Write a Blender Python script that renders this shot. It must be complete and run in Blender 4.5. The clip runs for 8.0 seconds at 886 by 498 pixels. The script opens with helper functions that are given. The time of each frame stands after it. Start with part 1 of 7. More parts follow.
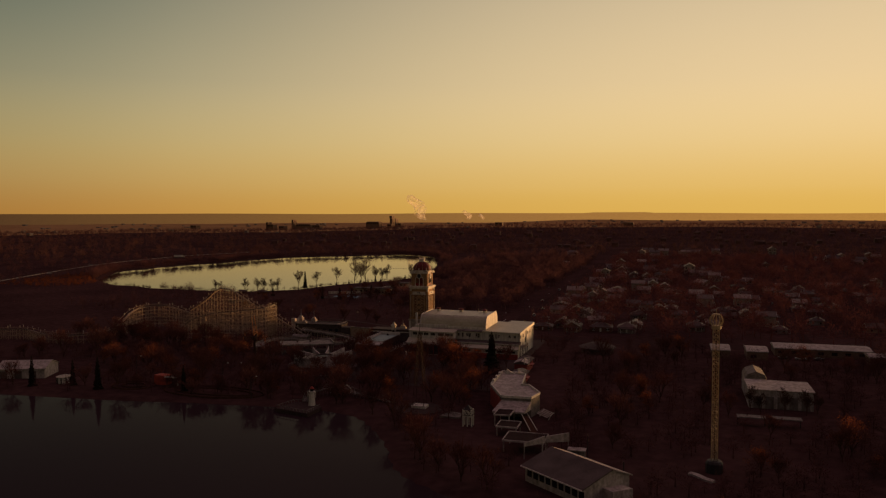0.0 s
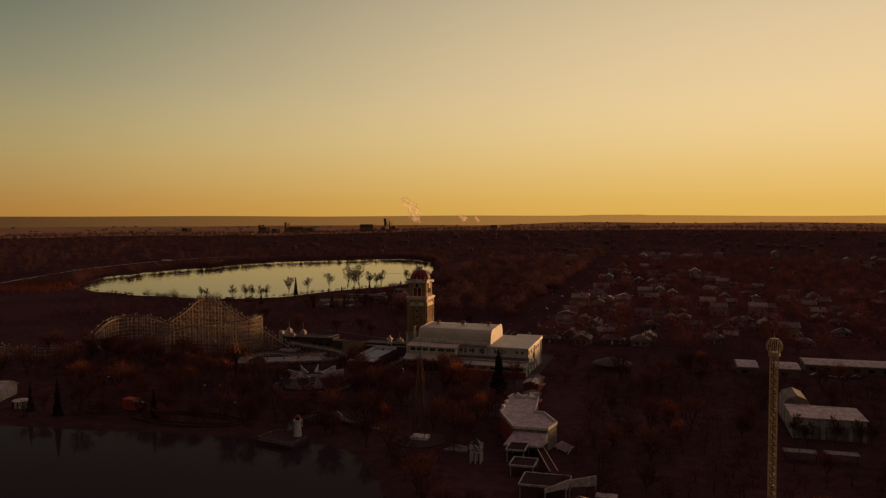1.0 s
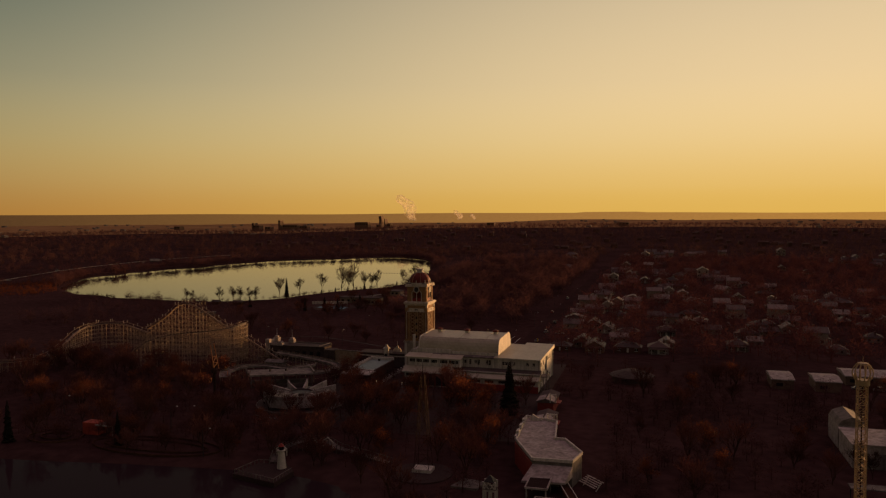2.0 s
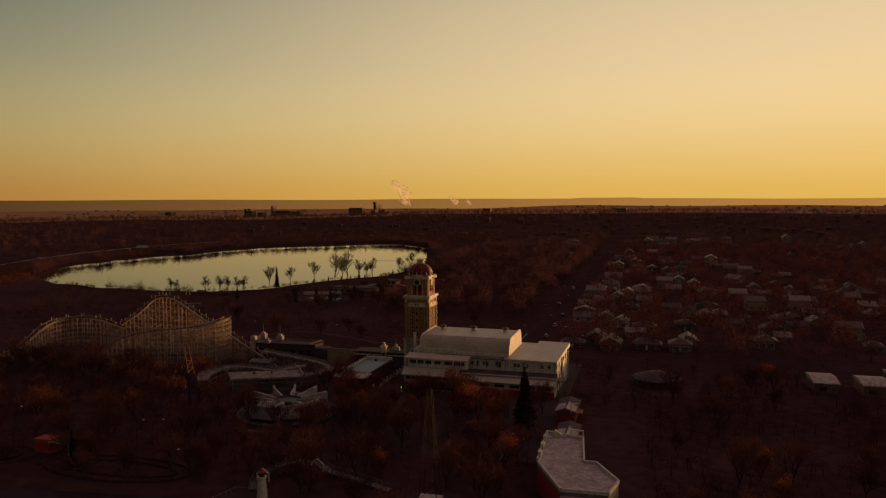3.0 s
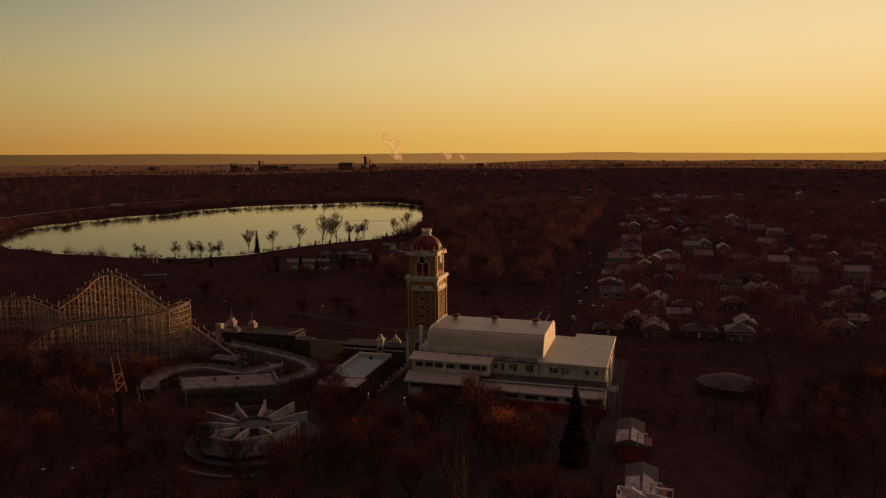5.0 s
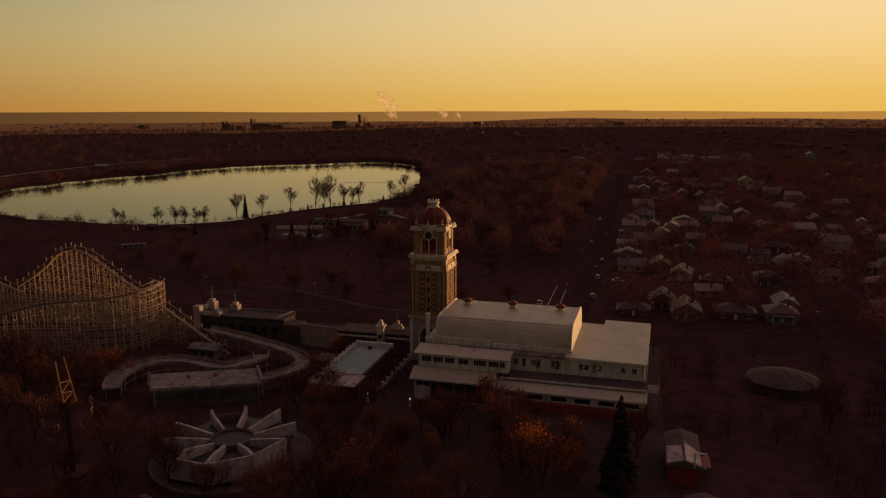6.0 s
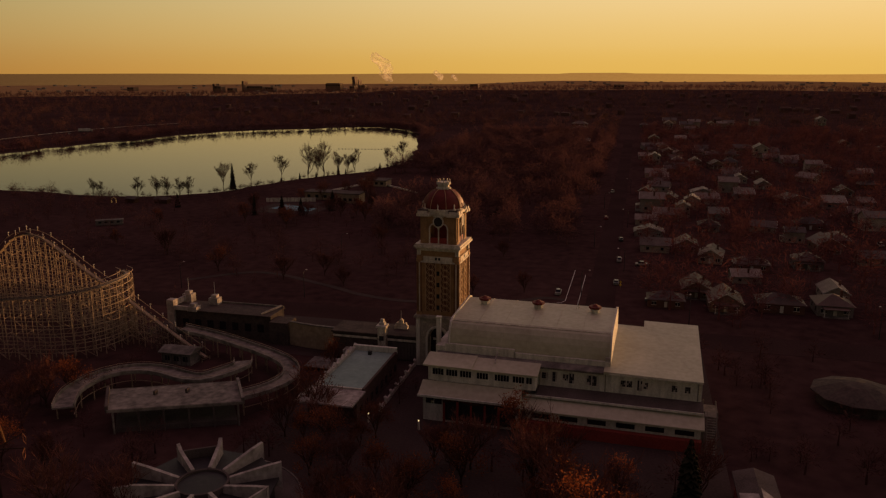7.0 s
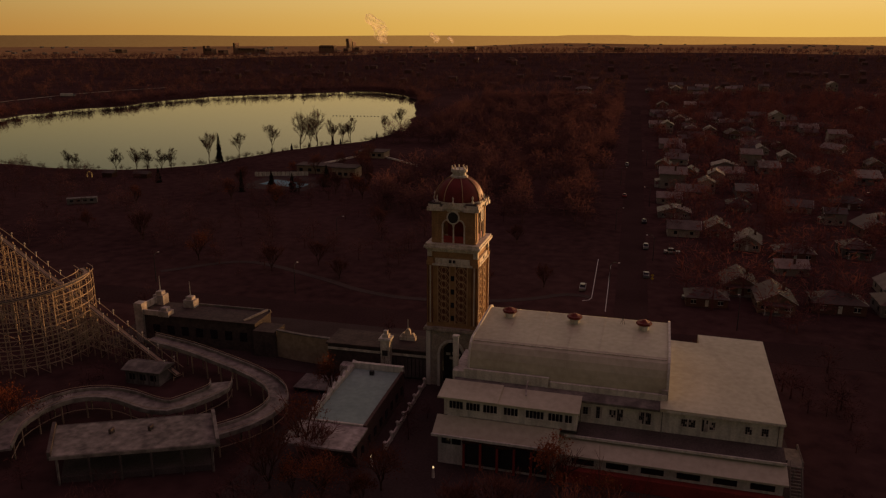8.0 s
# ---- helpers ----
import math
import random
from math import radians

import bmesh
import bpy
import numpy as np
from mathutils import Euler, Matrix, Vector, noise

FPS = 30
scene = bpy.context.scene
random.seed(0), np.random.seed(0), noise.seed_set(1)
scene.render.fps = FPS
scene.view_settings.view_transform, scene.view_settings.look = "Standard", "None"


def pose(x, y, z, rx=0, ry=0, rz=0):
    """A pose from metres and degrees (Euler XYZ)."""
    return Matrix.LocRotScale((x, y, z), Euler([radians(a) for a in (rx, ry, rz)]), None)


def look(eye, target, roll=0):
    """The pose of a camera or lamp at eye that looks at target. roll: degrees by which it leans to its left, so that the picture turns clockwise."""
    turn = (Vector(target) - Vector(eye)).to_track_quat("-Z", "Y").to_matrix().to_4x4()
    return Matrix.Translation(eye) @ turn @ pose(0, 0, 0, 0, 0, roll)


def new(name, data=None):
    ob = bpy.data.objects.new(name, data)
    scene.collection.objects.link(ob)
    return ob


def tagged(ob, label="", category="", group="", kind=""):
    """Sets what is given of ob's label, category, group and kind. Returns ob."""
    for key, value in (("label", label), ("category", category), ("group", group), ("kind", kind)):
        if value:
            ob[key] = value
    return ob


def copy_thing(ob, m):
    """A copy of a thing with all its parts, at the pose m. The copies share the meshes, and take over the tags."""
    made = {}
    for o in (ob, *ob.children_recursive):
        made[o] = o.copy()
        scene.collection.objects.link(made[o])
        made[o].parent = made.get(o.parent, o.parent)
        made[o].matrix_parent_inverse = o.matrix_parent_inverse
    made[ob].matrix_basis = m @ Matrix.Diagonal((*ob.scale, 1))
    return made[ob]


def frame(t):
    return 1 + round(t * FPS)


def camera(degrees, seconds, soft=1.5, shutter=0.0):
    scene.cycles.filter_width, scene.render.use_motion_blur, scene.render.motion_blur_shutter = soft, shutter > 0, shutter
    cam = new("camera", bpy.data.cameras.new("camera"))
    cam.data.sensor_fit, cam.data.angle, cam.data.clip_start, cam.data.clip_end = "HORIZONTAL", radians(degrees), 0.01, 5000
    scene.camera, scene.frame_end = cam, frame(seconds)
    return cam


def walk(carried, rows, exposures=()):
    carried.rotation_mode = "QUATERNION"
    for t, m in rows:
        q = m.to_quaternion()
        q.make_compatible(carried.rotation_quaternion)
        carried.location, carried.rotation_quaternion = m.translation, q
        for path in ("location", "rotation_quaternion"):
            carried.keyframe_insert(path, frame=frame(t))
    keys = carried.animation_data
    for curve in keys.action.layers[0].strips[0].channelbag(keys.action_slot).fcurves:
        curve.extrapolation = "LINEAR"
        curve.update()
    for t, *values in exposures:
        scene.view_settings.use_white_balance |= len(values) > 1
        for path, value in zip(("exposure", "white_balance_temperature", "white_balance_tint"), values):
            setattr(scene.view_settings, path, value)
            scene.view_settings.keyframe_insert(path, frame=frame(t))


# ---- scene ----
cam = camera(59.6, 8.0, soft=1.25)
PATH = [
    (0, (9.436, 2.773, 71.207), (8.862, 4.687, 71.111), -0.1),
    (0.5, (3.199, 18.156, 71.699), (2.633, 20.072, 71.606), -0.1),
    (1, (-3.03, 33.747, 71.988), (-3.589, 35.665, 71.898), -0.1),
    (1.5, (-9.104, 49.565, 71.992), (-9.657, 51.484, 71.902), -0.2),
    (3, (-28.295, 97.101, 71.26), (-28.827, 99.025, 71.127), -0.2),
    (3.5, (-34.554, 112.977, 71.093), (-35.079, 114.9, 70.934), -0.2),
    (4, (-40.658, 128.533, 71.267), (-41.178, 130.456, 71.084), -0.2),
    (4.5, (-46.619, 144.028, 71.28), (-47.132, 145.95, 71.072), -0.2),
    (6, (-65.307, 190.951, 71.388), (-65.796, 192.857, 71.034), -0.1),
    (6.5, (-71.431, 206.205, 71.524), (-71.911, 208.104, 71.124), -0.0),
    (7, (-77.469, 221.455, 71.7), (-77.94, 223.346, 71.254), -0.0),
    (7.5, (-83.636, 236.748, 71.893), (-84.097, 238.63, 71.4), 0.1),
    (8, (-89.175, 251.065, 72.035), (-89.628, 252.938, 71.499), 0.1),
]
walk(cam, [(t, look(eye, target, roll)) for t, eye, target, roll in PATH], exposures=[(0, 0.05), (3, 0.09), (4.5, 0.13), (6, 0.16), (8, 0.14)])

# ---- light: a low sun behind haze, a dusk sky that falls off away from it ----
SUN_AZ, SUN_EL = radians(31), radians(0.85)
sun_dir = Vector((math.sin(SUN_AZ) * math.cos(SUN_EL), math.cos(SUN_AZ) * math.cos(SUN_EL), math.sin(SUN_EL)))
sun = new("sun", bpy.data.lights.new("sun", "SUN"))
sun.data.energy, sun.data.angle, sun.data.color = 5.0, radians(0.8), (1.0, 0.50, 0.19)
sun.matrix_basis = Matrix.Translation((0, 0, 300)) @ sun_dir.to_track_quat("Z", "Y").to_matrix().to_4x4()


def dusk_sky():
    world = bpy.data.worlds.new("dusk")
    scene.world = world
    world.use_nodes = True
    nt = world.node_tree
    n, link = nt.nodes, nt.links
    n.clear()
    sky = n.new("ShaderNodeTexSky")
    sky.sky_type, sky.sun_disc = "NISHITA", False
    sky.sun_elevation, sky.sun_rotation = SUN_EL, SUN_AZ
    sky.air_density, sky.dust_density = 1.6, 3.0
    where = n.new("ShaderNodeTexCoord")
    split = n.new("ShaderNodeSeparateXYZ")
    link.new(where.outputs["Generated"], split.inputs[0])

    def ramp(stops, source):
        r = n.new("ShaderNodeValToRGB")
        r.color_ramp.interpolation = "B_SPLINE"
        while len(r.color_ramp.elements) < len(stops):
            r.color_ramp.elements.new(0.5)
        for e, (at, c) in zip(r.color_ramp.elements, stops):
            e.position, e.color = at, (*c, 1)
        link.new(source, r.inputs[0])
        return r.outputs[0]

    dot = n.new("ShaderNodeVectorMath")
    dot.operation = "DOT_PRODUCT"
    dot.inputs[1].default_value = (math.sin(SUN_AZ), math.cos(SUN_AZ), 0)
    link.new(where.outputs["Generated"], dot.inputs[0])
    side = n.new("ShaderNodeMapRange")
    side.interpolation_type = "SMOOTHSTEP"
    side.inputs["From Min"].default_value, side.inputs["From Max"].default_value = 0.15, 1.0
    link.new(dot.outputs["Value"], side.inputs["Value"])
    back = n.new("ShaderNodeMapRange")
    back.inputs["From Min"].default_value, back.inputs["From Max"].default_value = -0.6, 0.4
    back.inputs["To Min"].default_value, back.inputs["To Max"].default_value = 0.42, 1.0
    link.new(dot.outputs["Value"], back.inputs["Value"])
    z = split.outputs["Z"]
    toward = ramp([(0, (0.72, 0.42, 0.0847)), (0.03, (0.744, 0.462, 0.114)), (0.09, (0.803, 0.579, 0.264)), (0.16, (0.813, 0.597, 0.326)), (0.3, (0.611, 0.485, 0.31)), (0.55, (0.30, 0.205, 0.185)), (1, (0.33, 0.15, 0.19))], z)
    away = ramp([(0, (0.43, 0.195, 0.037)), (0.04, (0.455, 0.28, 0.088)), (0.09, (0.43, 0.335, 0.142)), (0.16, (0.288, 0.273, 0.18)), (0.28, (0.082, 0.122, 0.098)), (0.5, (0.135, 0.115, 0.12)), (1, (0.33, 0.15, 0.19))], z)
    dim = n.new("ShaderNodeMix")
    dim.data_type, dim.blend_type = "RGBA", "MULTIPLY"
    dim.inputs[0].default_value = 1.0
    link.new(away, dim.inputs[6])
    link.new(back.outputs[0], dim.inputs[7])
    both = n.new("ShaderNodeMix")
    both.data_type = "RGBA"
    link.new(side.outputs[0], both.inputs[0])
    link.new(dim.outputs[2], both.inputs[6])
    link.new(toward, both.inputs[7])
    haze, air, add = n.new("ShaderNodeBackground"), n.new("ShaderNodeBackground"), n.new("ShaderNodeAddShader")
    link.new(both.outputs[2], haze.inputs[0])
    link.new(sky.outputs[0], air.inputs[0])
    haze.inputs[1].default_value, air.inputs[1].default_value = 1.0, 0.012
    link.new(haze.outputs[0], add.inputs[0])
    link.new(air.outputs[0], add.inputs[1])
    link.new(add.outputs[0], n.new("ShaderNodeOutputWorld").inputs[0])


dusk_sky()


# ---- materials ----
def mat(name, low, high, rough=0.8, grain=2.0, stain=0.08, bump=0.3, metal=0.0, spec=0.3, vary=0.0, glow=0.0, glow_colour=(1, 0.7, 0.35), through_light=0.0, streak=None):
    """A weathered surface between two colours: fine grain, broad stains, relief; vary: brightness from piece to piece."""
    m = bpy.data.materials.new(name)
    m.use_nodes = True
    nt = m.node_tree
    n, link = nt.nodes, nt.links
    b = n["Principled BSDF"]
    where = n.new("ShaderNodeTexCoord")
    fine, broad = n.new("ShaderNodeTexNoise"), n.new("ShaderNodeTexNoise")
    fine.inputs["Scale"].default_value, fine.inputs["Detail"].default_value = grain, 6
    broad.inputs["Scale"].default_value, broad.inputs["Detail"].default_value = stain, 3
    for t in (fine, broad):
        link.new(where.outputs["Object"], t.inputs["Vector"])
    mix = n.new("ShaderNodeMath")
    mix.operation = "MULTIPLY_ADD"
    mix.inputs[1].default_value = 0.5
    half = n.new("ShaderNodeMath")
    half.operation = "MULTIPLY"
    half.inputs[1].default_value = 0.5
    link.new(broad.outputs[0], half.inputs[0])
    link.new(fine.outputs[0], mix.inputs[0])
    link.new(half.outputs[0], mix.inputs[2])
    r = n.new("ShaderNodeValToRGB")
    r.color_ramp.elements[0].position, r.color_ramp.elements[0].color = 0.36, (*low, 1)
    r.color_ramp.elements[1].position, r.color_ramp.elements[1].color = 0.64, (*high, 1)
    link.new(mix.outputs[0], r.inputs[0])
    colour = r.outputs[0]
    if streak:
        # runs of dirt: noise drawn out along one axis
        pull, runs, dirt, soil = n.new("ShaderNodeMapping"), n.new("ShaderNodeTexNoise"), n.new("ShaderNodeMapRange"), n.new("ShaderNodeMix")
        pull.inputs["Scale"].default_value = streak
        link.new(where.outputs["Object"], pull.inputs[0])
        link.new(pull.outputs[0], runs.inputs["Vector"])
        runs.inputs["Scale"].default_value, runs.inputs["Detail"].default_value = 1.0, 7
        dirt.inputs["From Min"].default_value, dirt.inputs["From Max"].default_value = 0.36, 0.6
        dirt.inputs["To Min"].default_value, dirt.inputs["To Max"].default_value = 0.74, 1.04
        link.new(runs.outputs[0], dirt.inputs["Value"])
        soil.data_type, soil.blend_type = "RGBA", "MULTIPLY"
        soil.inputs[0].default_value = 1.0
        link.new(colour, soil.inputs[6])
        link.new(dirt.outputs[0], soil.inputs[7])
        colour = soil.outputs[2]
    if vary:
        info = n.new("ShaderNodeObjectInfo")
        span = n.new("ShaderNodeMapRange")
        span.inputs["To Min"].default_value, span.inputs["To Max"].default_value = 1 - vary, 1 + vary
        link.new(info.outputs["Random"], span.inputs["Value"])
        tone = n.new("ShaderNodeMix")
        tone.data_type, tone.blend_type = "RGBA", "MULTIPLY"
        tone.inputs[0].default_value = 1.0
        link.new(colour, tone.inputs[6])
        link.new(span.outputs[0], tone.inputs[7])
        colour = tone.outputs[2]
    link.new(colour, b.inputs["Base Color"])
    b.inputs["Roughness"].default_value, b.inputs["Metallic"].default_value = rough, metal
    b.inputs["Specular IOR Level"].default_value = spec
    if bump:
        relief = n.new("ShaderNodeBump")
        relief.inputs["Strength"].default_value, relief.inputs["Distance"].default_value = bump, 0.05
        link.new(fine.outputs[0], relief.inputs["Height"])
        link.new(relief.outputs[0], b.inputs["Normal"])
    if glow:
        b.inputs["Emission Color"].default_value, b.inputs["Emission Strength"].default_value = (*glow_colour, 1), glow
    if through_light:
        leaf, blend = n.new("ShaderNodeBsdfTranslucent"), n.new("ShaderNodeMixShader")
        link.new(colour, leaf.inputs[0])
        blend.inputs[0].default_value = through_light
        link.new(b.outputs[0], blend.inputs[1])
        link.new(leaf.outputs[0], blend.inputs[2])
        link.new(blend.outputs[0], n["Material Output"].inputs[0])
    return m


def water(name, colour, ior, ripple, scale):
    m = bpy.data.materials.new(name)
    m.use_nodes = True
    n, link = m.node_tree.nodes, m.node_tree.links
    b = n["Principled BSDF"]
    b.inputs["Base Color"].default_value, b.inputs["Roughness"].default_value, b.inputs["IOR"].default_value = (*colour, 1), 0.04, ior
    where, wave, relief = n.new("ShaderNodeTexCoord"), n.new("ShaderNodeTexNoise"), n.new("ShaderNodeBump")
    wave.inputs["Scale"].default_value, wave.inputs["Detail"].default_value = scale, 4
    link.new(where.outputs["Object"], wave.inputs["Vector"])
    link.new(wave.outputs[0], relief.inputs["Height"])
    relief.inputs["Strength"].default_value, relief.inputs["Distance"].default_value = ripple, 0.05
    link.new(relief.outputs[0], b.inputs["Normal"])
    return m


WHITE = mat("weathered_white_paint", (0.43, 0.39, 0.33), (0.64, 0.595, 0.52), 0.7, 3, 0.25, streak=(1.1, 1.1, 0.13))
ROOF_WHITE = mat("white_roof_membrane", (0.34, 0.305, 0.215), (0.47, 0.43, 0.315), 0.5, 0.9, 0.12, spec=0.35)
ROOF_GREY = mat("grey_felt_roof", (0.065, 0.05, 0.046), (0.13, 0.103, 0.094), 0.95, 4, 0.2, spec=0.05)
DARK_FELT = mat("dark_tar_roof", (0.025, 0.015, 0.014), (0.05, 0.03, 0.027), 0.95, 2, 0.3, spec=0.03)
RED = mat("faded_red_paint", (0.17, 0.022, 0.017), (0.28, 0.042, 0.031), 0.7, 3, 0.3)
OCHRE = mat("ochre_brick", (0.20, 0.112, 0.05), (0.37, 0.218, 0.102), 0.85, 5, 0.4)
BRICK_BAR = mat("tan_brick_lattice", (0.29, 0.18, 0.095), (0.45, 0.30, 0.17), 0.85, 6, 0.5)
LATTICE = mat("umber_brick", (0.085, 0.030, 0.014), (0.15, 0.058, 0.026), 0.85, 6, 0.4)
STONE = mat("cream_terracotta", (0.40, 0.34, 0.265), (0.72, 0.645, 0.535), 0.75, 3.5, 0.6, streak=(1.4, 1.4, 0.25))
# Darker copy of STONE: the shadow on the portal is put into its colour.
PORTAL = mat("stained_terracotta", (0.19, 0.155, 0.12), (0.40, 0.34, 0.275), 0.8, 2.5, 0.5)
DOME = mat("dark_red_dome_tiles", (0.085, 0.012, 0.010), (0.15, 0.022, 0.017), 0.6, 6, 0.5, spec=0.2)
DARK = mat("dark_iron", (0.018, 0.016, 0.016), (0.035, 0.03, 0.03), 0.6, 8, 1)
GLASS = mat("dark_window_glass", (0.012, 0.012, 0.014), (0.02, 0.02, 0.022), 0.12, 2, 0.5, bump=0.02, spec=0.5)
TIMBER = mat("white_coaster_timber", (0.20, 0.14, 0.094), (0.38, 0.277, 0.19), 0.8, 6, 0.3)
DECK = mat("grey_worn_concrete", (0.09, 0.075, 0.066), (0.21, 0.18, 0.158), 0.85, 1.1, 0.35, bump=0.5, streak=(0.7, 0.4, 0.6))
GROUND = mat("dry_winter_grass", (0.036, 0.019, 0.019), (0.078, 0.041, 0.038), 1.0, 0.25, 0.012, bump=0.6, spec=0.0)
# Lightened base: haze over the far ground is put into its colour.
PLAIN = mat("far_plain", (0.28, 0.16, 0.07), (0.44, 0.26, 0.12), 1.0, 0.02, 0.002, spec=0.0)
ASPHALT = mat("asphalt", (0.036, 0.020, 0.0195), (0.058, 0.033, 0.031), 1.0, 2, 0.05, spec=0.0)
PATHWAY = mat("park_paving", (0.040, 0.026, 0.025), (0.068, 0.046, 0.042), 0.9, 2, 0.08, spec=0.05)
LINE = mat("white_road_paint", (0.5, 0.48, 0.44), (0.65, 0.62, 0.58), 0.8, 3, 0.5)
BARK = mat("bark", (0.045, 0.022, 0.016), (0.09, 0.046, 0.032), 0.95, 4, 1, vary=0.3, spec=0.0)
TWIG = mat("bare_twigs", (0.085, 0.034, 0.028), (0.155, 0.063, 0.048), 0.95, 2, 0.3, bump=0, vary=0.4, spec=0.0)
RUST = mat("rust_brown_leaves", (0.12, 0.033, 0.015), (0.235, 0.072, 0.027), 0.8, 1, 0.3, bump=0, vary=0.4, spec=0.1, through_light=0.45)
# Paler than WOODS: distance haze is put into the twig colour.
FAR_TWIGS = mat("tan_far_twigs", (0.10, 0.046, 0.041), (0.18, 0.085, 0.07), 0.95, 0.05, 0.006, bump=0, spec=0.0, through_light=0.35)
PINE = mat("dark_needles", (0.018, 0.016, 0.012), (0.032, 0.028, 0.02), 0.9, 2, 0.4, bump=0, vary=0.3, spec=0.0)
WOODS = mat("winter_woods", (0.085, 0.039, 0.04), (0.16, 0.073, 0.071), 0.95, 0.4, 0.02, bump=0, spec=0.0, through_light=0.3)
# Redder than WOODS: the low sun's red glare is put into this colour.
SUBURB_TWIGS = mat("red_brown_twigs", (0.10, 0.037, 0.037), (0.18, 0.068, 0.064), 0.95, 0.4, 0.02, bump=0, spec=0.0, through_light=0.25)
# Darker than WOODS and TWIG: shade over the park is put into the colour.
THICKET = mat("dark_shrub_twigs", (0.06, 0.026, 0.025), (0.115, 0.051, 0.047), 0.95, 0.4, 0.05, bump=0, spec=0.0)
FARWALL = mat("hazy_far_concrete", (0.11, 0.066, 0.042), (0.17, 0.105, 0.066), 0.9, 0.1, 0.02, bump=0)
POOL = mat("pale_green_deck", (0.17, 0.245, 0.22), (0.25, 0.345, 0.31), 0.7, 1, 0.15)
TURQ = mat("turquoise_pool_paint", (0.10, 0.24, 0.29), (0.18, 0.34, 0.39), 0.85, 1, 0.3)
STEAM = mat("steam", (0.92, 0.82, 0.66), (0.97, 0.90, 0.76), 1.0, 0.02, 0.01, bump=0, through_light=0.6, spec=0.0)
nodes, links = STEAM.node_tree.nodes, STEAM.node_tree.links
clear_part, thin = nodes.new("ShaderNodeBsdfTransparent"), nodes.new("ShaderNodeMixShader")
puffs, where, gaps = nodes.new("ShaderNodeTexNoise"), nodes.new("ShaderNodeTexCoord"), nodes.new("ShaderNodeMapRange")
puffs.inputs["Scale"].default_value, puffs.inputs["Detail"].default_value = 0.06, 4
gaps.inputs["From Min"].default_value, gaps.inputs["From Max"].default_value = 0.35, 0.65
gaps.inputs["To Min"].default_value, gaps.inputs["To Max"].default_value = 0.97, 0.55
links.new(where.outputs["Object"], puffs.inputs["Vector"])
links.new(puffs.outputs[0], gaps.inputs["Value"])
links.new(gaps.outputs[0], thin.inputs[0])
links.new(nodes["Material Output"].inputs[0].links[0].from_socket, thin.inputs[1])
links.new(clear_part.outputs[0], thin.inputs[2])
links.new(thin.outputs[0], nodes["Material Output"].inputs[0])
STATION = mat("worn_station_concrete", (0.10, 0.083, 0.072), (0.30, 0.255, 0.22), 0.85, 0.9, 0.3, bump=0.6, streak=(0.5, 0.35, 0.5))
FANWALL = mat("stained_pale_stucco", (0.24, 0.20, 0.18), (0.48, 0.415, 0.375), 0.85, 1.2, 0.4, streak=(0.9, 0.9, 0.2))
LAMP = mat("lit_lamp", (0.8, 0.7, 0.5), (0.9, 0.8, 0.6), 0.5, glow=0.9)
LAKE_FAR = water("still_lake", (0.010, 0.012, 0.011), 1.17, 0.05, 0.25)
LAKE_NEAR = water("murky_lake", (0.032, 0.019, 0.023), 1.04, 0.22, 0.5)
HOUSE_PAINTS = [mat("house_paint_" + n, a, b, 0.8, 2, 0.3, vary=0.25) for n, a, b in (
    ("cream", (0.20, 0.155, 0.12), (0.34, 0.28, 0.23)), ("brick", (0.08, 0.034, 0.026), (0.14, 0.062, 0.045)),
    ("grey", (0.11, 0.092, 0.085), (0.20, 0.17, 0.155)), ("tan", (0.13, 0.082, 0.056), (0.22, 0.14, 0.10)))]
HOUSE_ROOFS = [mat("shingles_" + n, a, b, 0.6, 3, 0.3, vary=0.55, spec=0.3) for n, a, b in (
    ("grey", (0.045, 0.028, 0.024), (0.08, 0.052, 0.044)), ("brown", (0.038, 0.02, 0.016), (0.072, 0.04, 0.031)), ("pale", (0.085, 0.06, 0.05), (0.18, 0.135, 0.112)))]


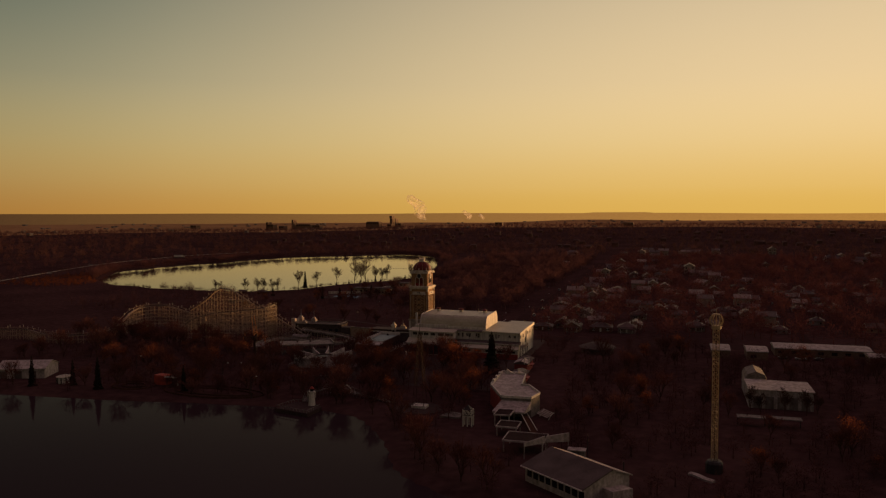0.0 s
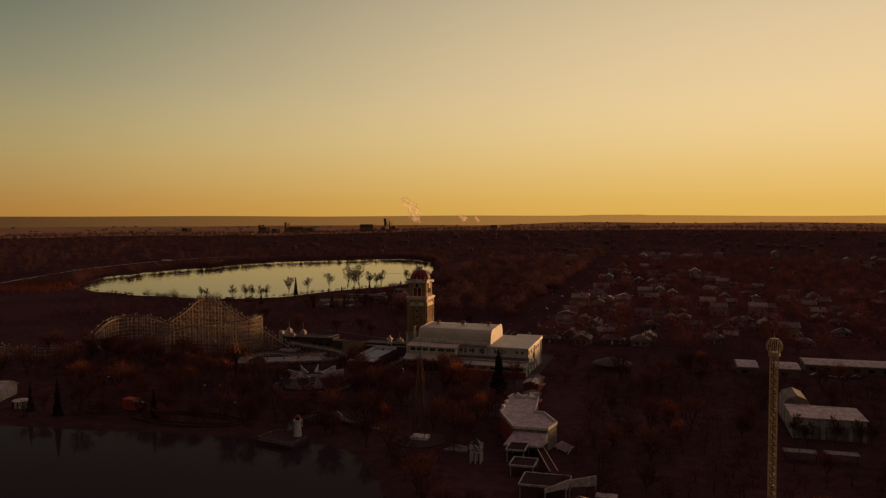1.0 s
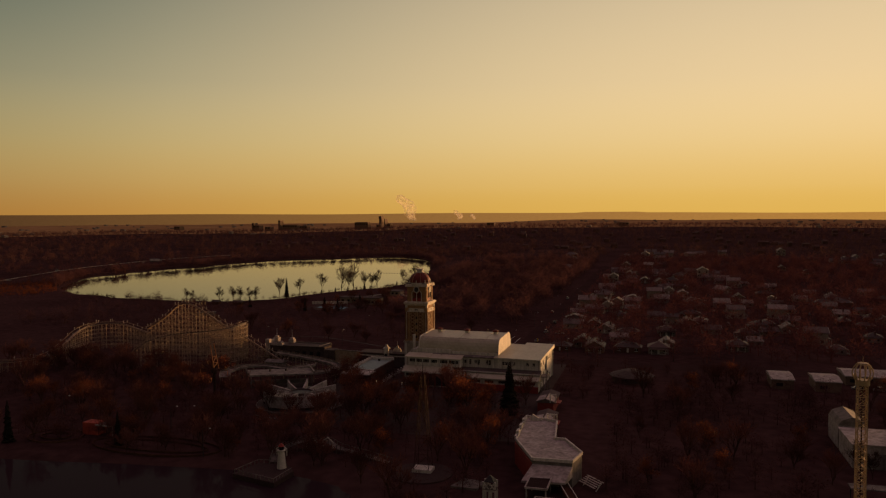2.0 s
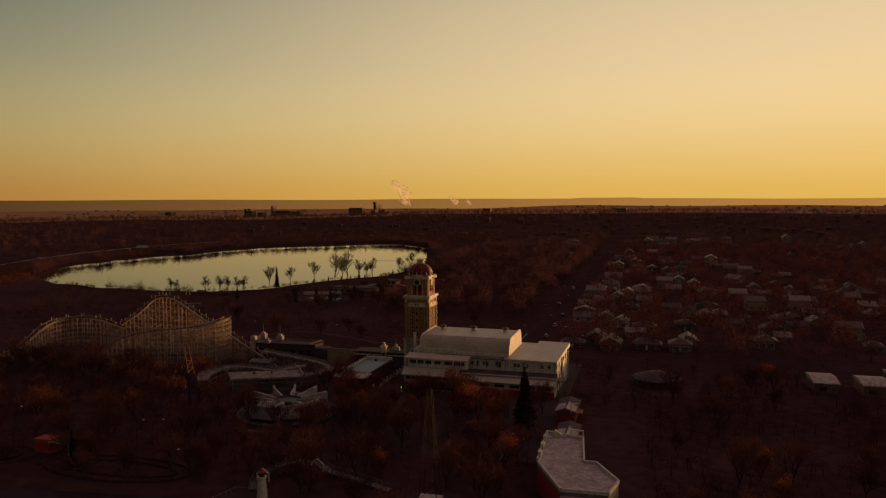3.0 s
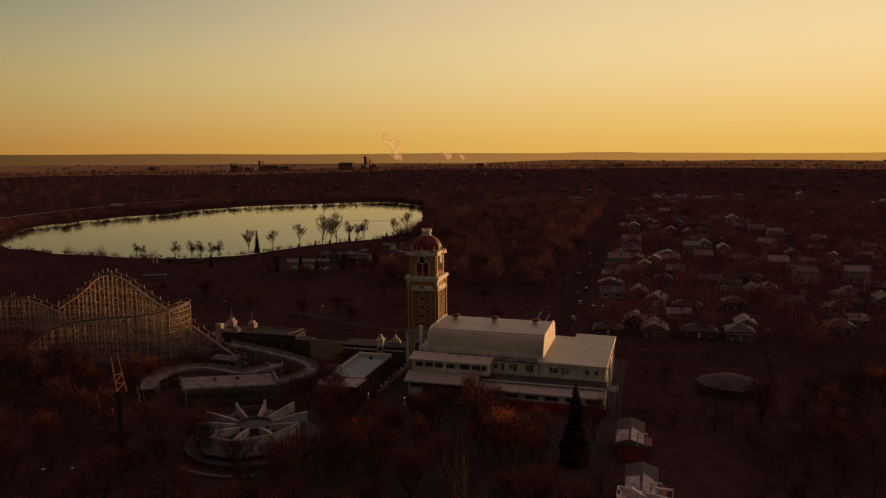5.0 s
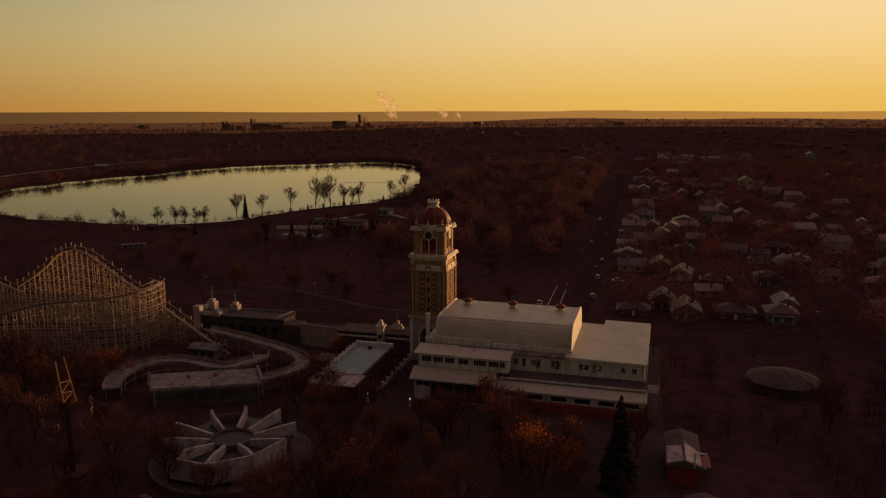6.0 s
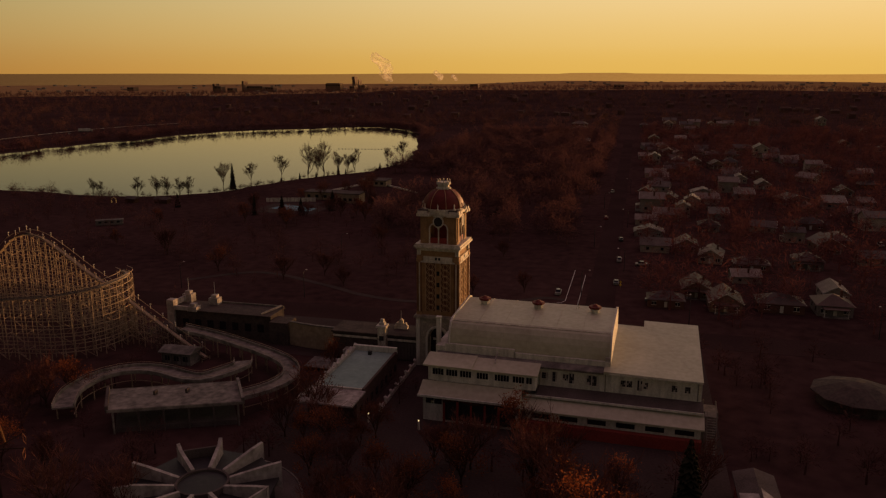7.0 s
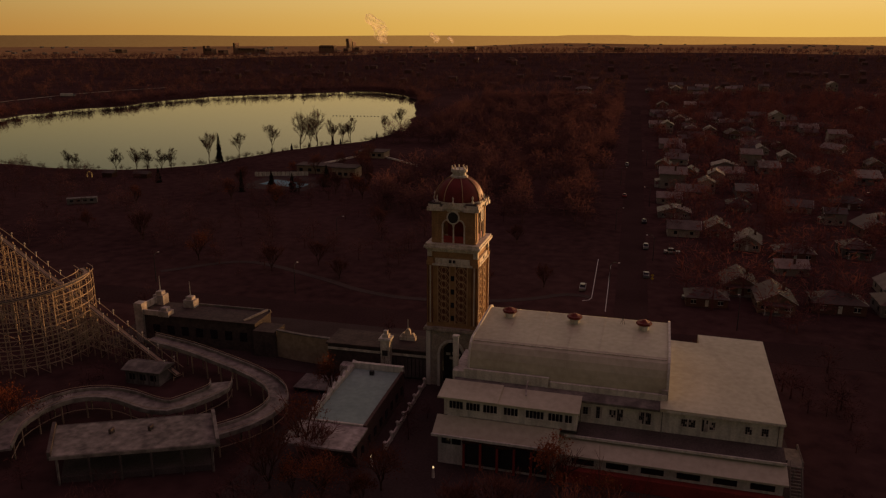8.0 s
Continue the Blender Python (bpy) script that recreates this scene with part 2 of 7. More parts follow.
# ---- mesh helpers ----
class Geo:
    def __init__(self):
        self.v, self.f = [], []

    def add(self, verts, faces):
        k = len(self.v)
        self.v += [tuple(p) for p in verts]
        self.f += [tuple(i + k for i in q) for q in faces]
        return self

    def box(self, x0, x1, y0, y1, z0, z1):
        return self.add([(x, y, z) for z in (z0, z1) for x, y in ((x0, y0), (x1, y0), (x1, y1), (x0, y1))],
                        [(3, 2, 1, 0), (4, 5, 6, 7), (0, 1, 5, 4), (1, 2, 6, 5), (2, 3, 7, 6), (3, 0, 4, 7)])

    def slab(self, ring, z0, z1):
        """An upright prism over a ring of (x, y), counterclockwise; z1 may be a list."""
        n = len(ring)
        tops = z1 if isinstance(z1, (list, tuple)) else [z1] * n
        return self.add([(x, y, z0) for x, y in ring] + [(x, y, t) for (x, y), t in zip(ring, tops)],
                        [tuple(range(n - 1, -1, -1)), tuple(range(n, 2 * n))] + [(i, (i + 1) % n, n + (i + 1) % n, n + i) for i in range(n)])

    def along_x(self, profile, x0, x1):
        """A (y, z) outline pushed along x."""
        n = len(profile)
        return self.add([(x0, y, z) for y, z in profile] + [(x1, y, z) for y, z in profile],
                        [tuple(range(n)), tuple(range(2 * n - 1, n - 1, -1))] + [(i, n + i, n + (i + 1) % n, (i + 1) % n) for i in range(n)])

    def along_y(self, profile, y0, y1):
        n = len(profile)
        return self.add([(x, y0, z) for x, z in profile] + [(x, y1, z) for x, z in profile],
                        [tuple(range(n)), tuple(range(2 * n - 1, n - 1, -1))] + [(i, n + i, n + (i + 1) % n, (i + 1) % n) for i in range(n)])

    def beam(self, p, q, w, h=None, sides=4, caps=True):
        """A bar from p to q."""
        h = h or w
        p, q = Vector(p), Vector(q)
        d = q - p
        if d.length < 1e-6:
            return self
        d.normalize()
        up = Vector((0, 0, 1)) if abs(d.z) < 0.95 else Vector((0, 1, 0))
        a = d.cross(up).normalized()
        b = a.cross(d)
        turns = [2 * math.pi * (i + 0.5) / sides for i in range(sides)]
        k = 0.7071 if sides == 4 else 0.5
        offs = [a * (math.cos(t) * w * k) + b * (math.sin(t) * h * k) for t in turns]
        n = sides
        return self.add([p + o for o in offs] + [q + o for o in offs],
                        ([tuple(range(n)), tuple(range(2 * n - 1, n - 1, -1))] if caps else []) + [(i, n + i, n + (i + 1) % n, (i + 1) % n) for i in range(n)])

    def turned(self, x, y, rings, sides=24, phase=0.0):
        """A turned body: rings of (radius, z) round an upright axis."""
        k, n = len(rings), sides
        vs = [(x + r * math.cos(2 * math.pi * i / n + phase), y + r * math.sin(2 * math.pi * i / n + phase), z) for r, z in rings for i in range(n)]
        fs = [(j * n + i, j * n + (i + 1) % n, (j + 1) * n + (i + 1) % n, (j + 1) * n + i) for j in range(k - 1) for i in range(n)]
        return self.add(vs, fs + [tuple(range(n - 1, -1, -1)), tuple(range((k - 1) * n, k * n))])

    def ribbon(self, left, right, z0s, z1s):
        """A closed strip between two edge lines, from z0 to z1 at each station."""
        n = len(left)
        vs = []
        for (a, b), z0, z1 in zip(zip(left, right), z0s, z1s):
            vs += [(*a, z0), (*b, z0), (*b, z1), (*a, z1)]
        fs = [(0, 1, 2, 3), tuple(4 * (n - 1) + i for i in (3, 2, 1, 0))]
        for i in range(n - 1):
            fs += [(4 * i + j, 4 * i + 4 + j, 4 * i + 4 + (j + 1) % 4, 4 * i + (j + 1) % 4) for j in range(4)]
        return self.add(vs, fs)

    def sweep(self, pts, w, h=None):
        """One continuous square bar through all points."""
        h = h or w
        n, k = len(pts), len(self.v)
        pts = [Vector(p) for p in pts]
        for i, p in enumerate(pts):
            d = (pts[min(n - 1, i + 1)] - pts[max(0, i - 1)]).normalized()
            a = d.cross(Vector((0, 0, 1)) if abs(d.z) < 0.97 else Vector((0, 1, 0))).normalized()
            c = a.cross(d)
            self.v += [tuple(p + a * (sx * w / 2) + c * (sz * h / 2)) for sx, sz in ((-1, -1), (1, -1), (1, 1), (-1, 1))]
        self.f += [(k, k + 1, k + 2, k + 3), tuple(k + 4 * (n - 1) + j for j in (3, 2, 1, 0))]
        for i in range(n - 1):
            self.f += [(k + 4 * i + j, k + 4 * i + 4 + j, k + 4 * i + 4 + (j + 1) % 4, k + 4 * i + (j + 1) % 4) for j in range(4)]
        return self

    def mesh(self, name, material, shift=(0, 0, 0), smooth=False):
        me = bpy.data.meshes.new(name)
        vs = np.array(self.v, dtype=float) - np.array(shift)
        me.from_pydata(vs.tolist(), [], self.f)
        bm = bmesh.new()
        bm.from_mesh(me)
        if len(bm.faces) < 20000:
            bmesh.ops.recalc_face_normals(bm, faces=bm.faces)
        bm.to_mesh(me)
        bm.free()
        if smooth:
            for p in me.polygons:
                p.use_smooth = True
        for m in (material if isinstance(material, (list, tuple)) else [material]):
            me.materials.append(m)
        return me


def thing(name, at, label, category, group="", kind=""):
    ob = new(name)
    ob.location = at
    ob.empty_display_size = 1
    return tagged(ob, label, category, group, kind)


def base_of(ob):
    at = Vector((0, 0, 0))
    while ob:
        at += ob.location
        ob = ob.parent
    return at


def part(name, geo, material, parent, label="", smooth=False):
    ob = new(name, geo.mesh(name, material, base_of(parent), smooth))
    ob.parent = parent
    if label:
        ob["label"] = label
    return ob


def whole(name, geo, material, label, category, kind="", group="", at=(0, 0, 0), smooth=False):
    """A thing of one mesh, its geometry given in world places."""
    ob = new(name, geo.mesh(name, material, at, smooth))
    ob.location = at
    return tagged(ob, label, category, group, kind)


def box(*a):
    return Geo().box(*a)


def inside(x, y, ring):
    hit = np.zeros(np.shape(x), bool)
    for (ax, ay), (bx, by) in zip(ring, ring[1:] + ring[:1]):
        cross = (ay > y) != (by > y)
        hit ^= cross & (x < (bx - ax) * (y - ay) / ((by - ay) or 1e-9) + ax)
    return hit


def edge_distance(x, y, ring):
    best = np.full(np.shape(x), 1e9)
    for (ax, ay), (bx, by) in zip(ring, ring[1:] + ring[:1]):
        dx, dy = bx - ax, by - ay
        t = np.clip(((x - ax) * dx + (y - ay) * dy) / (dx * dx + dy * dy), 0, 1)
        best = np.minimum(best, np.hypot(x - ax - t * dx, y - ay - t * dy))
    return best


def rounded(ring, steps=2):
    for _ in range(steps):
        ring = [((1 - k) * ax + k * bx, (1 - k) * ay + k * by) for (ax, ay), (bx, by) in zip(ring, ring[1:] + ring[:1]) for k in (0.25, 0.75)]
    return ring


def ragged(ring, seed, reach):
    """A shoreline with small uneven bays and spits."""
    r = random.Random(seed)
    out, drift = [], 0.0
    n = len(ring)
    for i, (x, y) in enumerate(ring):
        (ax, ay), (bx, by) = ring[i - 1], ring[(i + 1) % n]
        tx, ty = bx - ax, by - ay
        k = math.hypot(tx, ty) or 1
        drift = 0.6 * drift + r.gauss(0, reach)
        out.append((x + ty / k * drift, y - tx / k * drift))
    return out


def spline(points, step):
    """A smooth line through points of any dimension, sampled at about every step metres."""
    pts = [np.array(p, float) for p in points]
    ext = [2 * pts[0] - pts[1]] + pts + [2 * pts[-1] - pts[-2]]
    out = []
    for a, b, c, d in zip(ext, ext[1:], ext[2:], ext[3:]):
        n = max(2, round(float(np.linalg.norm(c - b)) / step))
        for i in range(n):
            t = i / n
            out.append(0.5 * (2 * b + (c - a) * t + (2 * a - 5 * b + 4 * c - d) * t * t + (3 * b - a - 3 * c + d) * t ** 3))
    return out + [pts[-1]]


def offset(line, d):
    """A line's points moved sideways by d (to the left of its way), as (x, y)."""
    out = []
    for i, p in enumerate(line):
        a, b = line[max(0, i - 1)], line[min(len(line) - 1, i + 1)]
        t = np.array([b[0] - a[0], b[1] - a[1]])
        t = t / (np.linalg.norm(t) or 1)
        out.append((p[0] - t[1] * d, p[1] + t[0] * d))
    return out


# ---- ground and water ----
FAR_LAKE = ragged(rounded([(-548, 654), (-500, 636), (-450, 622), (-400, 617), (-352, 620), (-327, 648), (-316, 688), (-297, 728), (-276, 768), (-262, 812), (-262, 860), (-288, 950), (-312, 1075), (-345, 1150),
                    (-385, 1205), (-430, 1232), (-490, 1180), (-555, 1142), (-592, 1080), (-612, 1015), (-600, 965), (-632, 930), (-640, 860), (-642, 800), (-612, 735), (-580, 690)], 2), 21, 2.2)
NEAR_LAKE = rounded([(-620, 230), (-420, 240), (-221, 246), (-174, 253), (-138, 258), (-101, 258), (-84, 239), (-73, 222), (-64, 202), (-48, 191), (-25, 178), (-10, 150), (-10, 60), (-60, -120), (-300, -200), (-640, -100)])


def ground_z(x, y):
    x, y = np.asarray(x, float), np.asarray(y, float)
    z = np.zeros(x.shape)
    for ring in (FAR_LAKE, NEAR_LAKE):
        d = edge_distance(x, y, ring) * np.where(inside(x, y, ring), 1, -1)
        z -= 2.4 * np.clip((d + 5) / 10, 0, 1) ** 2
    r = np.hypot(x + 100, y - 300)
    k = np.clip((r - 1250) / 1150, 0, 1)
    w = np.clip((x + 1250) / 800, 0, 1)
    z += (5 + 17 * w * w * (3 - 2 * w)) * k * k * (3 - 2 * k)
    z += np.clip((r - 700) / 900, 0, 1) * (2.5 * np.sin(x / 173 + 1) * np.cos(y / 211))
    return z


def build_ground():
    def axis(lo, hi, step, far_lo, far_hi):
        mid = list(np.arange(lo, hi + step, step))
        up, down, s = [], [], step
        while (up[-1] if up else mid[-1]) < far_hi:
            s *= 1.12
            up.append((up[-1] if up else mid[-1]) + s)
        s = step
        while (down[-1] if down else mid[0]) > far_lo:
            s *= 1.12
            down.append((down[-1] if down else mid[0]) - s)
        return np.array(down[::-1] + mid + up)

    xs, ys = axis(-640, 40, 5.0, -4700, 4400), axis(160, 1200, 5.0, -2600, 4900)
    X, Y = np.meshgrid(xs, ys)
    keep = np.hypot(X + 40, Y - 130) < 4900
    Z = ground_z(X, Y)
    nx = len(xs)
    me = bpy.data.meshes.new("ground")
    vs = np.stack([X.ravel(), Y.ravel(), Z.ravel()], 1)
    fs = [(j * nx + i, j * nx + i + 1, (j + 1) * nx + i + 1, (j + 1) * nx + i) for j in range(len(ys) - 1) for i in range(nx - 1)
          if keep[j, i] and keep[j, i + 1] and keep[j + 1, i] and keep[j + 1, i + 1]]
    me.from_pydata(vs.tolist(), [], fs)
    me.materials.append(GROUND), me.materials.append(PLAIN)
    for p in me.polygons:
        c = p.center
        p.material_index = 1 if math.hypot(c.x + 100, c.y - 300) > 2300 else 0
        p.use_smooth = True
    tagged(new("ground", me), "dark dry winter grass, then a haze-paled plain out to the horizon", "ground", kind="structure")


build_ground()
for name, ring, m, label in (("water_far", FAR_LAKE, LAKE_FAR, "still lake mirroring the evening sky"), ("water_near", NEAR_LAKE, LAKE_NEAR, "dark still lake beside the park")):
    g = Geo()
    cx, cy = sum(p[0] for p in ring) / len(ring), sum(p[1] for p in ring) / len(ring)
    big = [(cx + (x - cx) * 1.03, cy + (y - cy) * 1.03) for x, y in ring]
    g.add([(x, y, -1.0) for x, y in big], [tuple(range(len(big)))])
    whole(name, g, m, label, "water", "structure")


# ---- far distance: a glowing backdrop strip painted as hazy plain, kilometres off ----
def build_backdrop():
    m = bpy.data.materials.new("distant_plain_in_haze")
    m.use_nodes = True
    n, link = m.node_tree.nodes, m.node_tree.links
    n.clear()
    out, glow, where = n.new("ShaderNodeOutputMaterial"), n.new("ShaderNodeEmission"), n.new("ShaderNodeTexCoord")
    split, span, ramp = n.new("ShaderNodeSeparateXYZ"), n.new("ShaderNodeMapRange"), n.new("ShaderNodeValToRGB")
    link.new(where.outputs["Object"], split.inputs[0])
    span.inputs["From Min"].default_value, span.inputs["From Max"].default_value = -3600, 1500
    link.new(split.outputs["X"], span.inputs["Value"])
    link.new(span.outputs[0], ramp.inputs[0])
    # Haze light painted as emission, stronger towards the sun's side.
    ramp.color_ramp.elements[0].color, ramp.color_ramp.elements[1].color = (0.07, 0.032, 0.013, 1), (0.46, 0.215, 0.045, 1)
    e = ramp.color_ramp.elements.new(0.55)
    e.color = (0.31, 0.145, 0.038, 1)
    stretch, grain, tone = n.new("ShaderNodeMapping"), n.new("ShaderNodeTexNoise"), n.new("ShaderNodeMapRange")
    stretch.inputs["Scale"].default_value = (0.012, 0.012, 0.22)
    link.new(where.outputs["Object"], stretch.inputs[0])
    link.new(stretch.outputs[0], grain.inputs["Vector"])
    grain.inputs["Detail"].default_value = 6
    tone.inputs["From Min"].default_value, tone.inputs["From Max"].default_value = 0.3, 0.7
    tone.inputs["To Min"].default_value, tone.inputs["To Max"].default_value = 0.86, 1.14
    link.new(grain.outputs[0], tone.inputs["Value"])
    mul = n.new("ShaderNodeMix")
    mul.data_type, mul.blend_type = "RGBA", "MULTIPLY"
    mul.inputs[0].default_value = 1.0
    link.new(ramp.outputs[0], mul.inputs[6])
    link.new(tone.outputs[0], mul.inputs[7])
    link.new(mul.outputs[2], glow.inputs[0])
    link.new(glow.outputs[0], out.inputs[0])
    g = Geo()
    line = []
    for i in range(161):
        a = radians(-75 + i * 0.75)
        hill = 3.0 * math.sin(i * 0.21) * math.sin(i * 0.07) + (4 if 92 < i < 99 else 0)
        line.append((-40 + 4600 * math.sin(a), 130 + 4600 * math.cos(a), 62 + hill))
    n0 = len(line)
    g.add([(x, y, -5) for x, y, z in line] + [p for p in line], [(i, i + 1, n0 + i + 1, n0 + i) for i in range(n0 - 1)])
    whole("backdrop", g, m, "glowing backdrop strip painted as a hazy brown plain", "distance", "structure")


build_backdrop()


# ---- the clock tower ----
def build_tower():
    cx, cy = -122.2, 401.6
    T = thing("clock_tower", (cx, cy, 0), "tall ochre brick tower with cream trim and a dark red dome", "tower")
    h = 5.75

    def sq(r, z0, z1, g=None):
        return (g or Geo()).box(cx - r, cx + r, cy - r, cy + r, z0, z1)

    # portal storey with an arch on each street side
    r, n = 6.0, 10
    for s in (-1, 1):
        g = Geo()
        g.box(cx - r, cx - 2.6, cy + s * (r - 0.9) - 0.9, cy + s * (r - 0.9) + 0.9, 0, 12.6)
        g.box(cx + 2.6, cx + r, cy + s * (r - 0.9) - 0.9, cy + s * (r - 0.9) + 0.9, 0, 12.6)
        arc = [(cx - 2.6 + 5.2 * i / n, 7.6 + 2.6 * math.sin(math.pi * i / n)) for i in range(n + 1)]
        g.along_y([(cx - 2.6, 12.6)] + arc + [(cx + 2.6, 12.6)], cy + s * (r - 0.9) - 0.9, cy + s * (r - 0.9) + 0.9)
        part("portal", g, PORTAL, T, "cream terracotta portal with an open arch")
        part("portal_flank", box(cx + s * (r - 0.9) - 0.9, cx + s * (r - 0.9) + 0.9, cy - r + 1.8, cy + r - 1.8, 0, 12.6), PORTAL, T)
    g = Geo()
    for i in range(n):
        a0, a1 = math.pi * i / n, math.pi * (i + 1) / n
        g.beam((cx - 2.9 * math.cos(a0), cy - r - 0.12, 7.6 + 2.9 * math.sin(a0)), (cx - 2.9 * math.cos(a1), cy - r - 0.12, 7.6 + 2.9 * math.sin(a1)), 0.5)
    for s in (-1, 1):
        g.box(cx + s * 2.95 - 0.3, cx + s * 2.95 + 0.3, cy - r - 0.35, cy - r + 0.05, 0, 7.7)
        g.box(cx + s * 5.4 - 0.5, cx + s * 5.4 + 0.5, cy - r - 0.3, cy - r + 0.05, 0, 12.4)
    part("arch_moulding", g, WHITE, T)
    part("portal_gate", Geo().box(cx - 2.6, cx + 2.6, cy - 3.4, cy - 3.2, 0, 10.2), DARK, T, "dark iron gate behind the arch")
    g = Geo()
    for k, (dx, dz, wd) in enumerate(((-1.3, 6.4, 1.0), (0, 6.6, 0.7), (1.1, 6.4, 0.9), (-0.6, 5.5, 0.8), (0.7, 5.5, 0.9))):
        g.box(cx + dx - wd / 2, cx + dx + wd / 2, cy - 4.0, cy - 3.9, dz, dz + 0.55)
    part("sign_bars", g, WHITE, T)
    part("base_cornice", sq(6.5, 12.6, 13.0).box(cx - 6.3, cx + 6.3, cy - 6.3, cy + 6.3, 13.0, 13.3), PORTAL, T)
    # shaft with corner pilasters and lattice panels
    part("shaft", sq(h - 0.35, 13.3, 28.4), OCHRE, T, "ochre brick shaft")
    for sx in (-1, 1):
        for sy in (-1, 1):
            g = Geo()
            a, b = cx + sx * h, cx + sx * (h - 1.35)
            c, d = cy + sy * h, cy + sy * (h - 1.35)
            g.box(min(a, b), max(a, b), min(c, d), max(c, d), 13.3, 28.4)
            for z in (13.3, 26.9):
                g.box(min(a, b) - 0.12, max(a, b) + 0.12, min(c, d) - 0.12, max(c, d) + 0.12, z, z + 0.7)
            pier = part("corner_pilaster", g, OCHRE, T)
            for q in (0.2, 0.55, 0.9):
                part("pilaster_strip", box(cx + sx * (h - q * 1.35) - 0.1, cx + sx * (h - q * 1.35) + 0.1, cy + sy * h - 0.13, cy + sy * h + 0.13, 14.2, 26.7), STONE if q == 0.55 else LATTICE, pier)
                part("pilaster_strip", box(cx + sx * h - 0.13, cx + sx * h + 0.13, cy + sy * (h - q * 1.35) - 0.1, cy + sy * (h - q * 1.35) + 0.1, 14.2, 26.7), STONE if q == 0.55 else LATTICE, pier)
    for face in range(4):
        turn = Matrix.Translation((cx, cy, 0)) @ Matrix.Rotation(face * math.pi / 2, 4, "Z")

        def put(g):
            g.v = [tuple(turn @ Vector(p)) for p in g.v]
            return g

        w, y = 3.6, -(h - 0.35)
        g = Geo()
        for s in (-1, 1):
            g.box(s * 2.0 - 1.35, s * 2.0 + 1.35, y - 0.05, y + 0.1, 14.4, 26.6)
        part("panel_ground", put(g), LATTICE, T, "umber brick panel under the lattice")
        for s in (-1, 1):
            g = Geo()
            xc = s * 2.0
            for k in range(8):
                z0 = 14.5 + k * 1.5
                pts = [(xc + 1.2 * math.cos(t), y - 0.12, z0 + 0.75 + 0.78 * math.sin(t)) for t in [math.pi / 3 * i for i in range(6)]]
                for p, q in zip(pts, pts[1:] + pts[:1]):
                    g.beam(p, q, 0.16, 0.12)
                for sx in (-1, 1):
                    g.beam((xc + sx * 0.15, y - 0.12, z0), (xc + sx * 0.6, y - 0.12, z0 + 0.75), 0.13, 0.12)
                    g.beam((xc + sx * 0.6, y - 0.12, z0 + 0.75), (xc + sx * 0.15, y - 0.12, z0 + 1.5), 0.13, 0.12)
            for sx in (-1, 1):
                g.box(xc + sx * 1.35 - 0.1, xc + sx * 1.35 + 0.1, y - 0.22, y, 14.2, 26.8)
            part("lattice", put(g), BRICK_BAR, T, "raised tan brick lattice")
        for k in range(4):
            z = 14.8 + k * 2.9
            part("slit_window", put(Geo().box(-0.4, 0.4, y - 0.06, y + 0.05, z, z + 1.1)), GLASS, T)
        g = Geo().box(-3.9, 3.9, y - 0.35, y + 0.1, 27.2, 28.3)
        g.box(-4.6, 4.6, y - 0.5, y + 0.1, 26.75, 27.15)
        part("frieze", put(g), STONE, T)
        for s in (-0.45, 0.45):
            part("frieze_vent", put(Geo().box(s - 0.3, s + 0.3, y - 0.4, y, 27.45, 28.1)), DARK, T)
        # belfry face: piers, twin arches, balustrade, round clock, curved pediment
        r = 4.9
        g = Geo()
        for s in (-1, 1):
            g.box(s * 3.75 - 0.5, s * 3.75 + 0.5, -r - 0.2, -r + 0.1, 31.8, 37.8)
            g.box(s * 3.75 - 0.85, s * 3.75 + 0.85, -r - 0.12, -r + 0.1, 31.4, 32.2)
        n = 8
        arc = [(-2.6 + 5.2 * i / n, 35.4 + 1.3 * math.sin(math.pi * i / n)) for i in range(n + 1)]
        g.along_y([(-2.6, 38.2)] + arc + [(2.6, 38.2)], -r + 0.05, -r + 0.9)
        part("belfry_wall", put(g), OCHRE, T)
        g = Geo()
        for s in (-1.25, 1.25):
            pts = [(s - 1.15 * math.cos(math.pi * i / n), 35.2 + 1.15 * math.sin(math.pi * i / n)) for i in range(n + 1)]
            for (a, za), (b, zb) in zip(pts, pts[1:]):
                g.beam((a, -r - 0.02, za), (b, -r - 0.02, zb), 0.28)
        for xx in (-2.45, 0, 2.45):
            g.turned(xx, -r + 0.05, [(0.24, 31.4), (0.2, 31.9), (0.17, 34.8), (0.28, 35.25)], 10)
        part("twin_arch", put(g), STONE, T, "cream columns and twin arches")
        part("balustrade", put(Geo().box(-2.4, 2.4, -r + 0.1, -r + 0.4, 31.5, 32.9)), RED, T)
        g = Geo().turned(0, 0, [(1.15, 0), (1.15, 0.3)], 20)
        g.v = [(x, -r - 0.1 - z, 36.9 + yy) for x, yy, z in g.v]
        part("clock", put(g), DARK, T, "dark round clock face")
        g = Geo()
        for i in range(20):
            a0, a1 = 2 * math.pi * i / 20, 2 * math.pi * (i + 1) / 20
            g.beam((1.3 * math.cos(a0), -r - 0.3, 36.9 + 1.3 * math.sin(a0)), (1.3 * math.cos(a1), -r - 0.3, 36.9 + 1.3 * math.sin(a1)), 0.3)
        part("clock_ring", put(g), STONE, T)
        g = Geo()
        for s in (-1, 1):
            g.box(s * 4.1 - 1.7, s * 4.1 + 1.7, -r - 0.75, -r + 0.6, 38.2, 38.9)
            g.box(s * 4.3 - 1.3, s * 4.3 + 1.3, -r - 0.45, -r + 0.6, 38.9, 39.5)
        pts = [(-2.6 * math.cos(math.pi * i / 10), 38.3 + 1.0 * math.sin(math.pi * i / 10)) for i in range(11)]
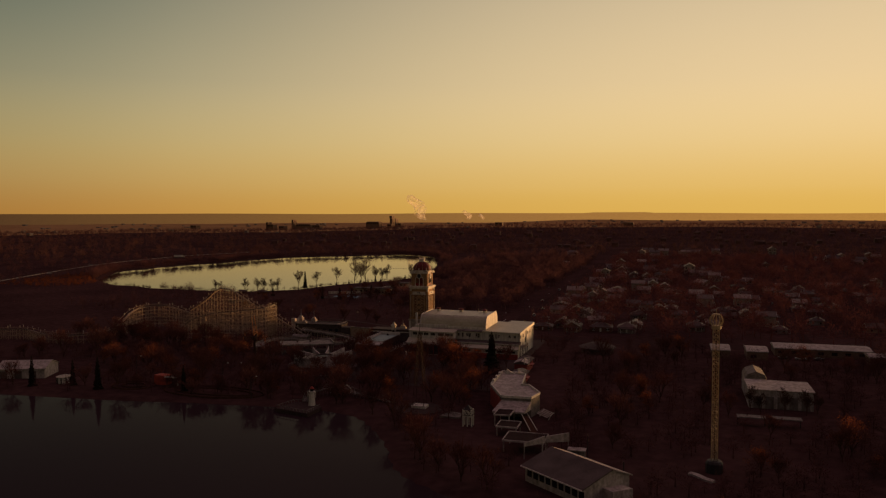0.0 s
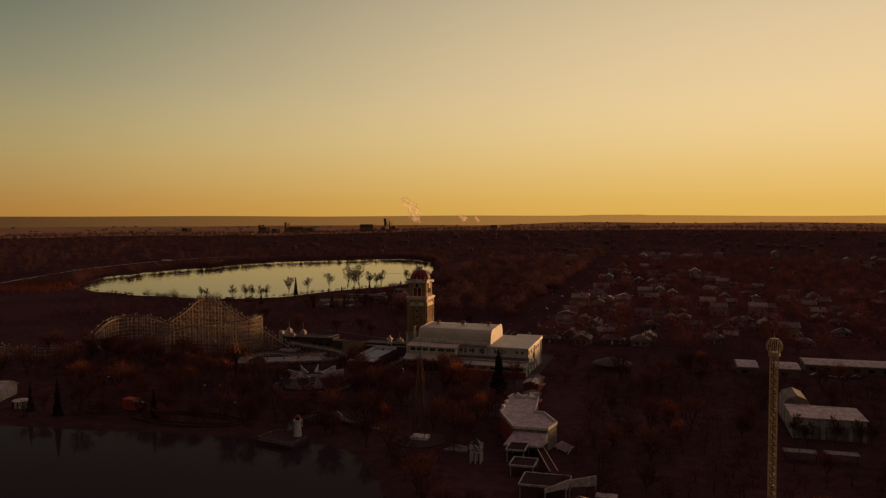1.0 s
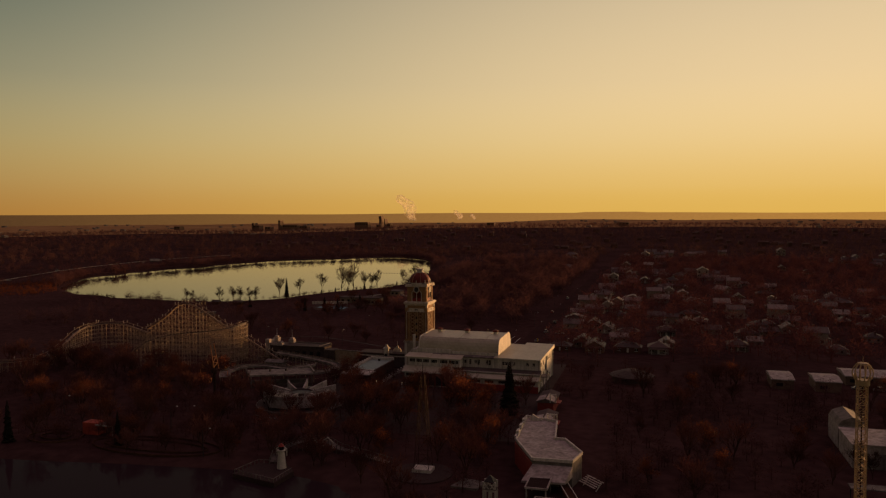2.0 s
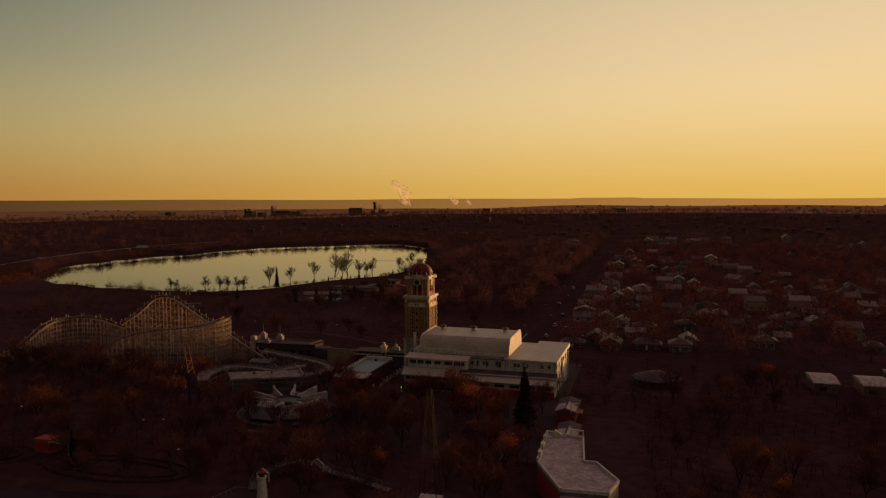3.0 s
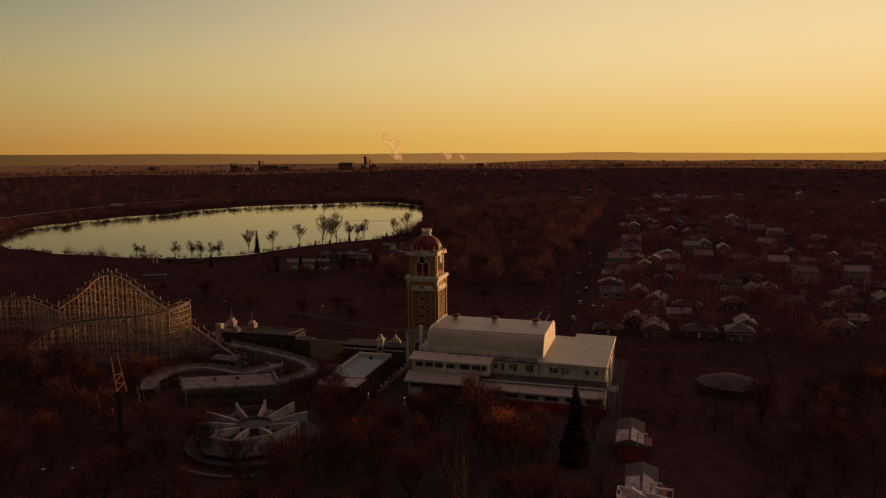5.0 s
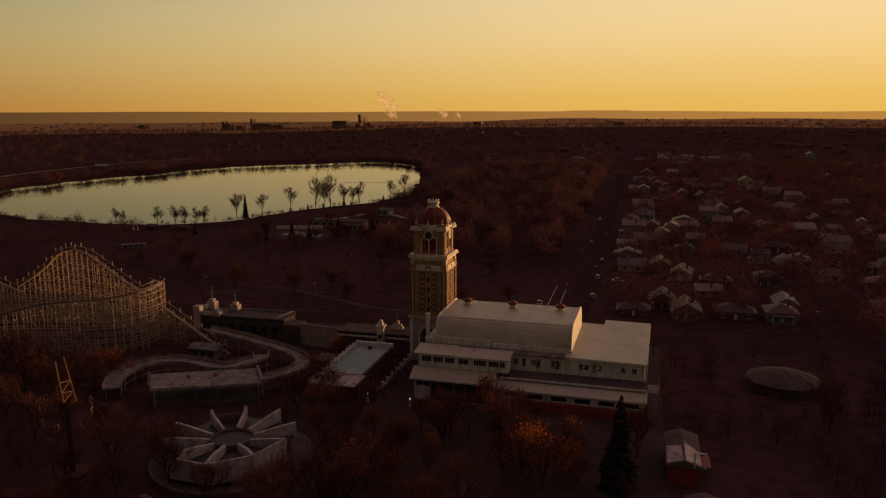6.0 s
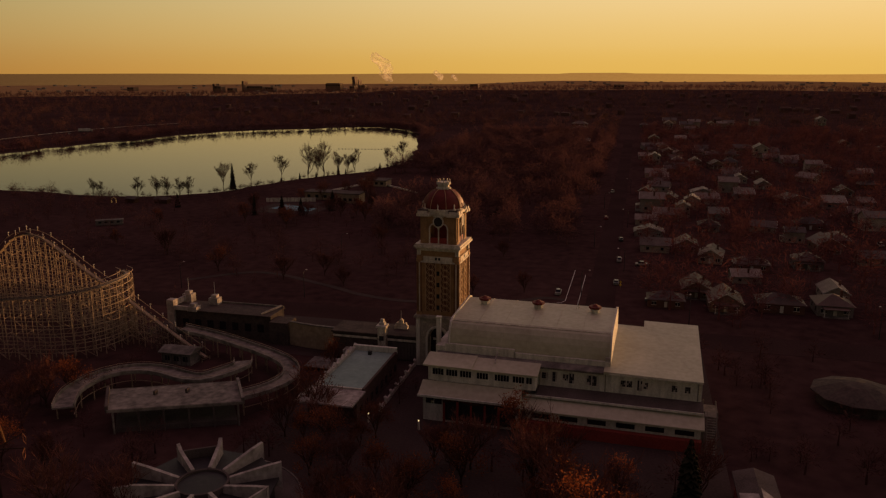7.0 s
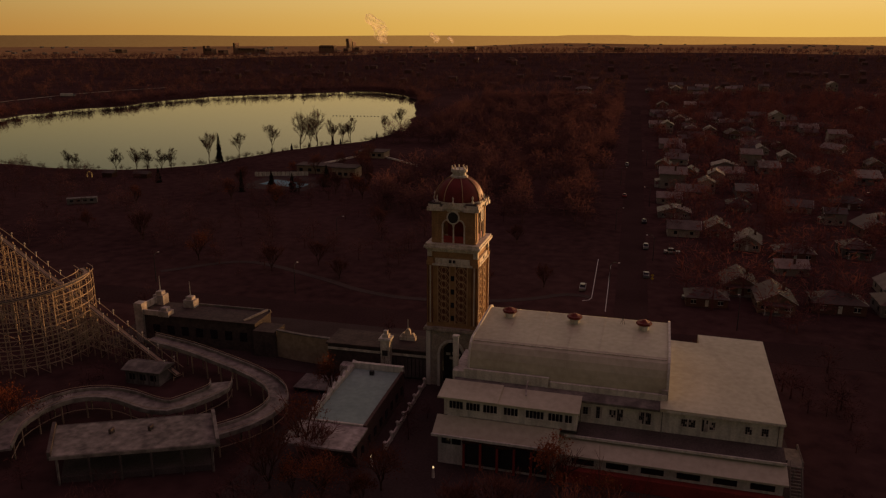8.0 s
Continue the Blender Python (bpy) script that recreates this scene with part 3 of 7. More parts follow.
        for (a, za), (b, zb) in zip(pts, pts[1:]):
            g.beam((a, -r - 0.2, za), (b, -r - 0.2, zb), 0.55, 1.0)
        part("pediment", put(g), STONE, T, "white curved pediment over the clock")
        for s in (-1, 1):
            part("pediment_roof", put(Geo().box(s * 4.1 - 1.4, s * 4.1 + 1.2, -r - 0.4, -r + 0.3, 39.5, 39.8)), ROOF_GREY, T)
    part("upper_shaft", sq(5.25, 28.4, 29.7), OCHRE, T)
    part("belfry_beam", sq(4.86, 37.4, 38.2), OCHRE, T)
    for sx in (-1, 1):
        for sy in (-1, 1):
            part("belfry_pier", Geo().box(cx + sx * 3.75 - 1.15, cx + sx * 3.75 + 1.15, cy + sy * 3.75 - 1.15, cy + sy * 3.75 + 1.15, 31.4, 38.2), OCHRE, T)
            part("bracket", Geo().box(cx + sx * 5.2 - 0.5, cx + sx * 5.2 + 0.5, cy + sy * 5.2 - 0.5, cy + sy * 5.2 + 0.5, 28.6, 30.2), STONE, T)
    g = sq(5.6, 29.7, 30.1)
    for r, z0, z1 in ((5.95, 30.1, 30.5), (6.35, 30.5, 30.95), (6.1, 30.95, 31.4)):
        sq(r, z0, z1, g)
    part("gallery_cornice", g, STONE, T, "stepped and stained cream cornice")
    part("belfry_floor", sq(4.7, 31.0, 31.5), STONE, T)
    part("belfry_core", sq(2.0, 31.5, 38.0), RED, T)
    part("drum", Geo().turned(cx, cy, [(5.1, 38.0), (5.1, 39.5), (5.6, 39.5), (5.6, 39.95), (5.3, 39.95)], 32), STONE, T)
    rings = [(5.4 * math.cos(a), 39.9 + 4.8 * math.sin(a)) for a in [radians(x) for x in range(0, 76, 5)]]
    part("dome", Geo().turned(cx, cy, rings, 32), DOME, T, "dark red tiled dome", smooth=True)
    for i in range(8):
        g = Geo()
        a = 2 * math.pi * (i + 0.5) / 8
        pts = [(cx + (r + 0.06) * math.cos(a), cy + (r + 0.06) * math.sin(a), z + 0.05) for r, z in rings]
        for p, q in zip(pts, pts[1:]):
            g.beam(p, q, 0.13)
        part("dome_rib", g, BRICK_BAR, T)
        u = Geo().turned(cx + 5.6 * math.cos(a + 0.4), cy + 5.6 * math.sin(a + 0.4), [(0.2, 39.5), (0.35, 39.9), (0.12, 40.4), (0.22, 40.8), (0.02, 41.3)], 8)
        part("urn", u, STONE, T)
    part("lantern", Geo().turned(cx, cy, [(1.95, 44.2), (1.95, 44.7), (1.5, 44.8), (1.5, 45.4), (1.85, 45.5), (1.85, 46.1)], 16), WHITE, T, "white lantern ring on the dome")
    for i in range(10):
        a = 2 * math.pi * i / 10
        part("lantern_post", box(cx + 1.65 * math.cos(a) - 0.12, cx + 1.65 * math.cos(a) + 0.12, cy + 1.65 * math.sin(a) - 0.12, cy + 1.65 * math.sin(a) + 0.12, 46.1, 46.7), STONE, T)
    T.location, T.scale, T.rotation_euler = (-122.5, 402.9, 0), (0.925, 0.925, 0.992), (0, 0, radians(-2))


build_tower()


# ---- the long white hall ----
def build_hall():
    H = thing("dance_hall", (-89, 388, 0), "long white hall with a barrel roof, flat wing and tiered porches", "hall")
    part("wall", Geo().box(-116.2, -62.2, 373.6, 402, 0, 11.7), WHITE, H)
    part("rear_wall", Geo().box(-73.6, -62.2, 402, 406.0, 0, 11.7), WHITE, H)
    # flat wing roof
    g = Geo().slab([(-81, 372.9), (-61.6, 372.9), (-61.6, 406.2), (-73.9, 406.2), (-73.9, 402), (-81, 402)], 11.7, [12.3, 12.1, 13.15, 13.3, 13.1, 13.25])
    part("wing_roof", g, ROOF_WHITE, H, "pale flat roof of the wing")
    g = Geo().box(-80.0, -61.8, 372.86, 373.1, 11.7, 12.05)
    part("wing_fascia", g, WHITE, H)
    # barrel roof
    half = [(376.3, 12.2), (376.4, 13.3), (376.6, 14.6), (376.95, 15.9), (377.5, 17.1), (378.3, 18.05), (379.6, 18.6), (383.0, 18.75), (389.0, 18.95), (395.2, 19.15)]
    prof = half + [(396.6, 18.7), (397.8, 17.4), (398.6, 15.6), (399.0, 12.2)]
    part("barrel_roof", Geo().along_x(prof, -114.6, -80.2), ROOF_WHITE, H, "white barrel roof")
    for x in (-114.9, -80.3):
        up = [(y + (-0.25 if y < 380 else (0.25 if y > 396 else 0.0)), z + (0.35 if z > 13 else 0.0)) for y, z in prof]
        part("gable_parapet", Geo().along_x(up, x + 0.1, x + 0.5), WHITE, H, "raised white gable parapet")
    for x in (-108.6, -103, -97.4, -91.8, -86.2):
        g = Geo()
        for (a, za), (b, zb) in zip(prof[1:-1], prof[2:-1]):
            g.beam((x, a, za + 0.04), (x, b, zb + 0.04), 0.08)
        part("roof_seam", g, ROOF_WHITE, H)
    part("roof_break", Geo().beam((-114.2, 379.0, 18.42), (-80.4, 379.0, 18.42), 0.16), STONE, H)
    # parapet steps along the front eave
    for x0, x1, z in ((-115.3, -100.0, 14.3), (-99.8, -80.0, 13.6)):
        part("eave_parapet", Geo().box(x0, x1, 375.7, 376.2, 12.0, z - 0.2), WHITE, H)
    part("shelf_roof", Geo().along_x([(372.9, 11.6), (372.9, 12.0), (375.7, 12.3), (375.7, 11.6)], -116.8, -81.0), DECK, H, "grey felt roof below the eave")
    part("corner_annex", box(-117.4, -114.9, 376.0, 386.0, 11.7, 13.4), WHITE, H)
    for x in (-109.9, -97.4, -84.6):
        v = part("roof_vent", Geo().turned(x, 391.2, [(0.95, 18.6), (0.95, 19.7), (1.1, 19.7), (1.1, 19.9)], 8), WHITE, H)
        part("vent_cap", Geo().turned(x, 391.2, [(1.1, 19.9), (1.45, 20.05), (1.45, 20.45), (1.0, 20.5), (0.3, 20.95)], 8), DOME, v, "rusty octagonal vent cap")
    g = Geo().box(-117.9, -117.0, 378.0, 378.9, 0, 18.9).box(-118.0, -116.9, 377.9, 379.0, 18.9, 19.2)
    part("chimney", g, WHITE, H, "tall square white chimney")
    for y0, z0, z1 in ((376, 8.8, 10.4), (381, 8.8, 10.4), (386, 5.6, 8.2), (392, 8.8, 10.4), (397, 8.8, 10.4), (380, 2.4, 4.4), (391, 2.0, 4.4)):
        part("side_window", box(-62.22, -62.1, y0, y0 + 1.5, z0, z1), GLASS, H)
    for y in (373.8, 388, 403):
        part("corner_board", Geo().beam((-61.95, y, 0), (-61.95, y, 11.7), 0.4), WHITE, H)
    # upper bay at the west end with ribbon windows
    part("bay", Geo().box(-117.2, -94.3, 369.4, 373.6, 8.0, 11.4), WHITE, H)
    part("bay_roof", Geo().along_x([(368.7, 11.3), (368.7, 11.6), (374.2, 12.5), (374.2, 11.3)], -118.2, -107.6), ROOF_WHITE, H)
    part("bay_roof", Geo().along_x([(369.0, 11.1), (369.0, 11.4), (374.2, 12.2), (374.2, 11.1)], -107.6, -93.9), ROOF_WHITE, H)
    for x0, n in ((-116.2, 4), (-113.2, 4), (-110.2, 4), (-106.6, 4), (-102.8, 5), (-99.0, 4), (-96.2, 2)):
        for k in range(n):
            a = x0 + k * 0.62
            w = part("window", Geo().box(a, a + 0.5, 369.3, 369.5, 9.4, 10.7), GLASS, H)
            part("window_sill", Geo().box(a - 0.06, a + 0.56, 369.2, 369.32, 9.28, 9.4), WHITE, w)
    # upper windows of the long wall
    panes = random.Random(4)
    for x0, w, pat in ((-93.6, 1.2, 1), (-91.4, 0.9, 0), (-89.2, 1.0, 1), (-87.9, 0.9, 0), (-84.3, 0.8, 0), (-83.2, 0.8, 0), (-77.5, 0.9, 1), (-76.3, 1.0, 1), (-74.2, 0.9, 0), (-73.0, 0.8, 1), (-67.5, 1.0, 1), (-65.0, 1.0, 1)):
        z0, z1 = (8.8, 10.9) if pat == 0 else (9.3, 10.6)
        v = part("window", Geo().box(x0 - 0.08, x0 + w + 0.08, 373.5, 373.62, z0 - 0.05, z1 + 0.05), FANWALL, H, "boarded window with some open panes")
        part("window_sill", Geo().box(x0 - 0.15, x0 + w + 0.15, 373.36, 373.52, z0 - 0.2, z0 - 0.05), WHITE, v)
        for i in range(3):
            for j in range(3):
                if panes.random() < 0.68:
                    a, c = x0 + i * w / 3, z0 + j * (z1 - z0) / 3
                    part("pane", Geo().box(a + 0.02, a + w / 3 - 0.02, 373.46, 373.53, c + 0.02, c + (z1 - z0) / 3 - 0.02), GLASS, v)
    # downpipes, roof masts and a board joint line
    for x in (-94.0, -80.6, -62.5):
        part("downpipe", Geo().turned(x, 373.3, [(0.08, 7.6), (0.08, 11.7)], 6), DECK, H)
    for x, y, z in ((-88.5, 392.6, 18.7),):
        part("roof_mast", Geo().beam((x, y, z - 0.2), (x, y, z + 2.2), 0.07).beam((x - 0.5, y, z), (x, y, z + 1.8), 0.05).beam((x + 0.5, y, z), (x, y, z + 1.8), 0.05), DARK, H)
    part("roof_pipe", Geo().sweep([(-103.6, 376.3, 13.7), (-103.6, 374.8, 12.6), (-103.6, 373.8, 12.5), (-103.2, 371.4, 12.4)], 0.22), FANWALL, H)
    part("parapet_flashing", Geo().box(-80.9, -79.9, 375.9, 376.3, 12.0, 14.2), FANWALL, H)
    # tiered porch roofs
    part("upper_porch_roof", Geo().along_x([(370.1, 6.6), (370.1, 6.85), (373.6, 7.7), (373.6, 6.6)], -94.3, -61.4), ROOF_GREY, H, "dark felt porch roof")
    part("porch_gutter", Geo().box(-96.3, -61.3, 369.85, 370.1, 6.45, 6.9), WHITE, H)
    part("lower_porch_roof", Geo().along_x([(366.9, 4.5), (366.9, 4.8), (371.2, 6.5), (371.2, 4.5)], -97.0, -61.2), ROOF_WHITE, H, "white lower porch roof")
    part("west_porch_roof", Geo().along_x([(365.9, 5.7), (365.9, 6.0), (369.4, 7.9), (369.4, 5.7)], -118.4, -97.0), ROOF_WHITE, H)
    part("west_porch_roof_edge", Geo().box(-118.5, -97.0, 365.6, 365.9, 5.6, 6.05), WHITE, H)
    part("porch_wall", Geo().box(-97, -61.8, 367.8, 373.6, 0, 4.6), WHITE, H)
    part("west_porch_wall", Geo().box(-117.6, -97, 366.8, 373.6, 0, 5.8), WHITE, H)
    for k in range(6):
        x = -94.6 + k * 5.6
        part("porch_window", Geo().box(x, x + 3.6, 367.7, 367.86, 2.9, 3.9), GLASS, H)
    for k in range(2):
        part("porch_window", Geo().box(-116.9 + k * 1.8, -115.3 + k * 1.8, 366.7, 366.85, 3.9, 5.0), GLASS, H)
    # Dark sheet over the wall in place of the shade inside the entrance.
    part("entrance_void", box(-113.0, -98.5, 366.6, 366.85, 0.6, 5.0), DARK, H, "dark panel standing in for the shaded entrance")
    arc = [(-113 + k * 1.2, 366.0, 5.0 + 0.5 * math.sin(math.pi * (k % 6) / 5)) for k in range(13)]
    part("entrance_arch", Geo().sweep(arc, 0.5, 0.5), BARK, H, "dark timber scalloped beam")
    for k in range(6):
        part("entrance_post", box(-113 + k * 2.9, -112.6 + k * 2.9, 365.9, 366.3, 0, 5.6), RED, H)
    part("red_plinth", Geo().box(-97, -61.6, 366.4, 367.7, 0, 2.4), RED, H, "faded red boarding along the porch")
    # wooden stair at the east end
    st = part("stair", Geo().box(-61.4, -58.6, 371, 377, 5.6, 5.9), DECK, H, "weathered outside stair")
    g = Geo()
    for k in range(14):
        g.box(-60.6, -59.0, 370.6 - k * 0.32, 371.0 - k * 0.32, 5.4 - k * 0.4, 5.5 - k * 0.4)
    part("tread", g, DECK, st)
    for x in (-61.2, -58.8):
        for y in (371.2, 376.8):
            part("stair_post", Geo().box(x - 0.12, x + 0.12, y - 0.12, y + 0.12, 0, 6.9), DECK, st)
    for z in (6.4, 6.9):
        part("stair_rail", Geo().beam((-58.8, 371.2, z), (-58.8, 376.8, z), 0.1).beam((-58.9, 371, z), (-58.9, 366.4, z - 5.5), 0.1).beam((-60.7, 371, z), (-60.7, 366.4, z - 5.5), 0.1), DECK, st)
    H.rotation_euler = (0, 0, radians(-1.8))

build_hall()


# ---- wooden roller coaster ----
def coaster_run(R, track, width=2.6, step=2.5, panel=2.1, rails=True, lamps=0):
    """Bents, ledgers, braces and the deck along a track of (x, y, z)."""
    line = spline(track, step)
    left, right = offset(line, width / 2), offset(line, -width / 2)
    k = len(line)
    for i in range(k):
        z = line[i][2]
        g = Geo()
        a, b = left[i], right[i]
        for p in (a, b):
            g.beam((*p, -0.3), (*p, z + 0.2), 0.14)
        m = max(1, int(z // panel))
        for j in range(1, m + 1):
            h = z - (m - j) * panel - 0.2
            if j % 2:
                g.beam((*a, h), (*b, h), 0.07, 0.1)
            if i % 2 == 0 and (j > 1 or h > 2.0):
                lo = max(0.0, h - panel)
                g.beam((*a, lo), (*b, h), 0.06) if (i + j) % 2 else g.beam((*b, lo), (*a, h), 0.06)
        part("bent", g, TIMBER, R)
    top = max(p[2] for p in line)
    level = panel
    while level < top - 0.5:
        for side in (left, right):
            run = []
            for i in range(k + 1):
                if i < k and line[i][2] > level + 0.3:
                    run.append((*side[i], level))
                    continue
                if len(run) > 1:
                    part("ledger", Geo().sweep(run, 0.1, 0.17), TIMBER, R)
                run = []
        level += panel
    for s, side in enumerate((left, right)):
        for i in range(0, k - 1):
            z = min(line[i][2], line[i + 1][2])
            lv, pts = 0.0, []
            while lv < z:
                pts.append((*side[i + (len(pts) + s + i) % 2], lv))
                lv += panel
            if len(pts) > 1 and (i + s) % 2 == 0:
                part("brace", Geo().sweep(pts, 0.1), TIMBER, R)
    g = Geo().ribbon(offset(line, 0.7), offset(line, -0.7), [p[2] + 0.05 for p in line], [p[2] + 0.25 for p in line])
    part("track_deck", g, TIMBER, R, "pale timber track deck")
    for d in (width / 2 + 0.25, -width / 2 - 0.25):
        e = offset(line, d)
        part("handrail", Geo().sweep([(*q, p[2] + 1.25) for q, p in zip(e, line)], 0.12), TIMBER, R)
    for d in (0.55, -0.55):
        e = offset(line, d)
        part("rail", Geo().sweep([(*q, p[2] + 0.36) for q, p in zip(e, line)], 0.14, 0.14), DARK, R)
    if lamps:
        for i in range(0, k, lamps):
            for p in (left[i], right[i]):
                g = Geo().beam((*p, line[i][2] + 1.2), (*p, line[i][2] + 2.2), 0.1)
                g.turned(p[0], p[1], [(0.05, line[i][2] + 2.1), (0.2, line[i][2] + 2.25), (0.2, line[i][2] + 2.5), (0.05, line[i][2] + 2.6)], 6)
                part("track_lamp", g, STONE, R)


COASTER = thing("roller_coaster", (-235, 395, 0), "pale timber roller coaster with a tall hill and curved turn", "roller coaster")
coaster_run(COASTER, [(-271, 407, 12.0), (-264, 407, 16.0), (-258.3, 406.9, 20.1), (-254.2, 406.8, 23.6), (-250, 406.7, 25.2), (-246, 406.4, 25.2), (-241, 405.6, 23.9), (-234, 404, 20.8), (-224, 401, 16.6), (-212.4, 397, 13.0), (-199, 392.6, 7.9), (-181, 387.2, 0.8)], lamps=2)
coaster_run(COASTER, [(-216, 404, 17.2), (-211, 399.5, 17.7), (-208.9, 392.5, 17.9), (-211, 384, 17.4), (-219, 378.6, 16.4), (-230, 376.6, 15.4), (-239.5, 374.2, 13.7), (-246.5, 370.8, 11.2), (-251, 368.5, 7.0), (-254.5, 367, 3.0)])
coaster_run(COASTER, [(-356, 345, 5.2), (-340, 349.5, 5.2), (-322, 343.5, 4.6), (-306, 344, 4.2), (-296, 352, 4.2), (-294.5, 364, 4.8), (-297, 376, 7.6), (-302, 391, 11.2), (-304, 402, 12.4), (-300, 410, 12.9), (-292, 412, 12.6), (-284, 410.5, 11.6), (-277, 408.6, 10.4), (-271, 407, 9.6)], lamps=3)


# ---- trees ----
def branch_tree(seed, height, spread, levels=5, twig_width=0.05, low=0.6, stem=0.15, stout=0.034):
    """Trunk and limbs as one shape, fine twigs as another: a vase of rising limbs, forked again and again."""
    rnd = random.Random(seed)
    wood, twig = Geo(), Geo()

    def grow(p, d, length, w, level):
        bend = Vector((rnd.uniform(-1, 1), rnd.uniform(-1, 1), rnd.uniform(-0.3, 0.5))) * length * 0.09
        q = p + d * length
        mid = (p + q) / 2 + bend
        if level <= 2:
            wood.beam(p, mid, w, sides=5), wood.beam(mid, q, w * 0.82, sides=5)
        else:
            twig.beam(p, q, max(w, twig_width), sides=3, caps=False)
        if level >= levels:
            for _ in range(3):
                e = (d + Vector((rnd.gauss(0, 0.5), rnd.gauss(0, 0.5), rnd.gauss(0.2, 0.4)))).normalized()
                s = p.lerp(q, rnd.uniform(0.2, 1))
                twig.beam(s, s + e * length * rnd.uniform(0.7, 1.2), twig_width, sides=3, caps=False)
            return
        n = (4, 4, 4, 4, 3)[level]
        turn = rnd.uniform(0, 6.28)
        for i in range(n):
            a = turn + 6.283 * i / n + rnd.uniform(-0.5, 0.5)
            out = Vector((math.cos(a), math.sin(a), 0)) * spread * rnd.uniform(0.5, 1.4)
            e = (d * (1.3 if i == 0 and low < 0.5 else 0.9) + out * (0.4 if i == 0 and low < 0.5 else 1.0) + Vector((0, 0, rnd.uniform(0.0, 0.45)))).normalized()
            grow(p.lerp(q, 1.0 if i == 0 else rnd.uniform(0.3 if level else low, 1.0)), e, height * (0.34, 0.25, 0.16, 0.09)[min(level, 3)] * rnd.uniform(0.7, 1.2), w * 0.6, level + 1)

    grow(Vector((0, 0, -0.3)), Vector((rnd.uniform(-0.08, 0.08), 0, 1)).normalized(), height * stem, height * stout, 0)
    k = height / max(p[2] for p in twig.v)
    for g in (wood, twig):
        g.v = [(x * k, y * k, z * k if z > 0 else z) for x, y, z in g.v]
    return wood, twig


def clump_crown(seed, radius, height, base, n, size):
    rnd = random.Random(seed)
    g = Geo()
    blobs = [(rnd.gauss(0, 0.45), rnd.gauss(0, 0.45), rnd.uniform(0.1, 0.9), rnd.uniform(0.25, 0.5)) for _ in range(9)]
    for _ in range(n):
        bx, by, bz, br = rnd.choice(blobs)
        p = Vector((bx * radius, by * radius, base + bz * height)) + Vector((rnd.gauss(0, 1), rnd.gauss(0, 1), rnd.gauss(0, 0.8))) * br * radius * 0.55
        a = Vector((rnd.gauss(0, 1), rnd.gauss(0, 1), rnd.gauss(0, 1))).normalized() * size * rnd.uniform(0.6, 1.4)
        b = a.cross(Vector((rnd.gauss(0, 1), rnd.gauss(0, 1), rnd.gauss(0, 1)))).normalized() * size * rnd.uniform(0.5, 1.0)
        g.add([p - a, p + b * 0.6, p + a, p - b * 0.7], [(0, 1, 2, 3)])
    return g


def pine_crown(seed, height, radius):
    rnd = random.Random(seed)
    g = Geo()
    layers = 26
    for k in range(layers):
        z = height * (0.08 + 0.92 * k / layers)
        r = radius * (1 - k / layers) ** 0.75 * rnd.uniform(0.72, 1.1) + 0.2
        n = max(7, int(r * 9))
        for i in range(n):
            a = 2 * math.pi * (i + rnd.random()) / n
            rr = r * rnd.uniform(0.6, 1.15)
            tip = Vector((rr * math.cos(a), rr * math.sin(a), z - rr * 0.3))
            s = Vector((-math.sin(a), math.cos(a), 0)) * max(0.22, rr * 0.3)
            mid = tip * 0.6 + Vector((0, 0, z * 0.4 + 0.12))
            g.add([(0, 0, z + 0.4), mid + s, tip, mid - s], [(0, 1, 2, 3)])
            g.add([mid + s * 0.6, tip + Vector((0, 0, -0.35)), mid - s * 0.6, mid + Vector((0, 0, -0.7))], [(0, 1, 2, 3)])
    return g


TREES = []
for i, (h, sp, lv) in enumerate(((12, 0.5, 4), (14, 0.6, 4), (10, 0.62, 4))):
    t = thing("bare_tree", (0, 0, 0), "leafless dark tree with spreading limbs", "tree", "bare park trees")
    wood, twig = branch_tree(10 + i, h, sp, lv)
    part("trunk", wood, BARK, t)
    part("twig_crown", twig, TWIG, t)
    TREES.append(t)


SHORE = []
for i, (h, stems, w) in enumerate(((14, 1, 13), (17, 1, 12), (21, 3, 17))):
    t = thing("shore_tree", (0, 0, 0), "tall leafless tree standing dark against the lake", "tree", "shore trees")
    wood, twig = branch_tree(60 + i, h, 0.40 + w * 0.012, 4, 0.085, 0.12, 0.42, 0.03)
    part("trunk", wood, BARK, t)
    part("twig_crown", twig, BARK, t)
    SHORE.append(t)
RUSTY = []
for i, h in enumerate((9, 12)):
    t = thing("rusty_tree", (0, 0, 0), "tree with thin rust-brown autumn leaves", "tree", "autumn trees")
    wood, twig = branch_tree(30 + i, h, 0.55, 3)
    part("trunk", wood, BARK, t)
    part("twig_crown", twig, TWIG, t)
    part("crown", clump_crown(40 + i, h * 0.38, h * 0.62, h * 0.34, 900, 0.2), RUST, t)
    RUSTY.append(t)
PINES = []
for i, (h, r) in enumerate(((17, 3.4), (13, 3.0), (18, 2.4))):
    t = thing("spruce_tree", (0, 0, 0), "dark narrow evergreen tree", "tree", "evergreens")
    part("trunk", Geo().turned(0, 0, [(0.3, -0.3), (0.22, h * 0.4), (0.05, h * 0.95)], 8), BARK, t)
    part("crown", pine_crown(50 + i, h, r), PINE, t)
    PINES.append(t)
used_first = set()


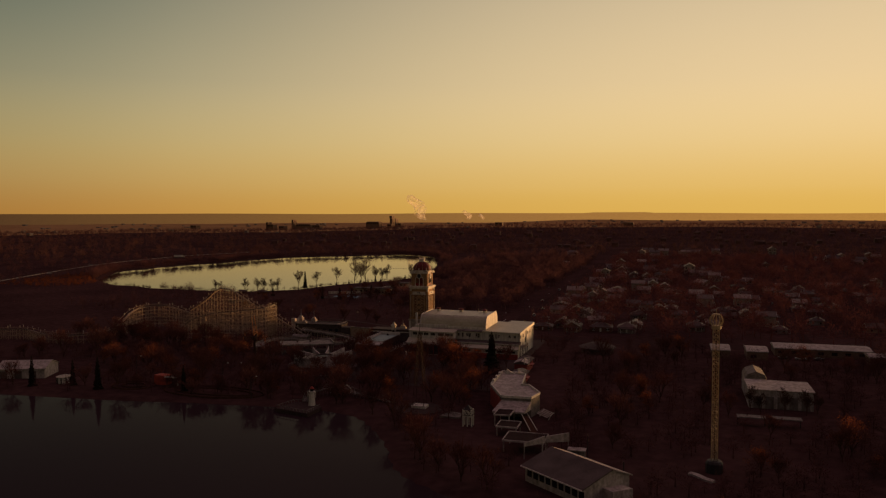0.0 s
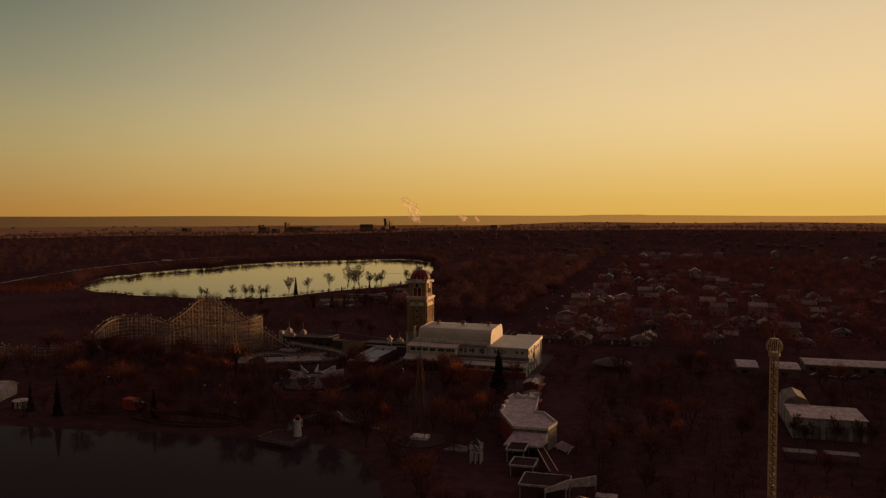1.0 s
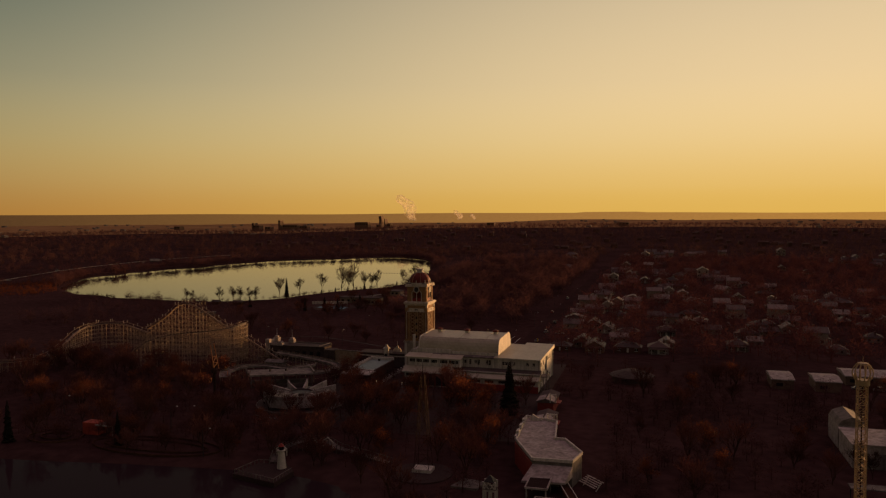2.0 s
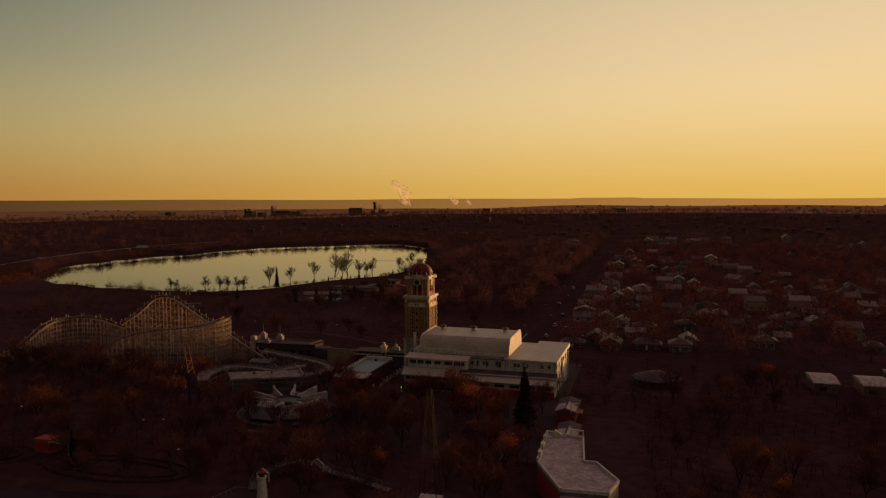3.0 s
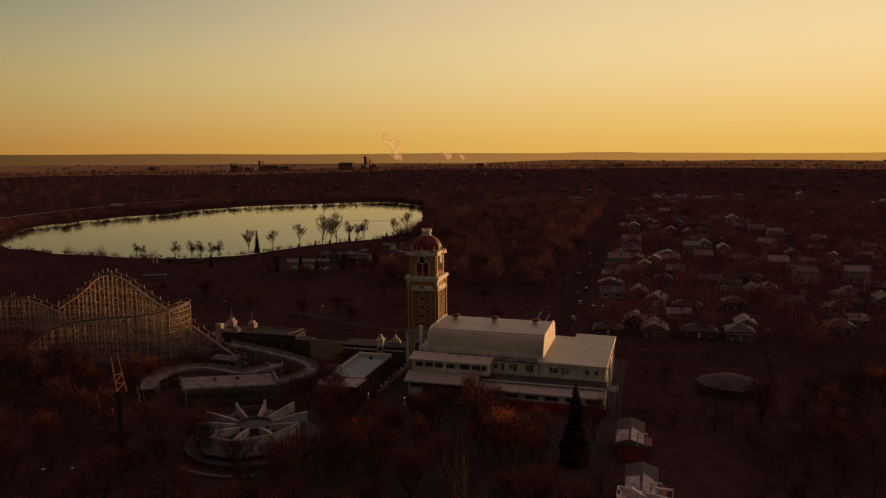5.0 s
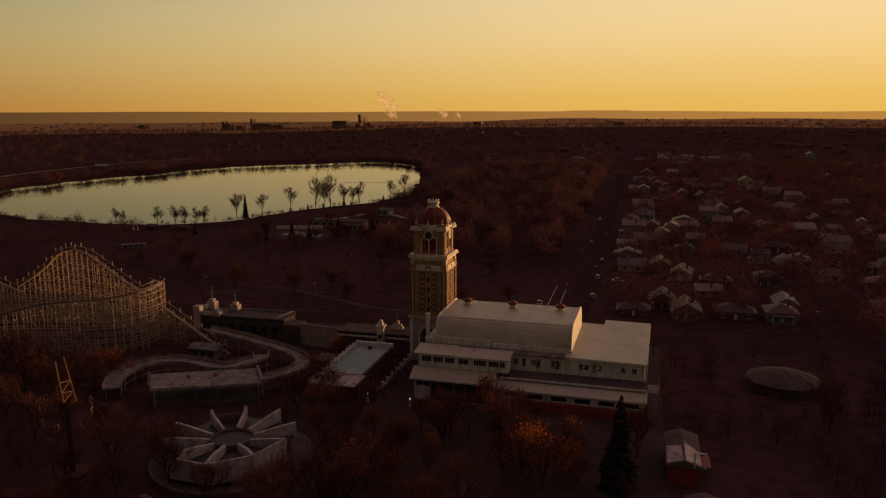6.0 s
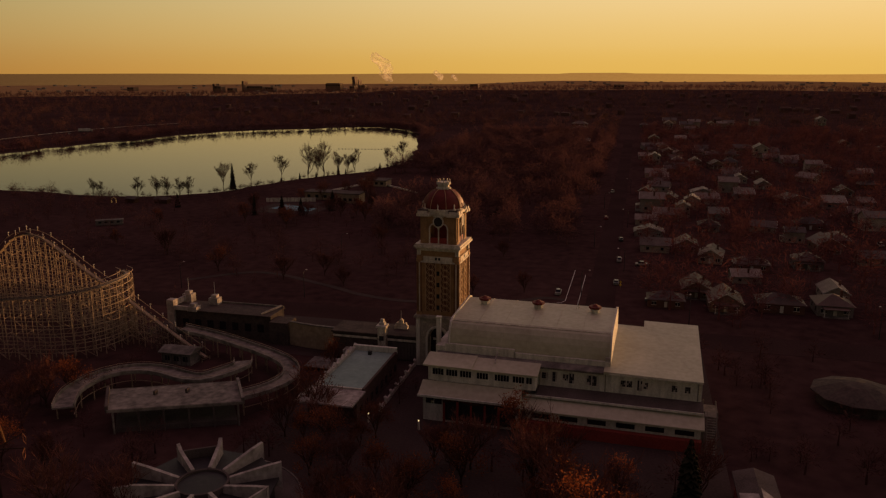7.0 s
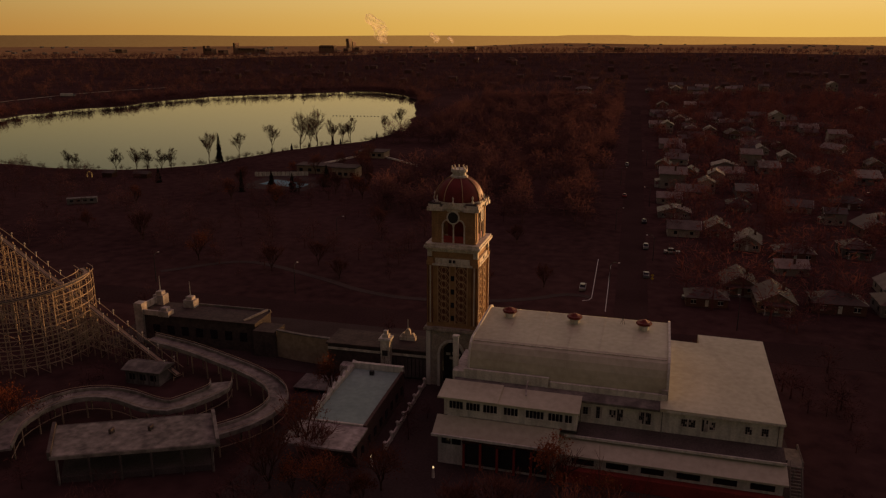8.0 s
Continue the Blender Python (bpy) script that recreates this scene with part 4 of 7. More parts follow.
def plant(kind, i, x, y, scale=1.0, turn=0.0):
    m = pose(x, y, float(ground_z(x, y)), 0, 0, turn) @ Matrix.Scale(scale, 4)
    proto = kind[i % len(kind)]
    if proto.name not in used_first:
        used_first.add(proto.name)
        proto.matrix_basis = m
        return proto
    keep = proto.scale.copy()
    proto.scale = (1, 1, 1)
    made = copy_thing(proto, m)
    proto.scale = keep
    return made


rnd = random.Random(7)
# specimen trees along the far shore
for i, x, y, s in ((1, -327, 655, 1.15), (1, -319, 676, 0.95), (1, -308, 698, 1.1), (2, -299, 721, 1.25), (2, -292, 733, 1.3), (1, -295, 729, 0.9), (0, -286, 744, 1.3), (0, -277, 755, 1.35), (0, -281, 750, 1.1), (1, -265, 796, 0.95), (1, -261, 822, 1.15),
                   (0, -389, 613, 0.8), (0, -383, 612, 0.7), (0, -358, 612, 0.95), (0, -347, 614, 1.0), (0, -341, 615, 1.0), (0, -331, 622, 0.95), (0, -335, 619, 0.9)):
    plant(SHORE, i, x, y, s, rnd.uniform(0, 360))
for x, y, s in ((-303, 716, 0.35), (-286, 745, 0.5), (-296, 728, 0.3), (-309, 699, 0.25), (-268, 786, 0.35), (-283, 752, 0.35)):
    plant(PINES, 1, x, y, s)
for x, y, s in ((36, 296, 0.7), (39, 292, 0.6), (47, 293, 0.75), (54, 294, 0.7), (58, 297, 0.6)):
    plant(SHORE, 0, x, y, s, rnd.uniform(0, 360))
plant(PINES, 2, -320, 654, 0.95)
plant(PINES, 1, -252, 581, 0.8), plant(PINES, 1, -243, 584, 0.7), plant(PINES, 1, -232, 600, 0.85), plant(PINES, 2, -266, 578, 0.6), plant(PINES, 1, -318, 590, 0.6)
plant(PINES, 0, -67.2, 332.5, 1.12)
plant(TREES, 2, -138.0, 360.5, 0.95), plant(TREES, 0, -150.5, 311.5, 1.0), plant(TREES, 1, -156.5, 319, 0.85)
for k, (x, y, s) in enumerate(((-262, 627, 0.8), (-250, 629, 0.9), (-236, 611, 0.9), (-272, 588, 0.8), (-228, 640, 1.0), (-244, 650, 1.1), (-257, 646, 0.8), (-222, 628, 1.0), (-238, 580, 0.9), (-280, 606, 0.7), (-233, 664, 1.0), (-214, 610, 1.0),
                          (-287, 362, 1.0), (-283, 357, 1.1), (-279, 364, 0.9), (-275, 358, 1.05), (-270, 364, 0.95), (-265, 358, 1.0))):
    plant(TREES if k % 6 else RUSTY, k, x, y, s, rnd.uniform(0, 360))
for k, (x, y, s) in enumerate(((-92, 254, 0.9), (-79, 241, 1.0), (-70, 232, 0.9), (-64, 219, 1.1), (-60, 211, 0.9), (-52, 203, 1.1), (-44, 197, 1.0), (-36, 193, 0.9), (-108, 264, 0.9), (-139, 264, 1.0), (-148, 266, 0.9), (-170, 260, 0.8))):
    plant(TREES, k, x, y, s, rnd.uniform(0, 360))
for x, y, s in ((-213, 259, 0.75), (-177, 265, 0.6), (-228, 262, 0.6), (-243, 256, 0.7)):
    plant(PINES, 2, x, y, s)
for k, (x, y, s) in enumerate(((-222, 262, 0.8), (-206, 262, 0.9), (-198, 264, 0.7), (-183, 268, 0.8), (-253, 256, 0.8), (-160, 265, 0.7))):
    plant(TREES, k, x, y, s, rnd.uniform(0, 360))
# rusty trees round the hall
for i, (x, y, s) in enumerate(((-99, 314, 1.0), (-117, 325, 0.95), (-92, 345, 1.15), (-88, 352, 1.0), (-146, 388, 1.0), (-141, 362, 1.1), (-97, 361, 1.3), (-81, 328, 1.3), (-77, 331, 1.1), (-86, 334, 1.1), (-139, 353, 0.8), (-133, 351, 0.9), (-127, 353, 0.7), (-262, 560, 0.9), (-215, 590, 1.1), (-205, 575, 1.0), (-300, 545, 0.9), (-225, 470, 0.9), (-290, 500, 0.8), (-125, 357, 0.8), (-108, 349, 0.9), (-112, 335, 0.9), (-104, 330, 1.0), (-132, 340, 0.8), (-84, 330, 0.9), (-236, 552, 1.0))):
    plant(RUSTY, i, x, y, s, rnd.uniform(0, 360))


def clear(x, y):
    """True where no building, road or water stands."""
    blocks = ((-122, -55, 350, 413), (-131, -114, 393, 410), (-146, -127, 355, 394), (-210, -128, 396, 420), (-192, -148, 344, 398), (-160, -127, 308, 341), (-96, -74, 430, 2600), (-60, -30, 225, 358),
              (-34, 4, 178, 224), (-290, -205, 365, 415), (-345, -305, 395, 452), (-362, -289, 336, 415), (-95, -70, 255, 275), (-62, -48, 240, 256), (12, 28, 208, 226), (-45, -8, 385, 412), (26, 96, 392, 432), (-300, -225, 255, 300), (28, 62, 270, 330),
              (-270, 80, 424, 446))
    if any(a < x < b and c < y < d for a, b, c, d in blocks):
        return False
    for ring in (FAR_LAKE, NEAR_LAKE):
        if inside(np.array(x), np.array(y), ring) or edge_distance(np.array(x), np.array(y), ring) < 5:
            return False
    return True


def scatter(n, x0, x1, y0, y1, kinds, low=0.7, high=1.15, gap=5.0):
    spots, tries = [], 0
    while len(spots) < n and tries < n * 30:
        tries += 1
        x, y = rnd.uniform(x0, x1), rnd.uniform(y0, y1)
        if clear(x, y) and all((x - a) ** 2 + (y - b) ** 2 > gap * gap for a, b in spots):
            spots.append((x, y))
            kind = rnd.choice(kinds)
            plant(kind, rnd.randrange(9), x, y, rnd.uniform(low, high), rnd.uniform(0, 360))


for k in range(22):
    plant((TREES, TREES, TREES, TREES, RUSTY)[k % 5], k, -308 + k * 5.2 + rnd.uniform(-2, 2), rnd.uniform(350, 364) - (8 if k > 16 else 0), rnd.uniform(0.75, 1.05), rnd.uniform(0, 360))
scatter(55, -150, -60, 262, 362, [TREES, TREES, RUSTY])
scatter(45, -300, -150, 262, 365, [TREES, TREES, TREES, RUSTY])
scatter(30, -30, 110, 235, 400, [TREES, TREES, RUSTY])
scatter(16, 0, 100, 150, 235, [TREES, RUSTY], 0.6, 0.9)
scatter(12, -300, -100, 450, 600, [TREES], 0.6, 1.0)


# ---- woods farther off ----
def woods(name, label, n, place, size, clumps, seed, fine=0.02, material=None):
    r = np.random.RandomState(seed)
    spots = []
    while len(spots) < n:
        spots += [p for p in place(r, n * 2)]
    spots = np.array(spots[:n])
    vs, k = [], clumps
    zs = ground_z(spots[:, 0], spots[:, 1])
    s = r.uniform(0.6, 1.25, n) * size
    c = np.repeat(np.stack([spots[:, 0], spots[:, 1], zs], 1), k, 0)
    ss = np.repeat(s, k)[:, None]
    u = r.normal(size=(n * k, 3))
    u[:, 2] = np.abs(u[:, 2])
    u /= np.linalg.norm(u, axis=1)[:, None]
    lobes = 1 + 0.25 * np.sin(5 * u[:, :1] + np.repeat(r.uniform(0, 6, n), k)[:, None]) * np.cos(4 * u[:, 1:2])
    rad = r.uniform(0.2, 1.0, (n * k, 1)) * lobes
    p = c + u * rad * ss * np.array([0.44, 0.44, 0.70]) + np.array([0, 0, 0.27]) * ss
    a = u * np.array([1, 1, 0.8]) + r.normal(size=(n * k, 3)) * 0.45
    a = a / np.linalg.norm(a, axis=1)[:, None] * ss * r.uniform(0.05, 0.11, (n * k, 1))
    b = np.cross(a, r.normal(size=(n * k, 3)))
    b = b / np.linalg.norm(b, axis=1)[:, None] * ss * fine
    tri = np.stack([p - a, p + b, p + a], 1).reshape(-1, 3)
    # a trunk blade for each tree
    base = np.stack([spots[:, 0], spots[:, 1], zs - 0.3], 1)
    w = (s * 0.03)[:, None] * np.array([1, 0, 0])
    trunk = np.stack([base - w, base + w, base + np.array([0, 0, 1]) * (s * 0.6)[:, None]], 1).reshape(-1, 3)
    tri = np.concatenate([tri, trunk])
    m = len(tri) // 3
    me = bpy.data.meshes.new(name)
    me.vertices.add(3 * m), me.loops.add(3 * m), me.polygons.add(m)
    me.vertices.foreach_set("co", tri.ravel())
    me.loops.foreach_set("vertex_index", np.arange(3 * m))
    me.polygons.foreach_set("loop_start", np.arange(0, 3 * m, 3))
    me.polygons.foreach_set("loop_total", np.full(m, 3))
    me.update()
    me.materials.append(material or WOODS)
    tagged(new(name, me), label, "woods", kind="stuff")


def in_box(x0, x1, y0, y1, street=None):
    def place(r, n):
        x, y = r.uniform(x0, x1, n), r.uniform(y0, y1, n)
        ok = ~inside(x, y, FAR_LAKE) & (edge_distance(x, y, FAR_LAKE) > 7) & ~inside(x, y, NEAR_LAKE)
        ok &= ~((x > -92) & (x < -80) & (y < 1900))
        if street is not None:
            ok &= street(x, y)
        return np.stack([x, y], 1)[ok].tolist()
    return place


def far_wedge(r0, r1):
    def place(r, n):
        q = np.sqrt(r.uniform(r0 * r0, r1 * r1, n))
        t = r.uniform(radians(-62), radians(36), n)
        x, y = -20 + q * np.sin(t), 50 + q * np.cos(t)
        ok = ~inside(x, y, FAR_LAKE) & (edge_distance(x, y, FAR_LAKE) > 8) & ~((x > -97) & (x < -73) & (y < 1700))
        return np.stack([x, y], 1)[ok].tolist()
    return place


woods("lakeside_woods", "dense brown leafless woods beside the lake", 800, in_box(-250, -100, 545, 1150, lambda x, y: (x > -195) | (y > 745)), 13.5, 330, 1, 0.018)
woods("suburb_trees", "leafless street trees among the houses", 2300, in_box(-72, 330, 446, 1250), 12, 170, 2, 0.018, SUBURB_TWIGS)
woods("west_woods", "dark scrub and trees beyond the lake", 900, in_box(-1150, -620, 480, 1200), 8, 110, 3, 0.03)
woods("shore_brush", "rusty reeds and brush along the lake shore", 420, in_box(-640, -545, 600, 900), 4.5, 90, 8, 0.03, RUST)
woods("north_woods", "dark tree belt beyond the far shore", 600, in_box(-800, -250, 1230, 1560), 11, 110, 4, 0.03)
woods("far_woods", "endless brown treetops towards the horizon, haze put into their colour", 9500, far_wedge(1200, 2950), 12, 46, 5, 0.06, FAR_TWIGS)


def round_shore(r, n):
    """A belt just outside the far and western lake shore."""
    ring = [p for p in FAR_LAKE if p[1] > 700 and p[0] < -350 or p[1] > 1000]
    k = r.randint(0, len(ring), n)
    q = np.array(ring)[k] + r.normal(size=(n, 2)) * 9
    x, y = q[:, 0], q[:, 1]
    ok = ~inside(x, y, FAR_LAKE) & (edge_distance(x, y, FAR_LAKE) > 3)
    return q[ok].tolist()


woods("shore_trees_far", "uneven dark trees along the far lake shore", 760, round_shore, 10, 80, 11, 0.035)
def near_shore(r, n):
    """A thin belt of shrubs on the park side of the far lake."""
    ring = [p for p in FAR_LAKE if p[1] < 640 and -520 < p[0] < -300 or p[0] > -330 and p[1] < 900]
    q = np.array(ring)[r.randint(0, len(ring), n)] + r.normal(size=(n, 2)) * 6
    x, y = q[:, 0], q[:, 1]
    ok = ~inside(x, y, FAR_LAKE) & (edge_distance(x, y, FAR_LAKE) > 2)
    return q[ok].tolist()


woods("shore_shrubs", "low dark shrubs along the park side of the lake", 260, near_shore, 3.4, 120, 12, 0.03, BARK)
woods("east_woods", "leafless trees beyond the park", 260, in_box(100, 330, 200, 440), 12, 200, 6, 0.02)


def in_park(r, n):
    out = []
    for x, y in zip(r.uniform(-310, 115, n), r.uniform(150, 424, n)):
        if clear(x, y):
            out.append((x, y))
    return out


woods("park_thicket", "tangled leafless shrubs and small trees through the park", 1150, in_park, 7.0, 230, 9, 0.013, THICKET)
woods("meadow_trees", "scattered dark leafless trees on the meadow", 230, in_box(-440, -150, 465, 606), 8.5, 200, 13, 0.016)
woods("meadow_scrub", "low brown scrub on the open meadow", 500, in_box(-560, -200, 440, 610), 2.2, 60, 10, 0.03)


# ---- houses ----
def house_type(i, w, d, h, rise, hip, porch, paint, roof):
    """A small suburban house at the origin, its front to -y."""
    T = thing("house", (0, 0, 0), ("hipped" if hip else "gabled") + " suburban house with a shingled roof", "house", "suburban houses")
    part("wall", Geo().box(-w / 2, w / 2, -d / 2, d / 2, -0.4, h) if hip else Geo().along_y([(-w / 2, -0.4), (w / 2, -0.4), (w / 2, h), (0, h + rise), (-w / 2, h)], -d / 2, d / 2), paint, T)
    o = 0.5
    if hip:
        k = min(w, d) / 2
        a, b = (w / 2 - k, 0) if w > d else (0, d / 2 - k)
        X, Y = w / 2 + o, d / 2 + o
        ridge = [(-a, -b, h + rise), (a, b, h + rise)] if w > d else [(0, -b, h + rise), (0, b, h + rise)]
        g = Geo()
        if w > d:
            g.add([(-X, -Y, h), (X, -Y, h), (X, Y, h), (-X, Y, h)] + ridge, [(3, 2, 1, 0), (0, 1, 5, 4), (1, 2, 5), (2, 3, 4, 5), (3, 0, 4)])
        else:
            g.add([(-X, -Y, h), (X, -Y, h), (X, Y, h), (-X, Y, h)] + ridge, [(3, 2, 1, 0), (0, 1, 4), (1, 2, 5, 4), (2, 3, 5), (3, 0, 4, 5)])
        part("roof", g, roof, T)
    else:
        s = rise / (w / 2)
        for q in (-1, 1):
            part("roof", Geo().along_y([(0, h + rise + 0.02), (q * (w / 2 + o), h - s * o + 0.02), (q * (w / 2 + o), h - s * o + 0.24), (0, h + rise + 0.26)], -d / 2 - o, d / 2 + o), roof, T)
        part("barge_board", Geo().beam((-w / 2 - o, -d / 2 - o - 0.05, h - s * o + 0.05), (0, -d / 2 - o - 0.05, h + rise + 0.05), 0.22).beam((w / 2 + o, -d / 2 - o - 0.05, h - s * o + 0.05), (0, -d / 2 - o - 0.05, h + rise + 0.05), 0.22), WHITE, T)
    part("door", Geo().box(-0.5, 0.5, -d / 2 - 0.06, -d / 2, 0.3, 2.4), WHITE, T)
    xs = (-w * 0.32, w * 0.32)
    for x in xs:
        p = part("window", Geo().box(x - 0.75, x + 0.75, -d / 2 - 0.05, -d / 2, 1.1, 2.3), GLASS, T)
        part("window_frame", Geo().box(x - 0.87, x + 0.87, -d / 2 - 0.1, -d / 2 - 0.02, 2.3, 2.42).box(x - 0.87, x + 0.87, -d / 2 - 0.12, -d / 2 - 0.02, 0.96, 1.1).box(x - 0.06, x + 0.06, -d / 2 - 0.1, -d / 2 - 0.02, 1.1, 2.3), WHITE, p)
        if h > 4.5:
            part("window", Geo().box(x - 0.6, x + 0.6, -d / 2 - 0.05, -d / 2, 4.0, 5.2), GLASS, T)
    for y in (-d * 0.25, d * 0.25):
        for q in (-1, 1):
            part("window", Geo().box(min(q * w / 2, q * (w / 2 + 0.05)), max(q * w / 2, q * (w / 2 + 0.05)), y - 0.6, y + 0.6, 1.1, 2.3), GLASS, T)
    if porch:
        part("porch_roof", Geo().along_x([(-d / 2 - 2.0, 2.5), (-d / 2 - 2.0, 2.7), (-d / 2 + 0.05, 3.1), (-d / 2 + 0.05, 2.5)], -w * 0.36, w * 0.36), roof, T)
        for q in (-1, 1):
            part("porch_post", Geo().box(q * w * 0.33 - 0.1, q * w * 0.33 + 0.1, -d / 2 - 1.9, -d / 2 - 1.7, -0.3, 2.5), WHITE, T)
        part("porch_floor", Geo().box(-w * 0.36, w * 0.36, -d / 2 - 2.0, -d / 2, -0.4, 0.25), DECK, T)
    part("chimney", Geo().box(w * 0.22, w * 0.22 + 0.7, 0.4, 1.1, h, h + rise + 0.9), HOUSE_PAINTS[1], T)
    return T


P, R = HOUSE_PAINTS, HOUSE_ROOFS
HOUSES = [house_type(0, 9, 11, 3.2, 2.6, False, True, P[3], R[0]), house_type(1, 13, 9, 3.0, 2.4, True, False, P[1], R[0]), house_type(2, 8.5, 12, 3.2, 2.4, False, False, P[0], R[2]),
          house_type(3, 10, 10, 3.4, 2.6, True, True, P[2], R[1]), house_type(4, 8, 10, 6.0, 2.2, False, True, P[0], R[2]), house_type(5, 14, 9, 3.0, 2.2, False, False, P[2], R[2])]


def put_house(i, x, y, turn, scale=1.0):
    m = pose(x, y, float(ground_z(x, y)), 0, 0, turn) @ Matrix.Scale(scale, 4)
    ob = HOUSES[i]
    if ob.name not in used_first:
        used_first.add(ob.name)
        ob.matrix_basis = m
        return
    keep = ob.scale.copy()
    ob.scale = (1, 1, 1)
    copy_thing(ob, m)
    ob.scale = keep


homes_front = (
    (1, -66, 466, 0, 0.85), (0, -48.4, 467, 0, 1.05), (1, -32, 469, 0, 1), (3, -17, 470, 0, 1), (0, -56, 481, 0, 1), (2, -13, 487, 0, 0.9), (3, 22, 488, 0, 1), (4, 64, 518, 90, 1.1), (1, -34, 520, 0, 0.95),
    (3, -13, 529, 0, 1), (2, -47, 531, -8, 1), (2, -68, 544, 90, 0.95), (0, -55.5, 549, 0, 0.95), (2, 56, 556, 0, 1), (0, 0, 561, 8, 1.1), (5, -70, 574, 0, 0.9), (3, -43, 594, 0, 0.9), (2, -71, 602, 90, 0.85))
homes_middle = (
    (1, 3, 609, 0, 1), (4, 58, 620, 90, 1.1), (5, -36, 628, 90, 1), (4, -53, 630, 0, 0.9), (4, -68, 640, -90, 1.2), (5, 27, 676, 90, 1.2), (5, 8, 682, 25, 1.1), (5, -16, 697, 90, 1.15), (5, -38, 698, 0, 1),
    (0, 43, 721, 0, 1), (4, -22, 721, 90, 1.1), (2, 1, 742, 0, 1), (0, -20, 760, 90, 1), (2, -62, 762, 90, 1), (2, -10, 767, 0, 1), (2, 35, 779, 40, 1.1), (2, -64, 779, 90, 1.1), (0, -52, 811, -90, 0.9))
homes_far = (
    (5, 79, 822, 90, 1), (0, -45, 825, 90, 1), (4, 48, 834, 90, 1.1), (0, -18, 845, 8, 1.1), (2, -32, 862, 0, 1.1), (4, -63, 865, 0, 1.1), (3, -6, 865, 0, 1.1), (2, 42, 895, 90, 1.1), (0, -50, 937, 0, 1.1),
    (4, 26, 938, 0, 1.4), (3, 4, 942, 0, 1), (2, 16, 980, 90, 1.2), (1, -54, 1004, 15, 1), (0, -60, 1076, 0, 1.2), (5, -33, 1084, 90, 1.2), (4, -40, 1250, 0, 1.4), (3, 189, 1258, 0, 1))
HOMES = homes_front + homes_middle + homes_far
for i, x, y, turn, s in HOMES:
    put_house(i, x, y, turn, s)
hr = random.Random(5)
for col, face in ((-66, -90), (-44, 90), (-18, -90), (6, 90), (38, -90), (62, 90), (96, -90), (120, 90), (158, -90), (186, 90), (224, -90), (250, 90)):
    y = 484 + hr.uniform(0, 12)
    while y < (1000 if col < 70 else 820):
        x = col + hr.uniform(-9, 9)
        if hr.random() < 0.55 and all(abs(x - h[1]) + abs(y - h[2]) > 20 for h in HOMES):
            put_house(hr.choice((0, 1, 2, 3, 4, 5, 0, 2)), x, y, face + hr.choice((0, 0, 90, 180)) + hr.uniform(-10, 10), hr.uniform(0.75, 1.05))
        y += hr.uniform(13, 24)
for k in range(30):
    x, y = hr.uniform(-160, 300), hr.uniform(1000, 1400)
    if not -100 < x < -70:
        put_house(hr.randrange(6), x, y, hr.choice((0, 90, -90)), hr.uniform(0.9, 1.5))
# rooftops farther off, too small to pick apart
g, tops = Geo(), Geo()
for k in range(130):
    x, y = hr.uniform(-900, 620), hr.uniform(1350, 2300)
    if inside(np.array(x), np.array(y), FAR_LAKE) or -100 < x < -70:
        continue
    z, w, d, h = float(ground_z(x, y)), hr.uniform(3, 7), hr.uniform(3, 6), hr.uniform(4, 8)
    g.along_x([(y - d, z), (y - d, z + h), (y, z + h + hr.uniform(1, 4)), (y + d, z + h), (y + d, z)], x - w, x + w)
whole("far_rooftops", g, HOUSE_PAINTS[1], "dull rooftops scattered through the far trees", "rooftops", "stuff")

g = Geo()
for k in range(170):
    q, a = math.sqrt(hr.uniform(2350 ** 2, 4300 ** 2)), radians(hr.uniform(-58, 36))
    x, y = -40 + q * math.sin(a), 130 + q * math.cos(a)
    z, w, d, h = float(ground_z(x, y)), hr.uniform(3, 10), hr.uniform(3, 8), hr.uniform(3, 8)
    g.box(x - w, x + w, y - d, y + d, z - 1, z + h)
whole("far_town", g, HOUSE_PAINTS[0], "pale specks of a town far out on the plain", "buildings", "stuff")

# ---- roads ----
whole("road_main", Geo().slab([(-90.5, 428), (-81.5, 428), (-81.5, 1700), (-90.5, 1700)], -0.2, 0.05), ASPHALT, "dark asphalt street running away to the horizon", "road", "structure")
whole("road_cross", Geo().slab([(-330, 427), (160, 427), (160, 440), (-330, 440)], -0.2, 0.045), ASPHALT, "dark asphalt avenue behind the park", "road", "structure")
for x in (22, 79, 140, 205):
    whole("road_side", Geo().slab([(x - 3, 440), (x + 3, 440), (x + 3, 1250), (x - 3, 1250)], -0.2, 0.05), ASPHALT, "narrow asphalt side street between houses", "road", "structure")
for x, y0, y1 in ((-97.0, 462, 503), (-92.8, 452, 497)):
    whole("trim_line", Geo().box(x - 0.09, x + 0.09, y0, y1, 0.05, 0.08), LINE, "white painted line on asphalt", "road marking", "structure")
run = spline([(-99.4, 459.5), (-97.9, 460.4), (-97.2, 462)], 0.5)
whole("trim_line", Geo().ribbon(offset(run, 0.09), offset(run, -0.09), [0.05] * len(run), [0.08] * len(run)), LINE, "white painted line curving on asphalt", "road marking", "structure")
whole("pavement_park", Geo().slab([(-150, 300), (-58, 300), (-58, 427), (-210, 427), (-210, 400), (-150, 396)], -0.2, 0.03), PATHWAY, "dark worn park paving", "paving", "structure")


